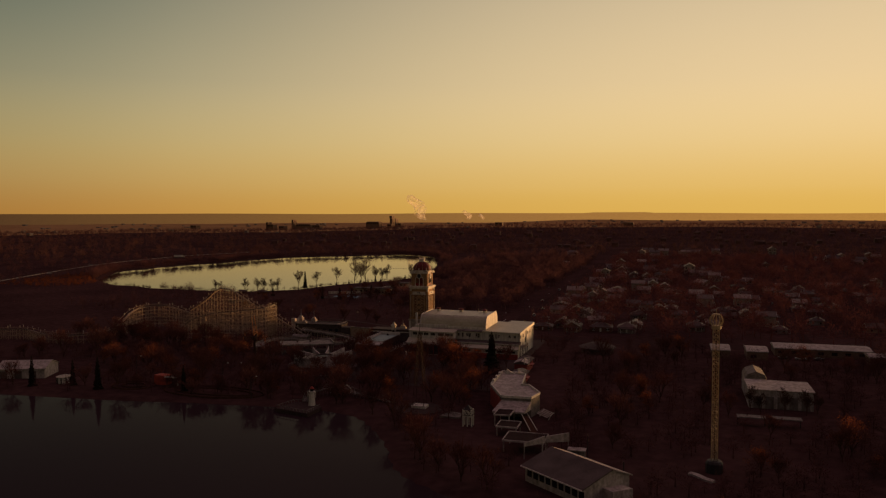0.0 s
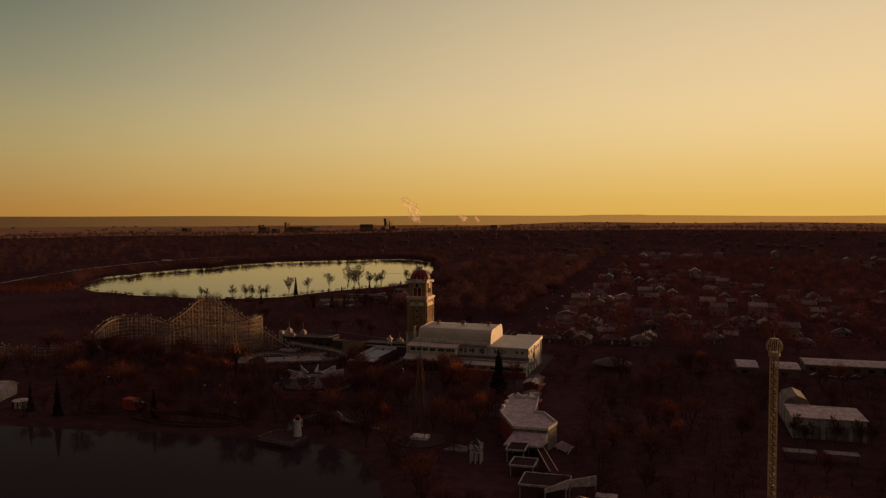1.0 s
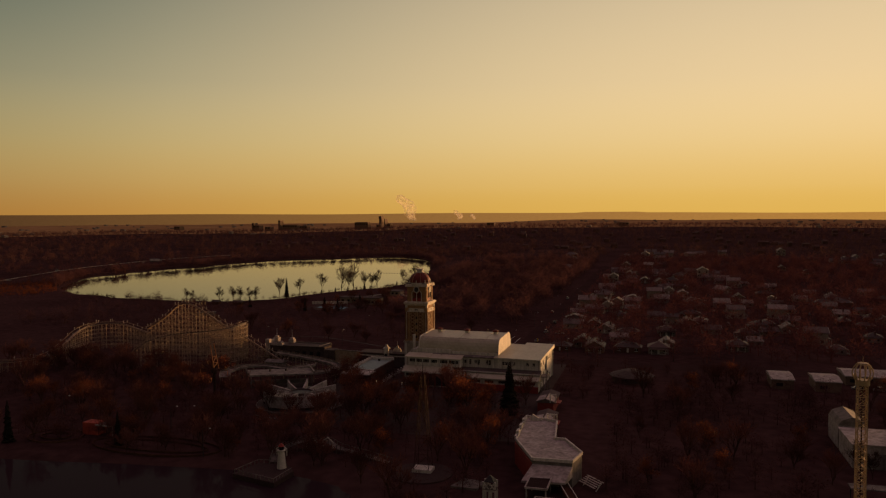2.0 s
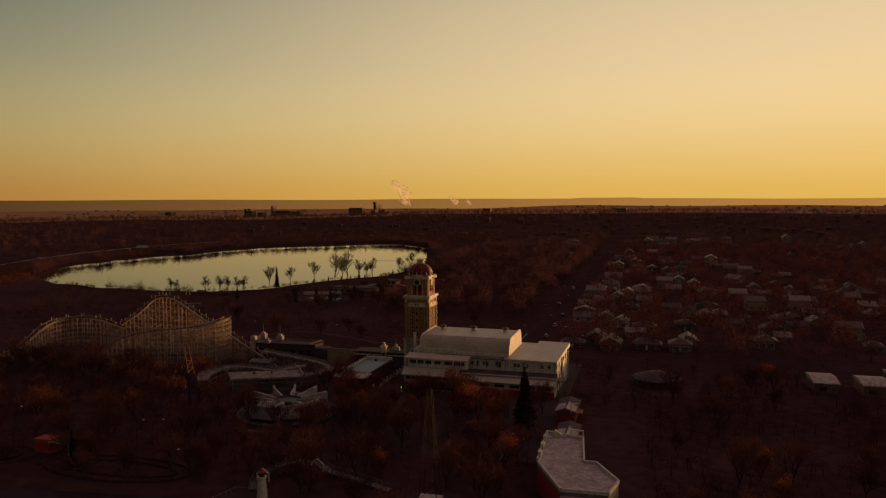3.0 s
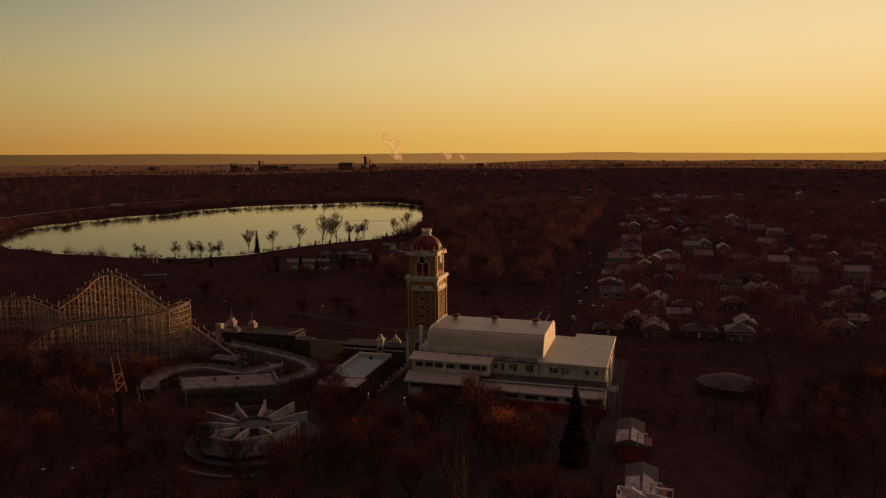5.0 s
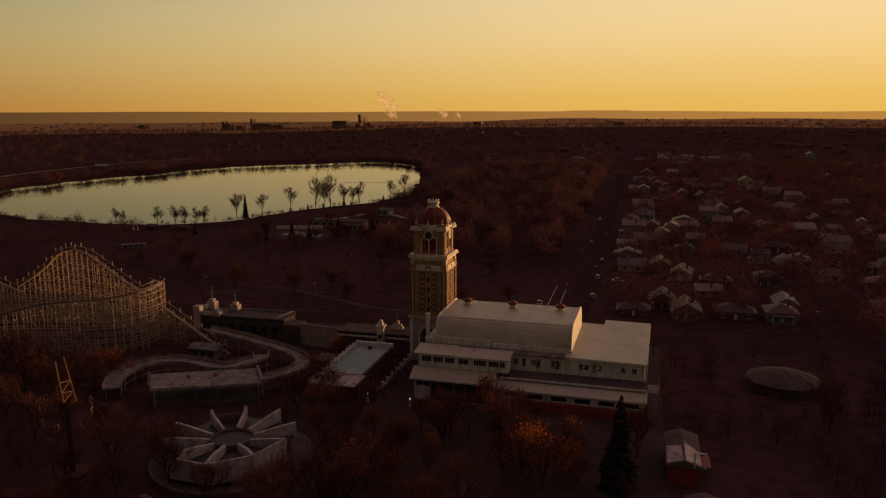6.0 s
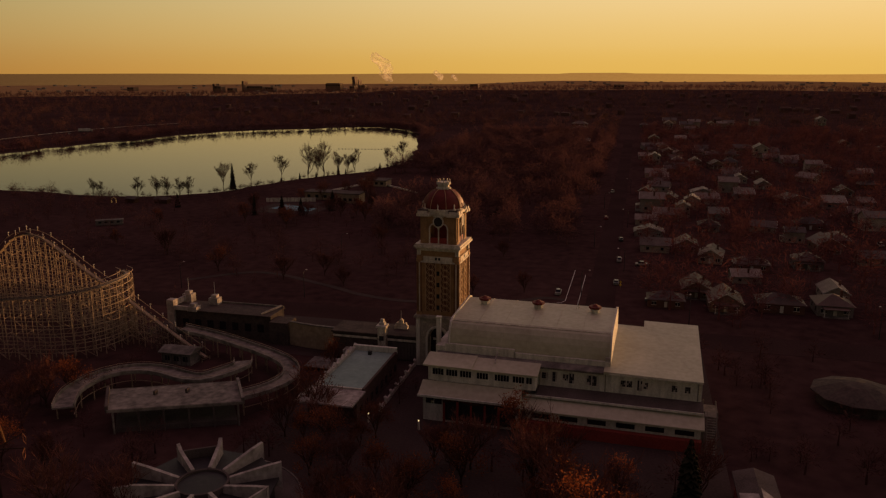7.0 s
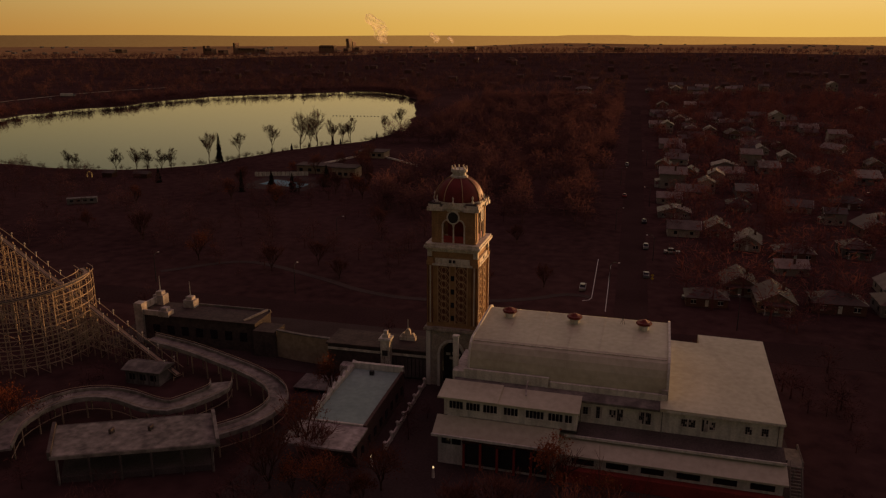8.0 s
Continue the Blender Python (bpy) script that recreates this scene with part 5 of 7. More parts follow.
# ---- curved coaster deck and station ----
def build_station():
    S = thing("coaster_station", (-168, 358, 0), "worn pale station with a curving concrete-grey track deck", "station")
    runA = spline([(-192, 394.2, 5.4), (-181, 392.2, 4.8), (-170, 388.4, 4.4), (-161.2, 384.6, 4.2), (-155, 380.4, 4.1), (-151.7, 375.2, 4.0), (-151.7, 370.0, 4.0), (-153.6, 365.2, 4.0), (-157.0, 361.0, 4.0)], 2.4)
    runB = spline([(-167, 381, 3.6), (-165.6, 377.4, 3.8), (-167, 372.6, 4.0), (-170.4, 367.6, 4.0), (-175.2, 367.7, 4.0), (-180.4, 369.3, 4.0), (-186.2, 369.6, 4.0), (-191.2, 367.2, 4.0), (-193.9, 362, 4.0), (-194, 354.6, 3.8), (-190.5, 347.6, 3.6)], 2.4)
    for run, w in ((runA, 3.6), (runB, 4.2)):
        z = [p[2] for p in run]
        part("deck", Geo().ribbon(offset(run, w / 2), offset(run, -w / 2), [a - 0.35 for a in z], z), STATION, S, "worn grey curving deck", )
        for d in (w / 2, -w / 2):
            e = offset(run, d)
            part("kerb", Geo().sweep([(*q, p[2] + 0.25) for q, p in zip(e, run)], 0.22, 0.7), STATION, S)
            part("hand_rail", Geo().sweep([(*q, p[2] + 1.0) for q, p in zip(e, run)], 0.08), TIMBER, S)
        for i in range(0, len(run), 2):
            for d in (w / 2 - 0.3, 0.3 - w / 2):
                q = offset(run, d)[i]
                part("support_post", Geo().beam((*q, -0.3), (*q, run[i][2] - 0.3), 0.22), TIMBER, S)
        for d in (w / 2 - 0.1,):
            e = offset(run, d)
            part("rail_line", Geo().sweep([(*q, p[2] * 0.5) for q, p in zip(e, run)], 0.12), TIMBER, S)
    # roof over the platform
    a, b, c, d = (-184.6, 354.6), (-160, 365.6), (-153.6, 356.0), (-178.2, 345.4)
    ring = [d, c, b, a]
    part("roof", Geo().slab(ring, 4.9, 5.3), STATION, S, "flat weathered platform roof")
    for p, q in ((a, d), (b, c)):
        part("end_fascia", Geo().sweep([(*p, 5.4), (*q, 5.4)], 0.6, 1.4), ROOF_GREY if p is a else STATION, S)
    part("edge_beam", Geo().sweep([(*d, 5.0), (*c, 5.0)], 0.3, 0.6), STATION, S)
    part("edge_beam", Geo().sweep([(*a, 5.0), (*b, 5.0)], 0.3, 0.6), STATION, S)
    # Shade under the roof is painted: inner posts and platform take the dark grey.
    for k in range(6):
        t = k / 5
        for p, q in ((a, b), (d, c)):
            x, y = p[0] + (q[0] - p[0]) * (0.04 + 0.92 * t), p[1] + (q[1] - p[1]) * (0.04 + 0.92 * t)
            part("post", Geo().box(x - 0.15, x + 0.15, y - 0.15, y + 0.15, -0.2, 4.9), ROOF_GREY if 0 < k < 5 else STATION, S)
    part("platform", Geo().slab([(x * 0.9 + -169 * 0.1, y * 0.9 + 355.5 * 0.1) for x, y in ring], -0.2, 1.1), ROOF_GREY, S)
    for t in (0.38, 0.62):
        x, y = a[0] + (b[0] - a[0]) * t + 2, a[1] + (b[1] - a[1]) * t - 4
        part("roof_post", Geo().box(x - 0.25, x + 0.25, y - 0.5, y + 0.5, 5.3, 6.2), ROOF_GREY, S)


build_station()


# ---- round pavilion with radial fins ----


def build_fan():
    cx, cy, n, R = -144.5, 325.0, 10, 13.0
    F = thing("round_pavilion", (cx, cy, 0), "round pale pavilion with radial fin walls on its roof", "pavilion")

    def at(r, a):
        return cx + r * math.cos(a), cy + r * math.sin(a)

    ang = [radians(d) for d in (-8, 29, 68, 104, 141, 180, 214, 247, 281, 316, 352)]
    # the front bays reach further out and lie lower
    far_end = [R, R, R, R, R, R, 13.6, 15.0, 15.0, 13.8, R]
    top = [7.2, 7.2, 7.2, 7.6, 7.6, 7.2, 6.9, 6.6, 6.6, 6.9, 7.2]
    part("base_terrace", Geo().turned(cx, cy, [(16.2, -0.3), (16.2, 1.1), (16.0, 1.2)], 48), ROOF_GREY, F)
    part("step_edge", Geo().sweep([(*at(16.2, 2 * math.pi * i / 48), 1.2) for i in range(49)], 0.3, 0.28), DECK, F, "thin pale terrace rim")
    arc = [at(19.2, radians(-118 + 56 * i / 14)) for i in range(15)]
    part("entry_step", Geo().ribbon(arc, [at(20.4, radians(-118 + 56 * i / 14)) for i in range(15)], [-0.3] * 15, [0.35] * 15), DECK, F, "curved pale step before the terrace")
    part("drum", Geo().turned(cx, cy, [(11.6, 1.0), (11.6, 4.2)], n * 3), DARK, F, "dark recessed drum under the fins")
    for i in range(n):
        a0, a1 = ang[i], ang[i + 1]
        R0, R1 = far_end[i], far_end[i + 1]
        p0, p1 = at(R0, a0), at(R1, a1)
        q0, q1 = at(R0 - 0.4, a0), at(R1 - 0.4, a1)
        if i in (7, 8, 9):
            part("fascia_panel", Geo().slab([p0, p1, q1, q0], 2.3, [top[i] - 0.1, top[i + 1] - 0.1, top[i + 1] - 0.1, top[i] - 0.1]), FANWALL, F, "pale outer panel")
        reach, low = (R0, 2.4) if i not in (3, 4) else (11.4, 4.0)
        t = Vector((-math.sin(a0), math.cos(a0), 0)) * 0.32
        vs = []
        for r, z, z0 in ((4.4, 5.6, 4.0), (R * 0.8, min(6.8, top[i]), 4.0), (reach, top[i], low)):
            x, y = at(min(r, reach), a0)
            for k in (-1, 1):
                vs += [(x + k * t.x, y + k * t.y, z0), (x + k * t.x, y + k * t.y, z)]
        fs = [(0, 2, 3, 1), (8, 9, 11, 10)]
        for j in (0, 4):
            fs += [(j, j + 1, j + 5, j + 4), (j + 2, j + 6, j + 7, j + 3), (j + 1, j + 3, j + 7, j + 5), (j, j + 4, j + 6, j + 2)]
        part("fin", Geo().add(vs, fs), FANWALL, F, "tapered pale radial fin")
        r0, r1 = at(4.2, a0), at(4.2, a1)
        part("roof_bay", Geo().slab([q0, q1, r1, r0], 4.1, [4.5, 4.5, 4.3, 4.3]), DARK, F)
    a0, a1 = ang[3], ang[4]
    part("ramp_wall", Geo().slab([at(11.4, a0), at(11.4, a1), at(11.0, a1), at(11.0, a0)], 4.0, 6.2), ROOF_GREY, F)
    part("hub_rim", Geo().sweep([(*at(4.2, 2 * math.pi * i / 30), 4.8) for i in range(31)], 0.4, 1.2), ROOF_GREY, F, "worn grey ring round the hub")
    part("hub", Geo().turned(cx, cy, [(4.0, 4.0), (4.0, 5.0), (0.8, 5.1)], 22), DARK, F, "dark sunken hub roof")


build_fan()


BROWN_WALL = mat("dark_brown_boards", (0.05, 0.026, 0.021), (0.095, 0.052, 0.042), 0.9, 2, 0.4)


# ---- flat rink building with a pale green roof well ----
def build_rink():
    x0, x1, y0, y1, h = -142.2, -131.2, 362.6, 391.0, 5.2
    K = thing("rink_building", ((x0 + x1) / 2, (y0 + y1) / 2, 0), "low building with a pale green roof well and white parapet", "building")
    part("wall", Geo().box(x0, x1, y0, y1, -0.2, h - 0.3), BROWN_WALL, K, "dark brown wall")
    part("roof", Geo().box(x0 + 0.5, x1 - 0.5, y0 + 5, y1 - 0.5, h - 0.3, h), POOL, K, "pale green flat roof")
    part("front_roof", Geo().box(x0 - 1.6, x1 + 0.4, y0 - 3.6, y0 + 4.6, h - 0.3, h + 0.05), FANWALL, K)
    part("parapet", Geo().box(x0, x1, y1 - 0.5, y1 + 0.3, h - 0.3, h + 1.3), WHITE, K, "white parapet")
    part("parapet", Geo().box(x0 - 0.1, x0 + 0.5, y0 + 4.6, y1 - 0.5, h - 0.3, h + 0.8), WHITE, K)
    part("parapet", Geo().box(x1 - 0.5, x1 + 0.1, y0 + 4.6, y1 - 0.5, h - 0.3, h + 0.4), BROWN_WALL, K)
    part("parapet", Geo().box(x0 + 0.5, x1 - 0.5, y0 + 4.6, y0 + 5, h - 0.3, h + 0.4), WHITE, K)
    part("roof_hatch", Geo().box(-137.6, -136.8, 388, 388.8, h, h + 0.9), DARK, K)
    for k in range(9):
        y = y0 + 6 + k * 2.7
        part("tooth", Geo().along_x([(y, h + 0.7), (y + 1.2, h + 1.5), (y + 2.4, h + 0.7)], x0 - 0.15, x0 + 0.35), WHITE, K)
    for k in range(8):
        y = y0 + 2 + k * 3.4
        part("side_window", Geo().box(x1, x1 + 0.08, y, y + 1.4, 1.2, 2.8), GLASS, K)


build_rink()

# low white walls and posts beside the walk to the tower
for i in range(9):
    y = 369 + i * 3.9
    whole("bollard", Geo().turned(-128.3, y, [(0.28, -0.2), (0.28, 1.5), (0.4, 1.55), (0.4, 1.8), (0.1, 2.0)], 8), WHITE, "short white walkway post beside the rink", "post", group="walkway posts", at=(-128.3, y, 0))
W = thing("walkway_wall", (-128.3, 385, 0), "low white wall along the walk to the tower", "wall")
for i in range(8):
    part("wall_panel", box(-128.45, -128.15, 369.4 + i * 3.9, 372.5 + i * 3.9, -0.2, 1.0), WHITE, W)


# ---- entrance range: long low building, turrets, wall, gate pylon ----
TAN_WALL = mat("tan_stucco", (0.22, 0.155, 0.10), (0.34, 0.25, 0.17), 0.85, 1.2, 0.4)
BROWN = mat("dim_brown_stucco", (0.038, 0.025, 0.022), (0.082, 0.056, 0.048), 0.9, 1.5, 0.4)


def build_range():
    B = thing("entrance_range", (-186, 408, 0), "long low pale entrance building with two flag turrets", "building")
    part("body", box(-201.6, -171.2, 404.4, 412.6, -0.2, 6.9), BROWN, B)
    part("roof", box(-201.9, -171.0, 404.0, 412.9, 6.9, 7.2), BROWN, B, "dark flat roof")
    part("end_pylon", box(-202.3, -200.2, 403.6, 405.8, -0.2, 9.8), FANWALL, B)
    part("parapet", Geo().sweep([(-201.6, 405.6, 8.2), (-200.6, 411.6, 8.6)], 0.5, 1.5), FANWALL, B)
    part("front_parapet", Geo().sweep([(-200.4, 404.2, 7.6), (-195.2, 404.2, 7.6)], 0.5, 1.2), FANWALL, B)
    part("rear_coping", Geo().sweep([(-190.4, 412.7, 7.4), (-171.2, 412.7, 7.4)], 0.4, 0.5), DECK, B)
    for x, y, h in ((-200.3, 411.8, 10.4), (-191.7, 411.3, 9.9), (-194.6, 404.9, 9.0)):
        t = part("turret", Geo().box(x - 1.4, x + 1.4, y - 1.2, y + 1.2, 6.9, h - 0.8).box(x - 0.8, x + 0.8, y - 0.8, y + 0.8, h - 0.8, h), FANWALL, B, "pale square roof turret")
        if h > 9.5:
            part("flag_pole", Geo().turned(x, y, [(0.12, h), (0.06, h + 3.8)], 6), WHITE, t)
    for k in range(7):
        part("window", box(-198 + k * 3.8, -196.2 + k * 3.8, 404.3, 404.45, 2.4, 4.6), GLASS, B)
    part("stair_screen", Geo().sweep([(-174.4, 405.2, 7.3), (-171.4, 411.6, 8.0)], 0.25, 0.5), FANWALL, B)
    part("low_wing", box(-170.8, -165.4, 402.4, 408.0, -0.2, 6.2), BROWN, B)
    Q = thing("garden_wall", (-158, 400.5, 0), "curved pale wall between the entrance buildings", "wall")
    run = spline([(-165.2, 403.6, 0), (-158.6, 402.2, 0), (-151.4, 401.6, 0)], 1.5)
    part("panel", Geo().ribbon(offset(run, 0.25), offset(run, -0.25), [-0.2] * len(run), [6.4] * len(run)), TAN_WALL, Q)
    part("coping", Geo().sweep([(p[0], p[1], 6.5) for p in run], 0.8, 0.25), DECK, Q)
    E = thing("gate_house", (-139, 402, 0), "low gate building with a grey roof beside the tower", "building")
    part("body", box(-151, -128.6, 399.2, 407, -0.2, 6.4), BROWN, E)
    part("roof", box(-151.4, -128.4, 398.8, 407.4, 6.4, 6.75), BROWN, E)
    for k in range(9):
        part("fence_panel", box(-136 + k * 0.85, -135.3 + k * 0.85, 398.9, 399.1, 0.4, 4.8), ROOF_GREY, E)
    part("band", box(-151, -128.6, 398.95, 399.2, 5.2, 5.7), STONE, E)
    part("counter", box(-147.5, -138.4, 396.6, 399.0, -0.2, 2.6), WHITE, E)
    Y = thing("gate_pylon", (-137.3, 398.4, 0), "ornate cream gate pylon with a scrolled top", "pylon")
    part("shaft", box(-138.3, -136.3, 397.4, 399.4, -0.2, 9.0), STONE, Y)
    part("cap", Geo().box(-138.6, -136.0, 397.1, 399.7, 9.0, 9.5).box(-138.0, -136.6, 397.7, 399.1, 9.5, 10.2).box(-137.7, -136.9, 398, 398.8, 10.2, 11.0), WHITE, Y)
    part("panel", box(-137.9, -136.7, 397.25, 397.42, 5.6, 6.8), DARK, Y)
    C = thing("roof_crest", (-134.2, 404.5, 6.7), "pale scrolled crest on the gate roof", "ornament")
    part("plinth", box(-136.0, -132.4, 403.9, 405.1, 6.7, 7.6), STONE, C)
    for dx, w, z in ((-1.1, 0.5, 8.4), (1.1, 0.5, 8.4), (0, 0.7, 9.4)):
        part("scroll", Geo().along_y([(-134.2 + dx - w, 7.6), (-134.2 + dx + w, 7.6), (-134.2 + dx + w * 0.8, z - 0.4), (-134.2 + dx + w * 0.3, z), (-134.2 + dx - w * 0.5, z - 0.2), (-134.2 + dx - w * 0.9, z - 0.6)], 404.1, 404.9), STONE, C)
    part("finial", Geo().turned(-134.2, 404.5, [(0.15, 9.6), (0.08, 11.6)], 6), WHITE, C)


build_range()


# ---- row of park buildings east of the midway ----
def flat_hall(name, label, ring, h, wall, roof, lip=0.8):
    cx, cy = sum(p[0] for p in ring) / len(ring), sum(p[1] for p in ring) / len(ring)
    B = thing(name, (cx, cy, 0), label, "building")
    part("wall", Geo().slab(ring, -0.2, h - 0.15), wall, B)
    part("roof", Geo().slab([(cx + (x - cx) * 0.99, cy + (y - cy) * 0.99) for x, y in ring], h - 0.15, h), roof, B)
    n = len(ring)
    for i in range(n):
        (ax, ay), (bx, by) = ring[i], ring[(i + 1) % n]
        part("parapet", Geo().sweep([(ax, ay, h + lip / 2 - 0.1), (bx, by, h + lip / 2 - 0.1)], 0.45, lip), WHITE, B)
    return B


B = flat_hall("arcade_building", "red park building with a large pale flat roof", [(-55.1, 280.5), (-47.9, 264.5), (-37.5, 264.8), (-35.8, 272.8), (-41.6, 284), (-44.5, 284), (-46.4, 302.5), (-56.5, 306)], 6.6, DECK, FANWALL)
part("red_front", Geo().slab([(-55.5, 280.4), (-48.2, 264.3), (-48.0, 264.6), (-55.1, 280.7)], -0.2, 5.9), RED, B, "faded red boarded front")
part("red_side", Geo().slab([(-56.9, 305.8), (-55.5, 280.6), (-55.1, 280.6), (-56.5, 305.8)], -0.2, 6.0), RED, B, "faded red boarded side")
for k in range(7):
    part("stepped_front", box(-56.0 - k * 0.12, -55.2 - k * 0.12, 282.5 + k * 3.2, 284.8 + k * 3.2, 6.2, 7.3 + (k % 2) * 0.6), WHITE, B)
part("skirt_roof", Geo().slab([(-49.6, 257.6), (-38.6, 258.6), (-37.4, 264.7), (-47.8, 264.4)], 2.8, [3.3, 3.3, 5.6, 5.6]), FANWALL, B, "pale sloping lower roof")
part("roof_frame", Geo().sweep([(-49.5, 303, 6.6), (-49.5, 303, 8.8), (-46.5, 303, 8.8), (-46.5, 303, 6.6)], 0.4), WHITE, B)
part("back_gable", Geo().along_y([(-55, 6.5), (-50.5, 6.5), (-54, 8.6)], 302.6, 303.2), WHITE, B)
for x0, x1, y0, y1, h, nm in ((-58.4, -51.6, 336, 352, 4.6, "ticket_pavilion"), (-55.6, -48.8, 310, 325, 4.2, "game_pavilion")):
    B = thing(nm, ((x0 + x1) / 2, (y0 + y1) / 2, 0), "small red pavilion with a patched grey roof", "pavilion")
    part("wall", box(x0 + 0.6, x1 - 0.6, y0 + 0.6, y1 - 0.6, -0.2, h - 0.5), RED, B)
    part("roof", Geo().along_y([(x0, h - 0.6), (x1, h - 0.6), (x1, h - 0.3), ((x0 + x1) / 2, h + 0.8), (x0, h - 0.3)], y0, y1), ROOF_GREY, B, "patched grey roof")
    m = (x0 + x1) / 2
    for s in (-1, 1):
        part("roof_patch", Geo().add([(m + s * 0.2, y0 + 0.3, h + 0.86), (m + s * 3.2, y0 + 0.5, h - 0.12), (m + s * 3.1, y0 + 7.4 - s, h - 0.10), (m + s * 0.3, y0 + 8.2 + s, h + 0.84)], [(0, 1, 2, 3)]), FANWALL, B, "pale worn patch of roofing")
    part("sign_frame", Geo().sweep([(x1 - 1.6, y0, h - 0.4), (x1 - 1.6, y0, h + 2.6), (x1 + 0.4, y0, h + 2.6), (x1 + 0.4, y0, h - 0.4)], 0.35), WHITE, B)
    part("side_roof", box(x1, x1 + 1.6, y0 + 2, y0 + 7, h - 1.2, h - 0.9), RED, B)
for x0, x1, y0, y1, h in ((-47.6, -42.2, 251.5, 260.5, 3.6), (-44.4, -37.6, 240.5, 247.8, 2.8), (-38.8, -26.6, 224.5, 234, 3.4)):
    B = thing("open_shelter", ((x0 + x1) / 2, (y0 + y1) / 2, 0), "open shelter with a dark roof and white edge", "shelter", "midway shelters")
    part("roof", box(x0, x1, y0, y1, h, h + 0.2), DARK_FELT, B)
    for a, b in (((x0, y0), (x1, y0)), ((x0, y0), (x0, y1)), ((x1, y0), (x1, y1)), ((x0, y1), (x1, y1))):
        part("white_edge", Geo().sweep([(*a, h + 0.15), (*b, h + 0.15)], 0.3, 0.5), FANWALL, B)
    for x in (x0 + 0.3, x1 - 0.3):
        for y in (y0 + 0.3, y1 - 0.3):
            part("post", box(x - 0.15, x + 0.15, y - 0.15, y + 0.15, -0.2, h), FANWALL, B)
S = thing("slat_bench", (-33, 266, 0), "long white slatted bench on a sloping frame", "bench")
for k in range(5):
    part("slat", Geo().sweep([(-36 + k * 0.5, 268 + k * 0.35, 1.0 + k * 0.3), (-31.5 + k * 0.5, 263 + k * 0.35, 1.0 + k * 0.3)], 0.3, 0.15), WHITE, S)
for x, y in ((-35, 267.4), (-31.4, 263.6)):
    part("leg", Geo().beam((x, y, -0.2), (x + 1.4, y + 1.0, 2.2), 0.2), WHITE, S)
L = thing("timber_ramp", (-38, 250, 0), "brown timber ramp between the shelters", "ramp")
part("ramp", Geo().ribbon([(-40.6, 262), (-32.5, 236)], [(-38.6, 262.6), (-30.5, 236.8)], [1.2, 2.6], [1.6, 3.0]), BARK, L)
for d in (0, 2.0):
    part("ramp_rail", Geo().sweep([(-40.6 + d, 262 + d * 0.3, 2.4), (-32.5 + d, 236 + d * 0.4, 3.8)], 0.15), WHITE, L)

# large gabled hall near the water
G = thing("lakeside_hall", (-12.2, 203.2, 0), "long grey-roofed hall with a row of dark windows", "hall")
G.rotation_euler = (0, 0, radians(-39))


def local(name, geo, m, parent, label=""):
    ob = new(name, geo.mesh(name, m))
    ob.parent = parent
    if label:
        ob["label"] = label
    return ob


local("wall", Geo().along_x([(-10.5, -0.2), (5.6, -0.2), (5.6, 4.6), (-0.8, 7.0), (-10.5, 4.2)], -11.5, 10.0), FANWALL, G)
local("roof", Geo().along_x([(-11.4, 4.0), (-0.8, 7.1), (-0.8, 7.4), (-11.4, 4.3)], -12.2, 10.6), ROOF_GREY, G, "grey felt roof slope")
local("roof", Geo().along_x([(6.2, 4.4), (-0.8, 7.1), (-0.8, 7.4), (6.2, 4.7)], -12.2, 10.6), FANWALL, G, "pale back roof slope")
for k in range(9):
    local("window", box(-10.6 + k * 2.4, -8.9 + k * 2.4, -10.58, -10.45, 1.6, 3.4), GLASS, G)
local("gutter", box(-12.2, 10.6, -11.7, -11.4, 3.9, 4.2), WHITE, G)
local("side_annex", Geo().along_x([(-4, -0.2), (3, -0.2), (3, 2.6), (-4, 3.2)], 10.1, 13.6), FANWALL, G, "white lean-to")
local("upright_post", box(5.2, 5.4, 8.6, 8.8, 0, 6.0), DARK, G)

C = thing("white_awning", (-24, 225, 0), "white pitched awning over the end shelter", "awning")
for ring, tops in (([(-31.4, 219.8), (-26.2, 225.4), (-26.4, 225.8), (-31.6, 220.2)], [4.6, 5.6, 5.6, 4.6]), ([(-25.8, 225.8), (-19.6, 228.6), (-19.8, 229.0), (-26.0, 226.2)], [5.4, 6.2, 6.2, 5.4])):
    part("awning_panel", Geo().slab(ring, 3.6, tops), FANWALL, C)
for x, y in ((-31.4, 220.1), (-26.1, 225.7), (-19.9, 228.7)):
    part("post", box(x - 0.12, x + 0.12, y - 0.12, y + 0.12, -0.2, 3.7), FANWALL, C)
C = thing("ticket_counter", (-16, 225.5, 0), "low white counter beside the lakeside hall", "counter")
part("body", box(-19.2, -14.6, 223.4, 226.0, -0.2, 2.6), DECK, C)
part("top", box(-19.5, -14.3, 223.1, 226.3, 2.6, 2.85), FANWALL, C)
C = thing("lamp_post", (-13.8, 224.4, 0), "thin dark post beside the counter", "post")
part("pole", Geo().turned(-13.8, 224.4, [(0.12, -0.2), (0.08, 7.2)], 8), DARK, C)
run = spline([(14.0, 219.9, 0), (15.6, 219.0, 0), (17.6, 216.6, 0), (19.9, 214.6, 0)], 0.8)
whole("pavement_ramp", Geo().ribbon(offset(run, 0.9), offset(run, -0.9), [-0.2] * len(run), [0.5] * len(run)), FANWALL, "pale curved slab beside the drop tower", "ramp", "structure")

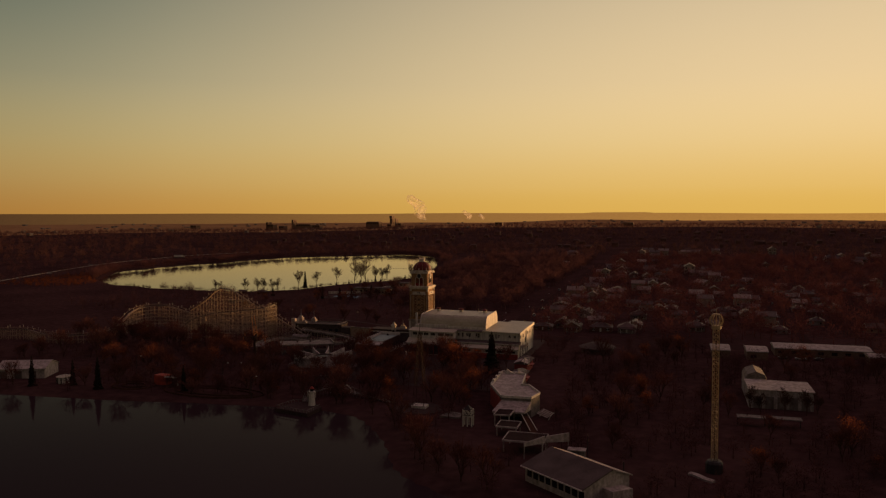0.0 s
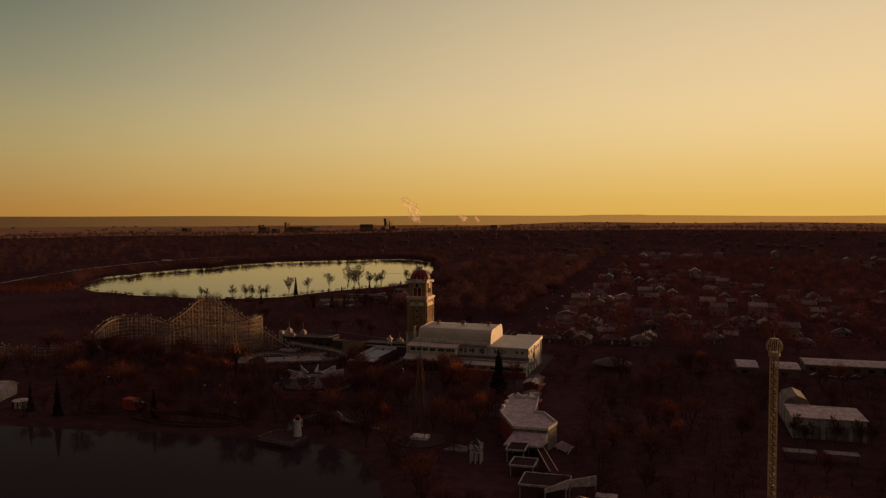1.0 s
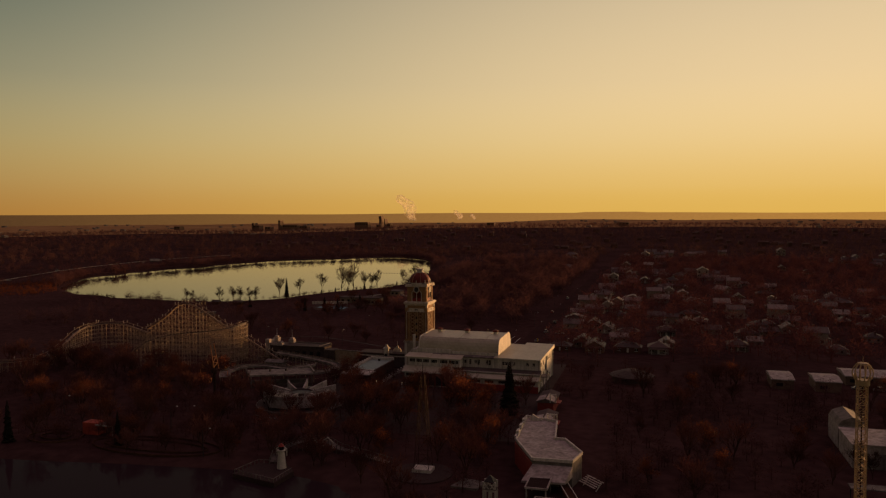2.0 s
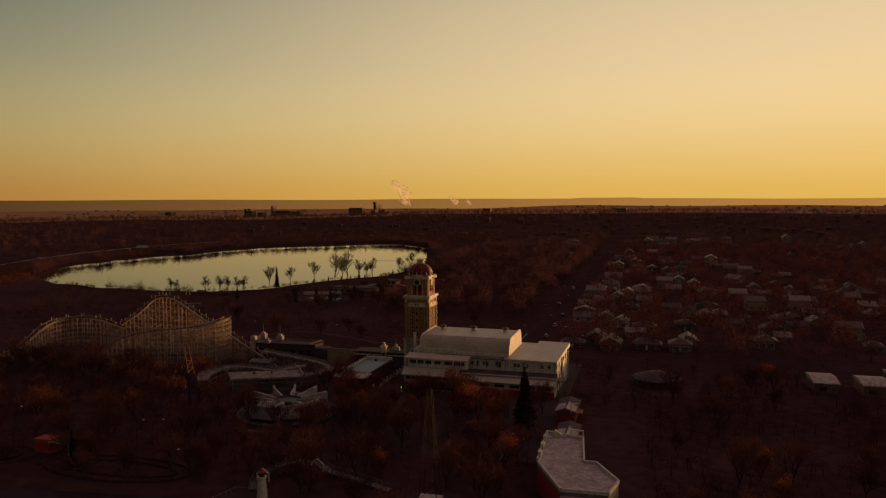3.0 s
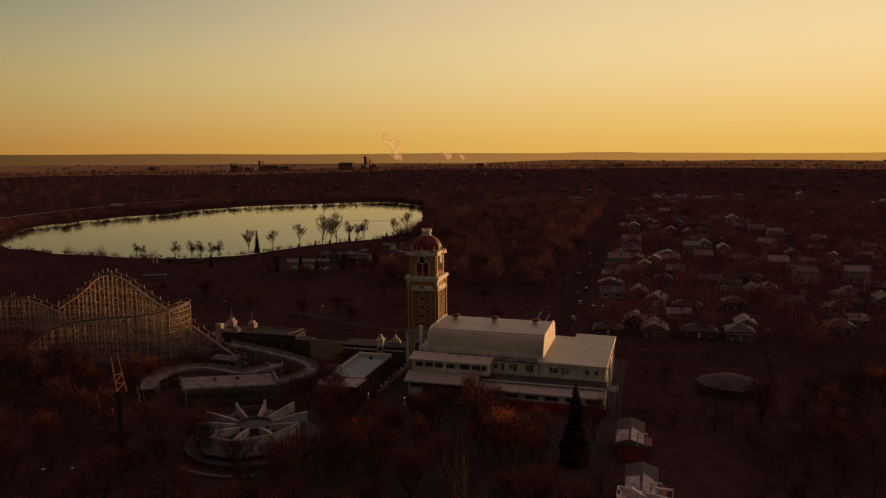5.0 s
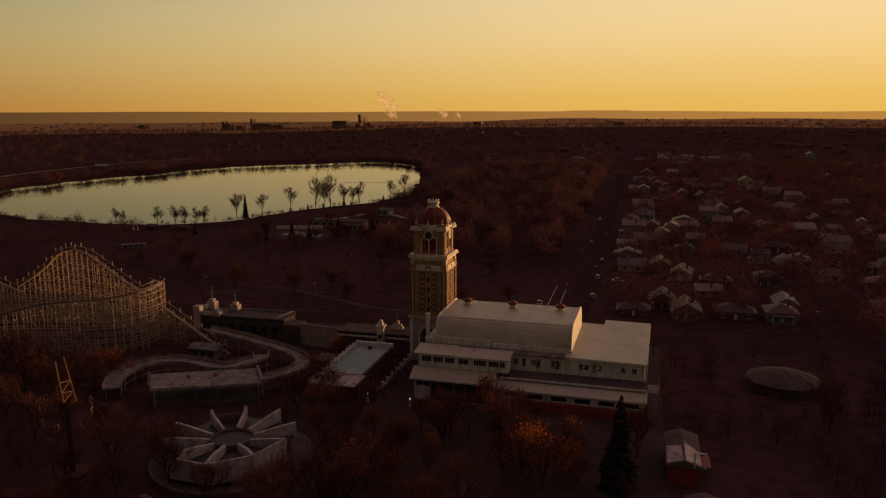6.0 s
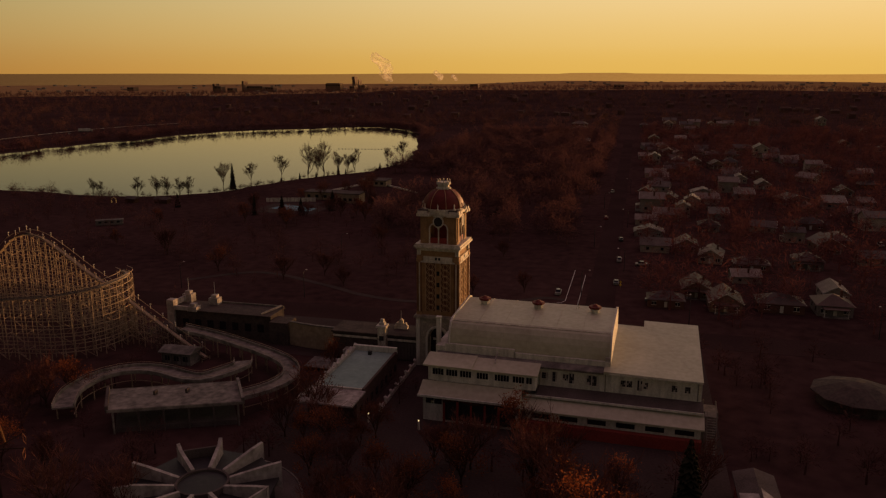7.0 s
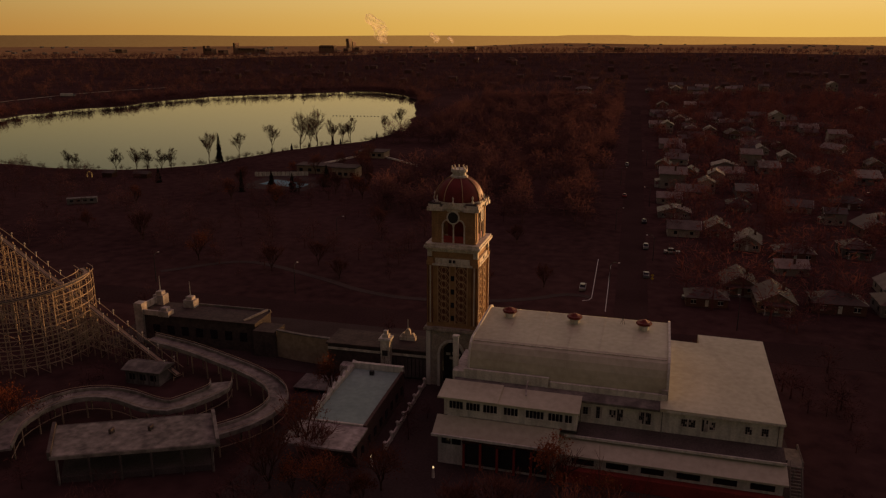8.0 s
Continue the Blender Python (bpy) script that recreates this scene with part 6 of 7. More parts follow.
# ---- gate tower, lattice mast, drop tower ----
A = thing("gate_tower", (-55.8, 249, 0), "white timber gate tower with an open lattice head", "tower")
A.scale = (0.78, 0.78, 0.76)
for sx in (-1, 1):
    for sy in (-1, 1):
        part("leg", box(-55.8 + sx * 1.9 - 0.25, -55.8 + sx * 1.9 + 0.25, 249 + sy * 1.4 - 0.25, 249 + sy * 1.4 + 0.25, -0.2, 7.4), WHITE, A)
for sy in (-1, 1):
    part("middle_leg", box(-56.05, -55.55, 249 + sy * 1.4 - 0.2, 249 + sy * 1.4 + 0.2, 0, 4.6), WHITE, A)
    part("cross_panel", box(-57.9, -53.7, 249 + sy * 1.5 - 0.1, 249 + sy * 1.5 + 0.1, 4.2, 4.9), WHITE, A)
    for k in (-1, 1):
        part("lattice_panel", Geo().beam((-55.8 + k * 0.2, 249 + sy * 1.5, 5.0), (-55.8 + k * 1.7, 249 + sy * 1.5, 7.0), 0.3).beam((-55.8 + k * 1.7, 249 + sy * 1.5, 5.0), (-55.8 + k * 0.2, 249 + sy * 1.5, 7.0), 0.3), WHITE, A)
part("floor", box(-58.1, -53.5, 247.3, 250.7, 4.9, 5.1), ROOF_GREY, A)
part("cap", Geo().turned(-55.8, 249, [(2.4, 7.4), (0.3, 9.2)], 4, math.pi / 4), DARK, A)


def lattice_mast(T, cx, cy, z0, z1, w0, w1, step, bar, m, legs=4):
    corners = [(math.cos(2 * math.pi * (i + 0.5) / legs), math.sin(2 * math.pi * (i + 0.5) / legs)) for i in range(legs)]

    def at(i, z):
        w = (w0 + (w1 - w0) * (z - z0) / (z1 - z0)) * 0.7071
        return (cx + corners[i % legs][0] * w, cy + corners[i % legs][1] * w, z)

    for i in range(legs):
        part("leg", Geo().beam(at(i, z0), at(i, z1), bar * 1.5), m, T)
    n = max(2, round((z1 - z0) / step))
    for i in range(legs):
        zig = [at(i + k % 2, z0 + (z1 - z0) * k / n) for k in range(n + 1)]
        zag = [at(i + 1 - k % 2, z0 + (z1 - z0) * k / n) for k in range(n + 1)]
        part("brace", Geo().sweep(zig, bar), m, T)
        part("brace", Geo().sweep(zag, bar), m, T)
    for k in range(1, n + 1):
        z = z0 + (z1 - z0) * k / n
        part("ring", Geo().sweep([at(i, z) for i in range(legs + 1)], bar), m, T)


STEEL = mat("pale_yellow_steel", (0.34, 0.25, 0.12), (0.48, 0.36, 0.19), 0.6, 3, 0.5, spec=0.4)
RUSTY_STEEL = mat("dull_dark_steel", (0.028, 0.015, 0.012), (0.052, 0.028, 0.023), 0.85, 4, 0.6, spec=0.05)
ORANGE = mat("orange_ride_paint", (0.42, 0.16, 0.05), (0.60, 0.25, 0.08), 0.55, 3, 0.5)
M = thing("lattice_mast", (-78.5, 266.4, 0), "dark tapering lattice mast on a white plinth", "mast")
part("plinth", box(-81.2, -75.8, 264.4, 268.4, -0.2, 1.3), WHITE, M)
lattice_mast(M, -78.5, 266.4, 1.3, 27, 4.2, 1.0, 4.2, 0.08, RUSTY_STEEL)
part("tip", Geo().turned(-78.5, 266.4, [(0.12, 27), (0.05, 31)], 6), RUSTY_STEEL, M)
whole("pavement_mast", Geo().turned(-78.5, 265, [(8.5, -0.2), (8.5, 0.35), (8.2, 0.4)], 32), PATHWAY, "round grey terrace under the mast", "paving", "structure")
whole("pavement_pier", Geo().slab([(-68, 256.5), (-61, 256), (-60, 262), (-66, 263)], -0.2, 0.6), DECK, "low pale platform beside the terrace", "platform", "structure")
D = thing("drop_tower", (20.5, 223.5, 0), "tall yellow lattice drop tower with a round cage head", "tower")
lattice_mast(D, 20.5, 223.5, 0, 40.2, 1.6, 1.6, 1.5, 0.09, STEEL)
part("core", Geo().turned(20.5, 223.5, [(0.12, 0), (0.12, 40.2)], 8), RUSTY_STEEL, D)
part("base_block", Geo().turned(20.5, 223.5, [(2.3, -0.2), (2.3, 2.6), (1.9, 3.2), (1.1, 3.4)], 12), DARK, D, "dark low ride station round its foot")
part("collar", Geo().turned(20.5, 223.5, [(1.25, 39.4), (1.25, 40.4)], 16), STEEL, D)
for i in range(12):
    a = 2 * math.pi * i / 12
    pts = [(20.5 + (0.45 + 1.35 * math.sin(math.pi * (0.12 + 0.76 * t))) * math.cos(a), 223.5 + (0.45 + 1.35 * math.sin(math.pi * (0.12 + 0.76 * t))) * math.sin(a), 40.0 + 3.4 * t) for t in [k / 8 for k in range(9)]]
    part("cage_rib", Geo().sweep(pts, 0.16), STEEL, D)
part("cap_ring", Geo().turned(20.5, 223.5, [(0.95, 43.2), (0.95, 43.5), (0.2, 43.6)], 16), STEEL, D)
part("finial", Geo().turned(20.5, 223.5, [(0.08, 43.5), (0.04, 44.8)], 6), STEEL, D)

# spinning ride: a dark mast with a leaning double boom and radial arms
Z = thing("thrill_ride", (-172.6, 312, 0), "orange steel ride with a leaning double boom and radial arms", "ride")
part("mast", Geo().turned(-172.6, 312, [(0.55, -0.2), (0.45, 13.0), (1.0, 13.4), (1.0, 14.6), (0.4, 15.2)], 12), RUSTY_STEEL, Z, "dark round mast")
part("base_plate", Geo().turned(-172.6, 312, [(3.2, -0.2), (3.2, 0.6), (2.8, 0.7)], 24), BARK, Z)
a0, a1, b0, b1 = (-173.4, 313.2, 24.0), (-171.9, 313.9, 14.6), (-173.2, 310.7, 23.8), (-171.8, 310.4, 15.6)
part("boom", Geo().beam(a0, a1, 0.2), ORANGE, Z), part("boom", Geo().beam(b0, b1, 0.2), ORANGE, Z)
for t, u in ((0.52, 0.52), (0.52, 0.76), (0.76, 0.76), (0.76, 0.98)):
    part("strut", Geo().beam(Vector(a0).lerp(Vector(a1), t), Vector(b0).lerp(Vector(b1), u), 0.17), ORANGE, Z)
part("counter_strut", Geo().beam((-171.9, 312.1, 16.2), (-172.6, 312, 13.8), 0.4), RUSTY_STEEL, Z)
for k, (turn, lift) in enumerate(((150, 17.4), (185, 16.6), (215, 15.2), (250, 13.4), (290, 12.6), (20, 14.2), (70, 15.0))):
    c, s = math.cos(radians(turn)), math.sin(radians(turn))
    hub, tip = Vector((-172.6 + c, 312 + s, 14.2)), Vector((-172.6 + 4.8 * c, 312 + 4.8 * s, lift))
    arm = part("arm", Geo().beam(hub, tip, 0.16), RUSTY_STEEL, Z, "dark steel arm")
    part("seat_frame", Geo().sweep([tip, tip + Vector((s * 0.9, -c * 0.9, -0.5)), tip + Vector((s * 0.7, -c * 0.7, -1.7)), tip + Vector((0, 0, -1.3)), tip], 0.1), ORANGE, arm)

# ---- lake shore: pier, small lighthouse, footbridge, kiosks ----
whole("pavement_dock", Geo().slab([(-128.5, 250.8), (-113.8, 246.8), (-113.2, 257), (-118, 262), (-126, 261)], -1.4, 0.3), PATHWAY, "grey dock standing in the lake", "dock", "structure")
K = thing("toy_lighthouse", (-117.6, 258.4, 0.3), "small white lighthouse on the dock", "lighthouse")
part("shaft", Geo().turned(-117.6, 258.4, [(1.3, 0.3), (0.9, 5.0), (1.2, 5.2), (1.2, 5.5)], 14), WHITE, K)
part("lamp_room", Geo().turned(-117.6, 258.4, [(0.7, 5.5), (0.7, 6.5)], 10), GLASS, K)
part("cap", Geo().turned(-117.6, 258.4, [(0.95, 6.5), (0.1, 7.4)], 10), RED, K)
F = thing("dock_railing", (-121, 255, 0.3), "grey railing round the dock edge", "railing")
edge = [(-118, 261.6), (-126, 260.6), (-128.1, 251.2), (-114.2, 247.3), (-113.6, 256.6)]
for (ax, ay), (bx, by) in zip(edge, edge[1:]):
    part("top_rail", Geo().sweep([(ax, ay, 1.3), (bx, by, 1.3)], 0.12), DECK, F)
    n = max(2, round(math.hypot(bx - ax, by - ay) / 1.6))
    for k in range(n):
        x, y = ax + (bx - ax) * k / n, ay + (by - ay) * k / n
        part("post", box(x - 0.08, x + 0.08, y - 0.08, y + 0.08, 0.3, 1.35), DECK, F)
J = thing("footbridge", (-120, 272, 0), "zigzag timber footbridge by the water", "bridge")
run = spline([(-122, 262, 0.6), (-124, 270, 1.6), (-119, 277, 2.6), (-113, 279, 2.2), (-108, 276.5, 1.4), (-98, 273.5, 0.8), (-90, 270.5, 0.4)], 1.8)
part("deck", Geo().ribbon(offset(run, 1.1), offset(run, -1.1), [p[2] - 0.2 for p in run], [p[2] for p in run]), DECK, J)
for d in (1.1, -1.1):
    e = offset(run, d)
    part("hand_rail", Geo().sweep([(*q, p[2] + 1.1) for q, p in zip(e, run)], 0.1), DECK, J)
    for q, p in zip(e, run):
        part("baluster", box(q[0] - 0.09, q[0] + 0.09, q[1] - 0.09, q[1] + 0.09, -0.6, p[2] + 1.15), DECK, J)
for x, y, s in ((-121.5, 266, 1), (-116, 274.5, -1), (-111.5, 276, 1)):
    part("gable_frame", Geo().sweep([(x - 1.6, y, 1.2), (x - 1.6, y, 3.2), (x, y, 4.4), (x + 1.6, y, 3.2), (x + 1.6, y, 1.2)], 0.3), WHITE, J)
V = thing("boat_house", (-261.5, 272.5, 0), "long low white boathouse with a pitched roof", "building")
V.rotation_euler = (0, 0, radians(21))
local("wall", Geo().along_x([(-7, -0.2), (7, -0.2), (7, 4.2), (0, 6.4), (-7, 4.2)], -10, 10), FANWALL, V)
local("roof", Geo().along_x([(-7.6, 4.0), (0, 6.5), (0, 6.75), (-7.6, 4.25)], -10.5, 10.5), FANWALL, V)
local("roof", Geo().along_x([(7.6, 4.0), (0, 6.5), (0, 6.75), (7.6, 4.25)], -10.5, 10.5), FANWALL, V)
for k in range(3):
    local("door", box(-8.5 + k * 6, -5.5 + k * 6, -7.08, -6.95, 0, 3.2), ROOF_GREY, V)
O = thing("panel_kiosk", (-235, 265, 0), "small white panelled kiosk near the water", "kiosk")
part("core", Geo().turned(-235, 265, [(2.9, -0.2), (2.9, 2.5)], 10), WHITE, O)
part("roof", Geo().turned(-235, 265, [(3.3, 2.5), (3.3, 2.7), (0.4, 3.4)], 10), ROOF_WHITE, O)
for i in range(10):
    a = 2 * math.pi * i / 10
    x, y = -235 + 2.95 * math.cos(a), 265 + 2.95 * math.sin(a)
    part("mullion", box(x - 0.15, x + 0.15, y - 0.15, y + 0.15, 0, 2.5), DARK, O)
KIOSK_RED = mat("bright_red_paint", (0.34, 0.05, 0.03), (0.46, 0.08, 0.045), 0.6, 3, 0.5)
I = thing("red_kiosk", (-193.6, 274.5, 0), "bright red kiosk with a thin flat roof", "kiosk")
part("body", box(-196.6, -190.8, 272.6, 276.6, -0.2, 3.9), KIOSK_RED, I)
part("roof", box(-190.8, -184.5, 272, 278.2, 3.4, 3.65), ROOF_GREY, I)
part("roof_edge", box(-191, -184.5, 271.7, 272, 3.35, 3.75), WHITE, I)
for x in (-185,):
    part("post", box(x - 0.1, x + 0.1, 272.3, 272.5, -0.2, 3.4), WHITE, I)
for cx, cy, rx, ry in ((-203, 268, 9, 7), (-165, 267, 22, 8.5)):
    n = 48
    ring = [(cx + rx * math.cos(2 * math.pi * i / n), cy + ry * math.sin(2 * math.pi * i / n), 0.25) for i in range(n + 1)]
    whole("trim_kerb", Geo().sweep(ring, 0.3, 0.6), BARK, "dark kerb round a ride circuit", "kerb", "structure")
    inner = [(cx + (rx - 4) * math.cos(2 * math.pi * i / n), cy + (ry - 3.5) * math.sin(2 * math.pi * i / n), 0.25) for i in range(n + 1)]
    whole("trim_kerb", Geo().sweep(inner, 0.3, 0.6), BARK, "dark kerb round a ride circuit", "kerb", "structure")

# ---- buildings east of the park ----
for nm, x0, x1, y0, y1, h, lab in (("storage_shed", 27, 36, 398, 415, 4.2, "pale flat-roofed storage shed beside a lot"), ("workshop", 43, 53, 397, 413, 4.4, "pale flat-roofed workshop beside a lot"), ("long_shed", 57, 101, 413, 429, 4.0, "very long pale-roofed shed"), ("corner_shed", 96, 112, 398, 409, 4.0, "small pale-roofed shed on a corner")):
    B = thing(nm, ((x0 + x1) / 2, (y0 + y1) / 2, 0), lab, "shed")
    part("wall", box(x0 + 0.4, x1 - 0.4, y0 + 0.4, y1 - 0.4, -0.2, h - 0.5), HOUSE_PAINTS[3], B)
    part("roof", Geo().along_x([(y0, h - 0.5), (y1, h - 0.5), (y1, h + 0.1), ((y0 + y1) / 2, h + 0.9), (y0, h - 0.1)], x0, x1), FANWALL, B)
    for k in range(int((x1 - x0) / 6)):
        part("window", box(x0 + 2 + k * 6, x0 + 4.5 + k * 6, y0 + 0.3, y0 + 0.45, 1.2, 2.6), GLASS, B)
B = thing("white_works", (46, 309, 0), "white service building behind bare trees", "building")
part("wall", box(36, 57.5, 301, 318, -0.2, 6.6), FANWALL, B)
part("roof", box(35.6, 57.9, 300.6, 318.4, 6.6, 6.9), FANWALL, B)
part("domed_roof", Geo().along_y([(36, 6.9), (37, 8.4), (40, 9.6), (43, 8.4), (44, 6.9)], 320, 334), DECK, B)
part("domed_wall", box(36, 44, 320, 334, -0.2, 6.9), FANWALL, B)
for k in range(5):
    part("bay_door", box(37.5 + k * 4, 40.3 + k * 4, 300.9, 301.05, 0, 4.4), DECK, B)
for x0, x1, y in ((30, 39, 276), (41, 50, 276.5)):
    C = thing("low_canopy", ((x0 + x1) / 2, y, 0), "long low white canopy on posts", "canopy", "low canopies")
    part("roof", box(x0, x1, y - 2, y + 2, 2.8, 3.1), DECK, C)
    for x in (x0 + 0.3, x1 - 0.3):
        part("post", box(x - 0.12, x + 0.12, y - 0.12, y + 0.12, -0.2, 2.8), DARK, C)
N = thing("round_roof_building", (-27.5, 398, 0), "low round building with a faceted grey roof", "building")
part("wall", Geo().turned(-27.5, 398, [(8.0, -0.2), (8.0, 2.8)], 10), BROWN, N)
part("roof", Geo().turned(-27.5, 398, [(9.4, 2.6), (9.4, 2.9), (3.4, 4.9), (0.3, 5.3)], 10), BROWN, N)

# ---- bathing pool and sheds by the far lake ----
whole("pavement_pool", Geo().slab([(-274, 586), (-238, 586), (-236, 622), (-272, 622)], -0.2, 0.08), PATHWAY, "dark pool terrace by the lake", "paving", "structure")
U = thing("swimming_pool", (-256, 603, 0), "turquoise swimming pool with a pale rim", "pool")
part("basin", Geo().slab([(-267, 597), (-243, 592), (-242, 603), (-264, 611)], -0.1, 0.14), TURQ, U)
part("rim", Geo().sweep([(-267, 597, 0.15), (-243, 592, 0.15), (-242, 603, 0.15), (-264, 611, 0.15), (-267, 597, 0.15)], 0.4, 0.3), DECK, U)
for x0, x1, y0, y1, h, lab in ((-262, -240, 632, 642, 4.5, "low tan bath house by the lake"), (-240, -226, 624, 634, 5.5, "tan two-part bath house"), (-248, -232, 690, 702, 4, "low shore building with a grey roof")):
    B = thing("bath_house", ((x0 + x1) / 2, (y0 + y1) / 2, 0), lab, "building", "shore buildings")
    part("wall", box(x0, x1, y0, y1, -0.3, h - 0.4), TAN_WALL, B)
    part("roof", box(x0 - 0.6, x1 + 0.6, y0 - 0.6, y1 + 0.6, h - 0.4, h), ROOF_GREY, B)
    for k in range(4):
        part("window", box(x0 + 1.5 + k * (x1 - x0) / 4.4, x0 + 3.4 + k * (x1 - x0) / 4.4, y0 - 0.05, y0, 1.2, 2.8), GLASS, B)
W = thing("shore_fence", (-266, 622, 0), "pale board fence by the pool", "fence")
for k in range(14):
    x, y = -279 + k * 1.9, 617 + k * 0.6
    part("board", Geo().sweep([(x, y, 1.1), (x + 1.7, y + 0.54, 1.1)], 0.15, 2.4), STONE, W)
W = thing("shore_promenade", (-225, 690, 0), "pale low sea wall along the shore", "wall")
run = spline([(-262, 655, 0.4), (-245, 700, 0.4), (-228, 690, 0.4), (-205, 668, 0.4)], 5)
part("sea_wall", Geo().sweep([tuple(p) for p in run], 0.8, 1.0), STONE, W)
# Sunlight on the arch is put in as a faint warm emission.
ARCH_GLOW = mat("lit_arch", (0.5, 0.3, 0.12), (0.6, 0.38, 0.16), 0.6, glow=0.12, glow_colour=(1, 0.55, 0.15))
X = thing("garden_arch", (-361, 594, 0), "small garden arch by the shore, its sunlight put in as glow", "arch")
X.scale = (0.75, 0.75, 0.75)
pts = [(-361 - 1.9 * math.cos(math.pi * i / 10), 594, 2.0 + 1.9 * math.sin(math.pi * i / 10)) for i in range(11)]
part("arch", Geo().sweep([(-362.9, 594, -0.3)] + pts + [(-359.1, 594, -0.3)], 0.5), ARCH_GLOW, X, "arch with sunlight put in as a warm glow")
for x, y, w in ((-352, 598, 6), (-334, 600, 8)):
    B = thing("boat_shed", (x, y, 0), "dark little shed at the water's edge", "shed", "shore sheds")
    part("wall", box(x - w / 2, x + w / 2, y - 2, y + 2, -0.3, 2.4), BARK, B)
    part("roof", Geo().along_x([(y - 2.5, 2.2), (y + 2.5, 2.2), (y, 3.6)], x - w / 2 - 0.4, x + w / 2 + 0.4), ROOF_GREY, B)

# ---- roads round the far lake ----
run = spline([(-640, 560), (-667, 643), (-702, 740), (-735, 840), (-752, 930), (-756, 1020), (-748, 1110), (-715, 1210)], 12)
zs = [float(ground_z(p[0], p[1])) for p in run]
whole("road_lake", Geo().ribbon(offset(run, 5), offset(run, -5), [z - 0.4 for z in zs], [z + 0.15 for z in zs]), ASPHALT, "asphalt road curving round the lake", "road", "structure")
Q = thing("guard_rail", (-700, 800, 0), "pale guard rail along the lake road", "guard rail")
e = offset(run, -6.5)
part("rail", Geo().sweep([(*q, z + 0.9) for q, z in zip(e, zs)], 0.3, 0.6), FANWALL, Q)
run = spline([(-230, 456), (-209, 472), (-180, 462), (-162, 453), (-144, 450), (-119, 455), (-104, 464), (-97, 463)], 4)
whole("pavement_path", Geo().ribbon(offset(run, 1.2), offset(run, -1.2), [-0.2] * len(run), [0.06] * len(run)), PATHWAY, "narrow park path curving through grass", "path", "structure")


# ---- cars ----
CAR_PAINTS = [mat("car_paint_" + n, c, tuple(v * 1.25 for v in c), 0.35, 3, 0.5, bump=0, spec=0.5) for n, c in (("white", (0.20, 0.19, 0.18)), ("silver", (0.13, 0.13, 0.13)), ("dark", (0.03, 0.03, 0.035)), ("red", (0.2, 0.02, 0.02)))]
RUBBER = mat("tyre_rubber", (0.015, 0.015, 0.015), (0.03, 0.03, 0.03), 0.9, 5, 1)


def car_type(i, length, tall):
    C = thing("car", (0, 0, 0), ("white", "silver", "dark", "red")[i] + " parked car on asphalt", "car", "parked cars")
    h = length / 2
    part("body", Geo().along_x([(-0.9, 0.3), (0.9, 0.3), (0.9, 0.85), (0.82, 0.98), (-0.82, 0.98), (-0.9, 0.85)], -h, h), CAR_PAINTS[i], C)
    top = 0.98 + tall
    part("cabin", Geo().add([(-h * 0.62, -0.8, 0.97), (h * 0.5, -0.8, 0.97), (h * 0.5, 0.8, 0.97), (-h * 0.62, 0.8, 0.97), (-h * 0.45, -0.62, top), (h * 0.2, -0.62, top), (h * 0.2, 0.62, top), (-h * 0.45, 0.62, top)],
                            [(0, 3, 2, 1), (4, 5, 6, 7), (0, 1, 5, 4), (1, 2, 6, 5), (2, 3, 7, 6), (3, 0, 4, 7)]), GLASS, C)
    part("roof", box(-h * 0.44, h * 0.2, -0.6, 0.6, top, top + 0.05), CAR_PAINTS[i], C)
    for sx in (-1, 1):
        for sy in (-1, 1):
            g = Geo().turned(0, 0, [(0.33, 0), (0.33, 0.22)], 12)
            g.v = [(x + sx * h * 0.62, sy * 0.8 - 0.11 + z, y + 0.33) for x, y, z in g.v]
            part("wheel", g, RUBBER, C)
    return C


CARS = [car_type(0, 5.2, 0.75), car_type(1, 4.4, 0.5), car_type(2, 4.6, 0.5), car_type(3, 4.3, 0.5)]


def park(i, x, y, turn):
    m = pose(x, y, float(ground_z(x, y)) + 0.06, 0, 0, turn)
    if CARS[i].name not in used_first:
        used_first.add(CARS[i].name)
        CARS[i].matrix_basis = m
    else:
        copy_thing(CARS[i], m)


for i, x, y, turn in ((0, -73, 516, 0), (0, -81.6, 521, 90), (1, -81.8, 487, 90), (2, -81.8, 560, 90), (3, -90.2, 610, 90), (0, -90.2, 700, 90), (1, -70, 468, 0), (1, 24.5, 520, 90), (0, 24.5, 575, 90), (3, 19.5, 640, 90), (0, 76.5, 560, 90), (1, 81.5, 640, 90),
                        (0, -100, 470, 90), (1, 60, 405, 0), (0, 68, 404, 0), (2, 76, 405, 10), (1, -686, 730, 65), (0, -742, 860, 70), (0, -728, 1008, 140)):
    park(i, x, y, turn)


# pale huts and small leftovers about the park
B = thing("control_hut", (-186.4, 385.2, 0), "small pale panelled hut under the coaster slope", "hut")
part("wall", box(-190.6, -182.6, 382.6, 387.4, -0.2, 3.2), DECK, B)
part("roof", Geo().along_x([(382.0, 3.1), (388.0, 3.1), (388.0, 3.3), (385, 4.2), (382.0, 3.3)], -191.2, -182.0), DECK, B)
for k in range(6):
    part("panel_strip", box(-190.3 + k * 1.3, -190.1 + k * 1.3, 382.5, 382.62, 0, 3.0), ROOF_GREY, B)
for k in range(3):
    part("opening", box(-189.6 + k * 2.5, -188.3 + k * 2.5, 382.52, 382.64, 1.1, 2.4), GLASS, B)
B = thing("timber_stage", (-150, 391, 0), "low dim timber stage beside the gate building", "stage")
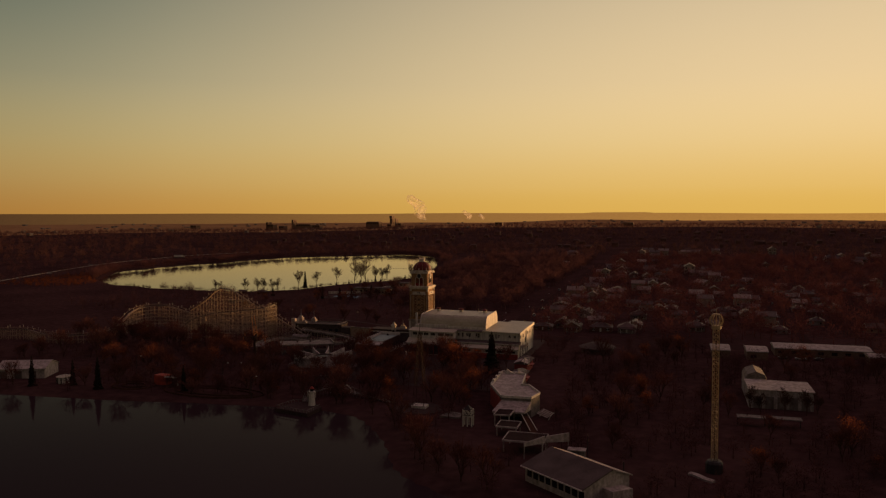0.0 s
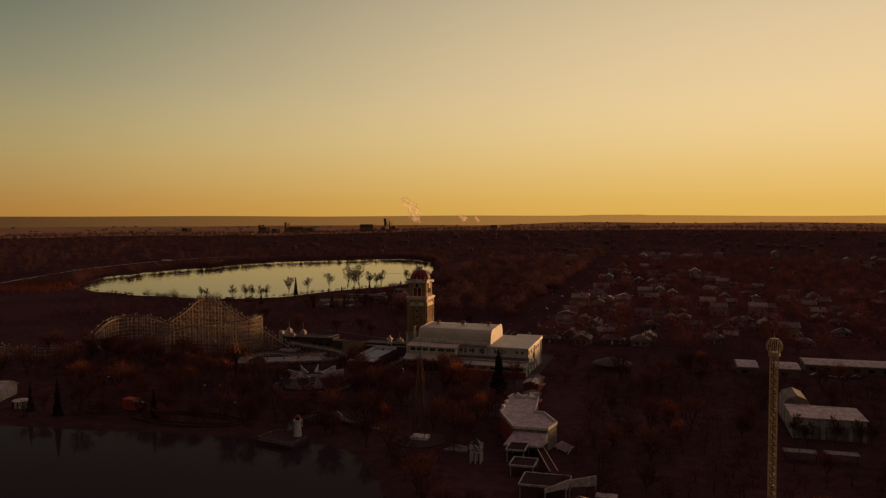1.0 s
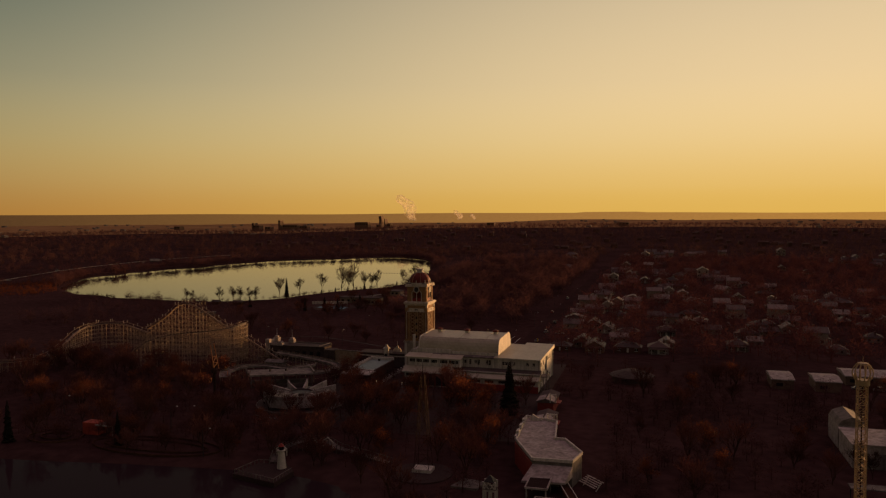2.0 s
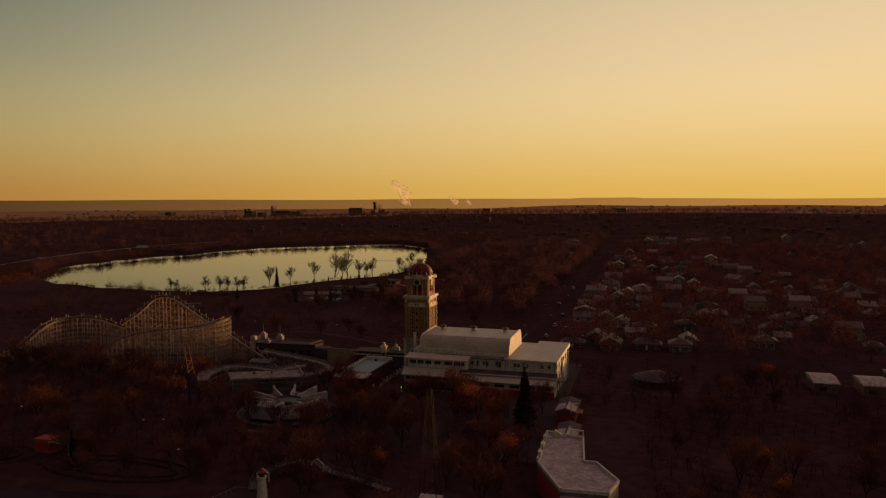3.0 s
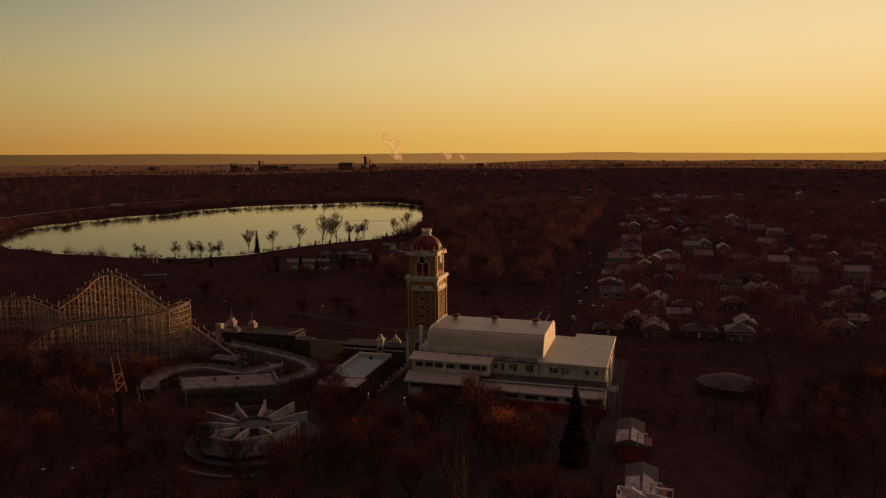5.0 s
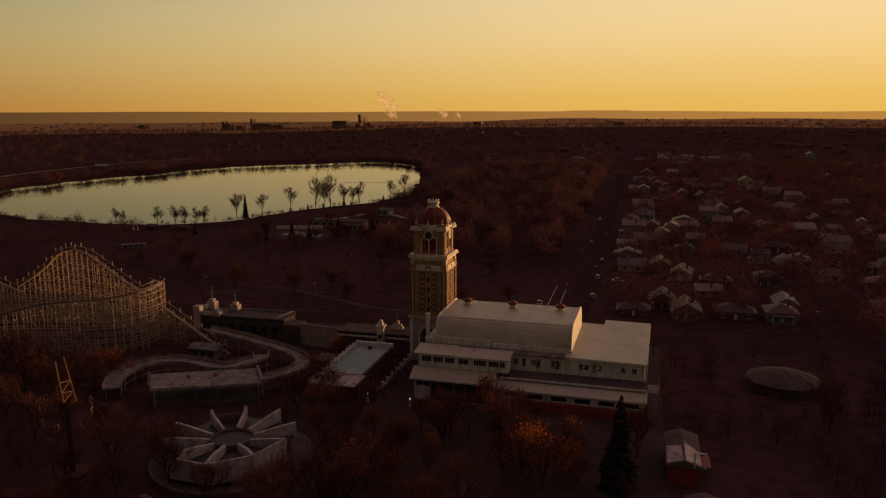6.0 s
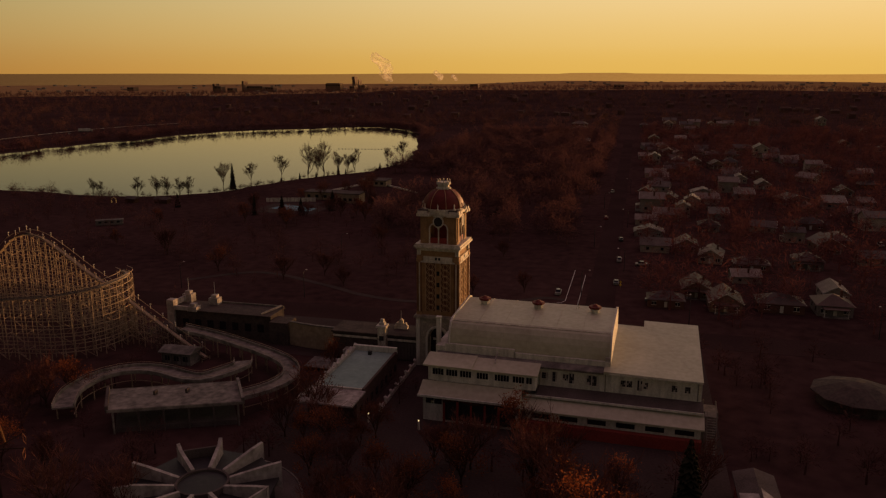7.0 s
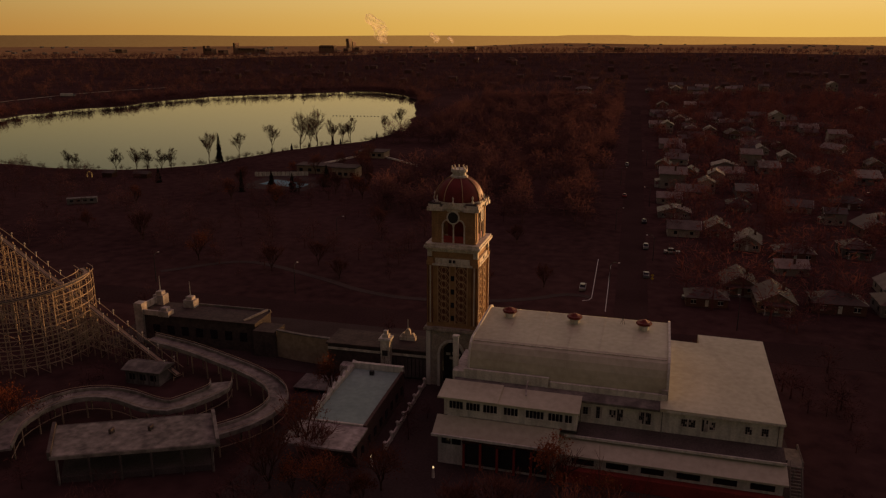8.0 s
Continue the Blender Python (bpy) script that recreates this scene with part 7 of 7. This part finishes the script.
for k in range(9):
    part("plank", box(-154.4 + k * 0.95, -153.5 + k * 0.95, 387.6, 394.6, 0.7, 0.9 + 0.04 * (k % 2)), DECK, B)
for x in (-154, -146.4):
    part("bearer", box(x - 0.2, x + 0.2, 387.8, 394.4, -0.2, 0.7), BARK, B)
B = thing("long_camper", (-321, 536.8, 0), "dim pale flat-roofed shed on the meadow", "shed")
B.rotation_euler = (0, 0, radians(32))
local("body", box(-6, 6, -1.6, 1.6, 0.3, 2.6), HOUSE_PAINTS[2], B)
local("roof", box(-6.2, 6.2, -1.8, 1.8, 2.6, 2.75), DECK, B)
for k in range(4):
    local("window", box(-4.8 + k * 2.7, -3.4 + k * 2.7, -1.66, -1.55, 1.3, 2.1), GLASS, B)
for x in (-4, 4):
    local("foot_block", box(x - 0.3, x + 0.3, -1.4, 1.4, -0.2, 0.3), BARK, B)
B = thing("white_truck", (-735, 1045, float(ground_z(-735, 1045))), "long white box truck parked on the lake road", "truck")
B.rotation_euler = (0, 0, radians(20))
local("box_body", box(-8, 5.5, -1.25, 1.25, 1.0, 4.0), WHITE, B)
local("cab", box(6.0, 8.2, -1.2, 1.2, 0.6, 3.0), CAR_PAINTS[0], B)
local("chassis", box(-8, 8, -0.9, 0.9, 0.6, 1.0), DARK, B)
for x in (-6.2, -4.8, 6.8):
    for y in (-1.1, 1.1):
        g = Geo().turned(0, 0, [(0.5, 0), (0.5, 0.3)], 12)
        g.v = [(px + x, y - 0.15 + pz, py + 0.5) for px, py, pz in g.v]
        local("wheel", g, RUBBER, B)
for k in range(14):
    x, y = -357 + k * 3.2, 927 + k * 0.45
    whole("swim_buoy", Geo().turned(x, y, [(0.15, -1.5), (0.5, -1.2), (0.5, -0.7), (0.15, -0.4)], 8), DARK, "dark little buoy floating on the lake", "buoy", group="swim buoys", at=(x, y, -1))

SIGN_YELLOW = mat("yellow_sign_paint", (0.45, 0.30, 0.03), (0.55, 0.38, 0.05), 0.5, 3, 0.5, bump=0)
S = thing("road_sign", (-80.2, 480, 0), "two yellow diamond signs on a thin post", "road sign")
part("post", Geo().turned(-80.2, 480, [(0.05, -0.3), (0.05, 3.2)], 6), DECK, S)
for z in (2.7, 1.7):
    part("sign_plate", Geo().along_y([(-80.2, z - 0.5), (-79.7, z), (-80.2, z + 0.5), (-80.7, z)], 479.88, 479.93), SIGN_YELLOW, S, "yellow diamond plate")

# ---- lamps and poles ----
POLES = thing("street_lamp", (0, 0, 0), "dark street lamp with a curved arm", "street lamp", "street lamps")
part("pole", Geo().turned(0, 0, [(0.14, -0.3), (0.08, 8.0)], 8), DARK, POLES)
part("arm", Geo().sweep([(0, 0, 7.9), (0.5, 0, 8.5), (1.4, 0, 8.8), (2.2, 0, 8.8)], 0.1), DARK, POLES)
part("head", Geo().turned(2.4, 0, [(0.3, 8.65), (0.35, 8.75), (0.1, 8.9)], 8), WHITE, POLES)
spots = [(-92.5, 470, 0), (-79.5, 505, 180), (-92.5, 545, 0), (-79.5, 590, 180), (-92.5, 640, 0), (-79.5, 700, 180), (-130, 446, 90), (-180, 446, 90), (-225, 446, 90), (-60, 446, 90), (-10, 446, 90), (-145, 262, 0), (-170, 282, 0), (-215, 285, 0), (-160, 284, 180), (-190, 505, 30)]
for k, (x, y, turn) in enumerate(spots):
    m = pose(x, y, 0, 0, 0, turn)
    if k == 0:
        POLES.matrix_basis = m
    else:
        copy_thing(POLES, m)
for x, y, h in ((-129.0, 363.5, 1.8), (-117.8, 362.7, 1.8)):
    G2 = thing("garden_lamp", (x, y, 0), "small lit lamp on a pale post", "lamp", "garden lamps")
    part("post", Geo().turned(x, y, [(0.3, -0.2), (0.22, h * 0.7), (0.12, h)], 8), STONE, G2)
    part("globe", Geo().turned(x, y, [(0.05, h), (0.16, h + 0.1), (0.16, h + 0.24), (0.05, h + 0.34)], 8), LAMP, G2, "glowing lamp globe")

# ---- far works, towers and steam on the skyline ----
def works(name, label, x, y, boxes):
    z = float(ground_z(x, y))
    B = thing(name, (x, y, z), label, "building")
    for k, (dx, w, h0, h) in enumerate(boxes):
        part("block", box(x + dx - w / 2, x + dx + w / 2, y - 15, y + 15, z + h0 - (2 if h0 == 0 else 0), z + h), FARWALL, B)
        n = max(1, int(w / 9))
        for j in range(n):
            if h - h0 > 12:
                part("window_band", box(x + dx - w / 2 + 1.5 + j * w / n, x + dx - w / 2 + w / n - 1.5 + j * w / n, y - 15.3, y - 14.9, z + h - 7, z + h - 3.5), GLASS, B)


works("far_office_block", "wide hazy office block on the skyline", -1105, 2790, [(0, 54, 0, 24), (0, 48, 24, 26)])
works("far_tower_block", "dark narrow tower block on the skyline", -1030, 2790, [(0, 7, 0, 36), (0, 10, 36, 46), (18, 3, 0, 36), (34, 14, 0, 18)])
works("far_works", "long low works with a chimney on the skyline", -1420, 2740, [(0, 7, 0, 38), (45, 60, 0, 21), (100, 30, 0, 18)])
works("far_chapel", "small far chapel tower over the trees", -1475, 2640, [(0, 8, 0, 30), (14, 26, 0, 22)])
for k in range(5):
    x = -1850 + k * 420 + hr.uniform(-40, 40)
    works("far_block", "low hazy building beyond the trees", x, 2700 + hr.uniform(-80, 80), [(0, hr.uniform(14, 34), 0, hr.uniform(12, 16))])


def plume(name, x, y, z, height, width, lean, seed):
    """One drifting column of steam with a lumpy, billowing outline."""
    r = random.Random(seed)
    g, n, sides = Geo(), 40, 20
    lumps = [(r.uniform(0, 6.28), r.uniform(2, 5), r.uniform(0.5, 2.0)) for _ in range(6)]
    vs = []
    for k in range(n + 1):
        t = k / n
        wide = width * (0.22 + 0.5 * t ** 0.7) * (1 - 0.75 * max(0, t - 0.7) / 0.3)
        px = x + lean * t ** 1.4 + width * 0.14 * math.sin(9 * t + seed)
        for i in range(sides):
            a = 2 * math.pi * i / sides
            q = 1 + 0.16 * sum(math.sin(ph + fa * a + 14 * fz * t) for ph, fa, fz in [(p, round(f), s) for p, f, s in lumps]) / 2
            vs.append((px + wide * q * math.cos(a), y + wide * q * math.sin(a), z + height * t + 2.0 * math.sin(3 * a + 11 * t)))
    fs = [(k * sides + i, k * sides + (i + 1) % sides, (k + 1) * sides + (i + 1) % sides, (k + 1) * sides + i) for k in range(n) for i in range(sides)]
    g.add(vs, fs + [tuple(range(sides - 1, -1, -1)), tuple(range(n * sides, (n + 1) * sides))])
    whole(name, g, STEAM, "pale drifting steam over the far works", "steam", "stuff", smooth=True)


plume("steam_plume", -925, 2850, 40, 96, 46, -48, 3)
plume("steam_plume", -752, 2900, 44, 32, 22, -20, 4)
plume("steam_plume", -700, 2910, 42, 20, 13, -14, 5)
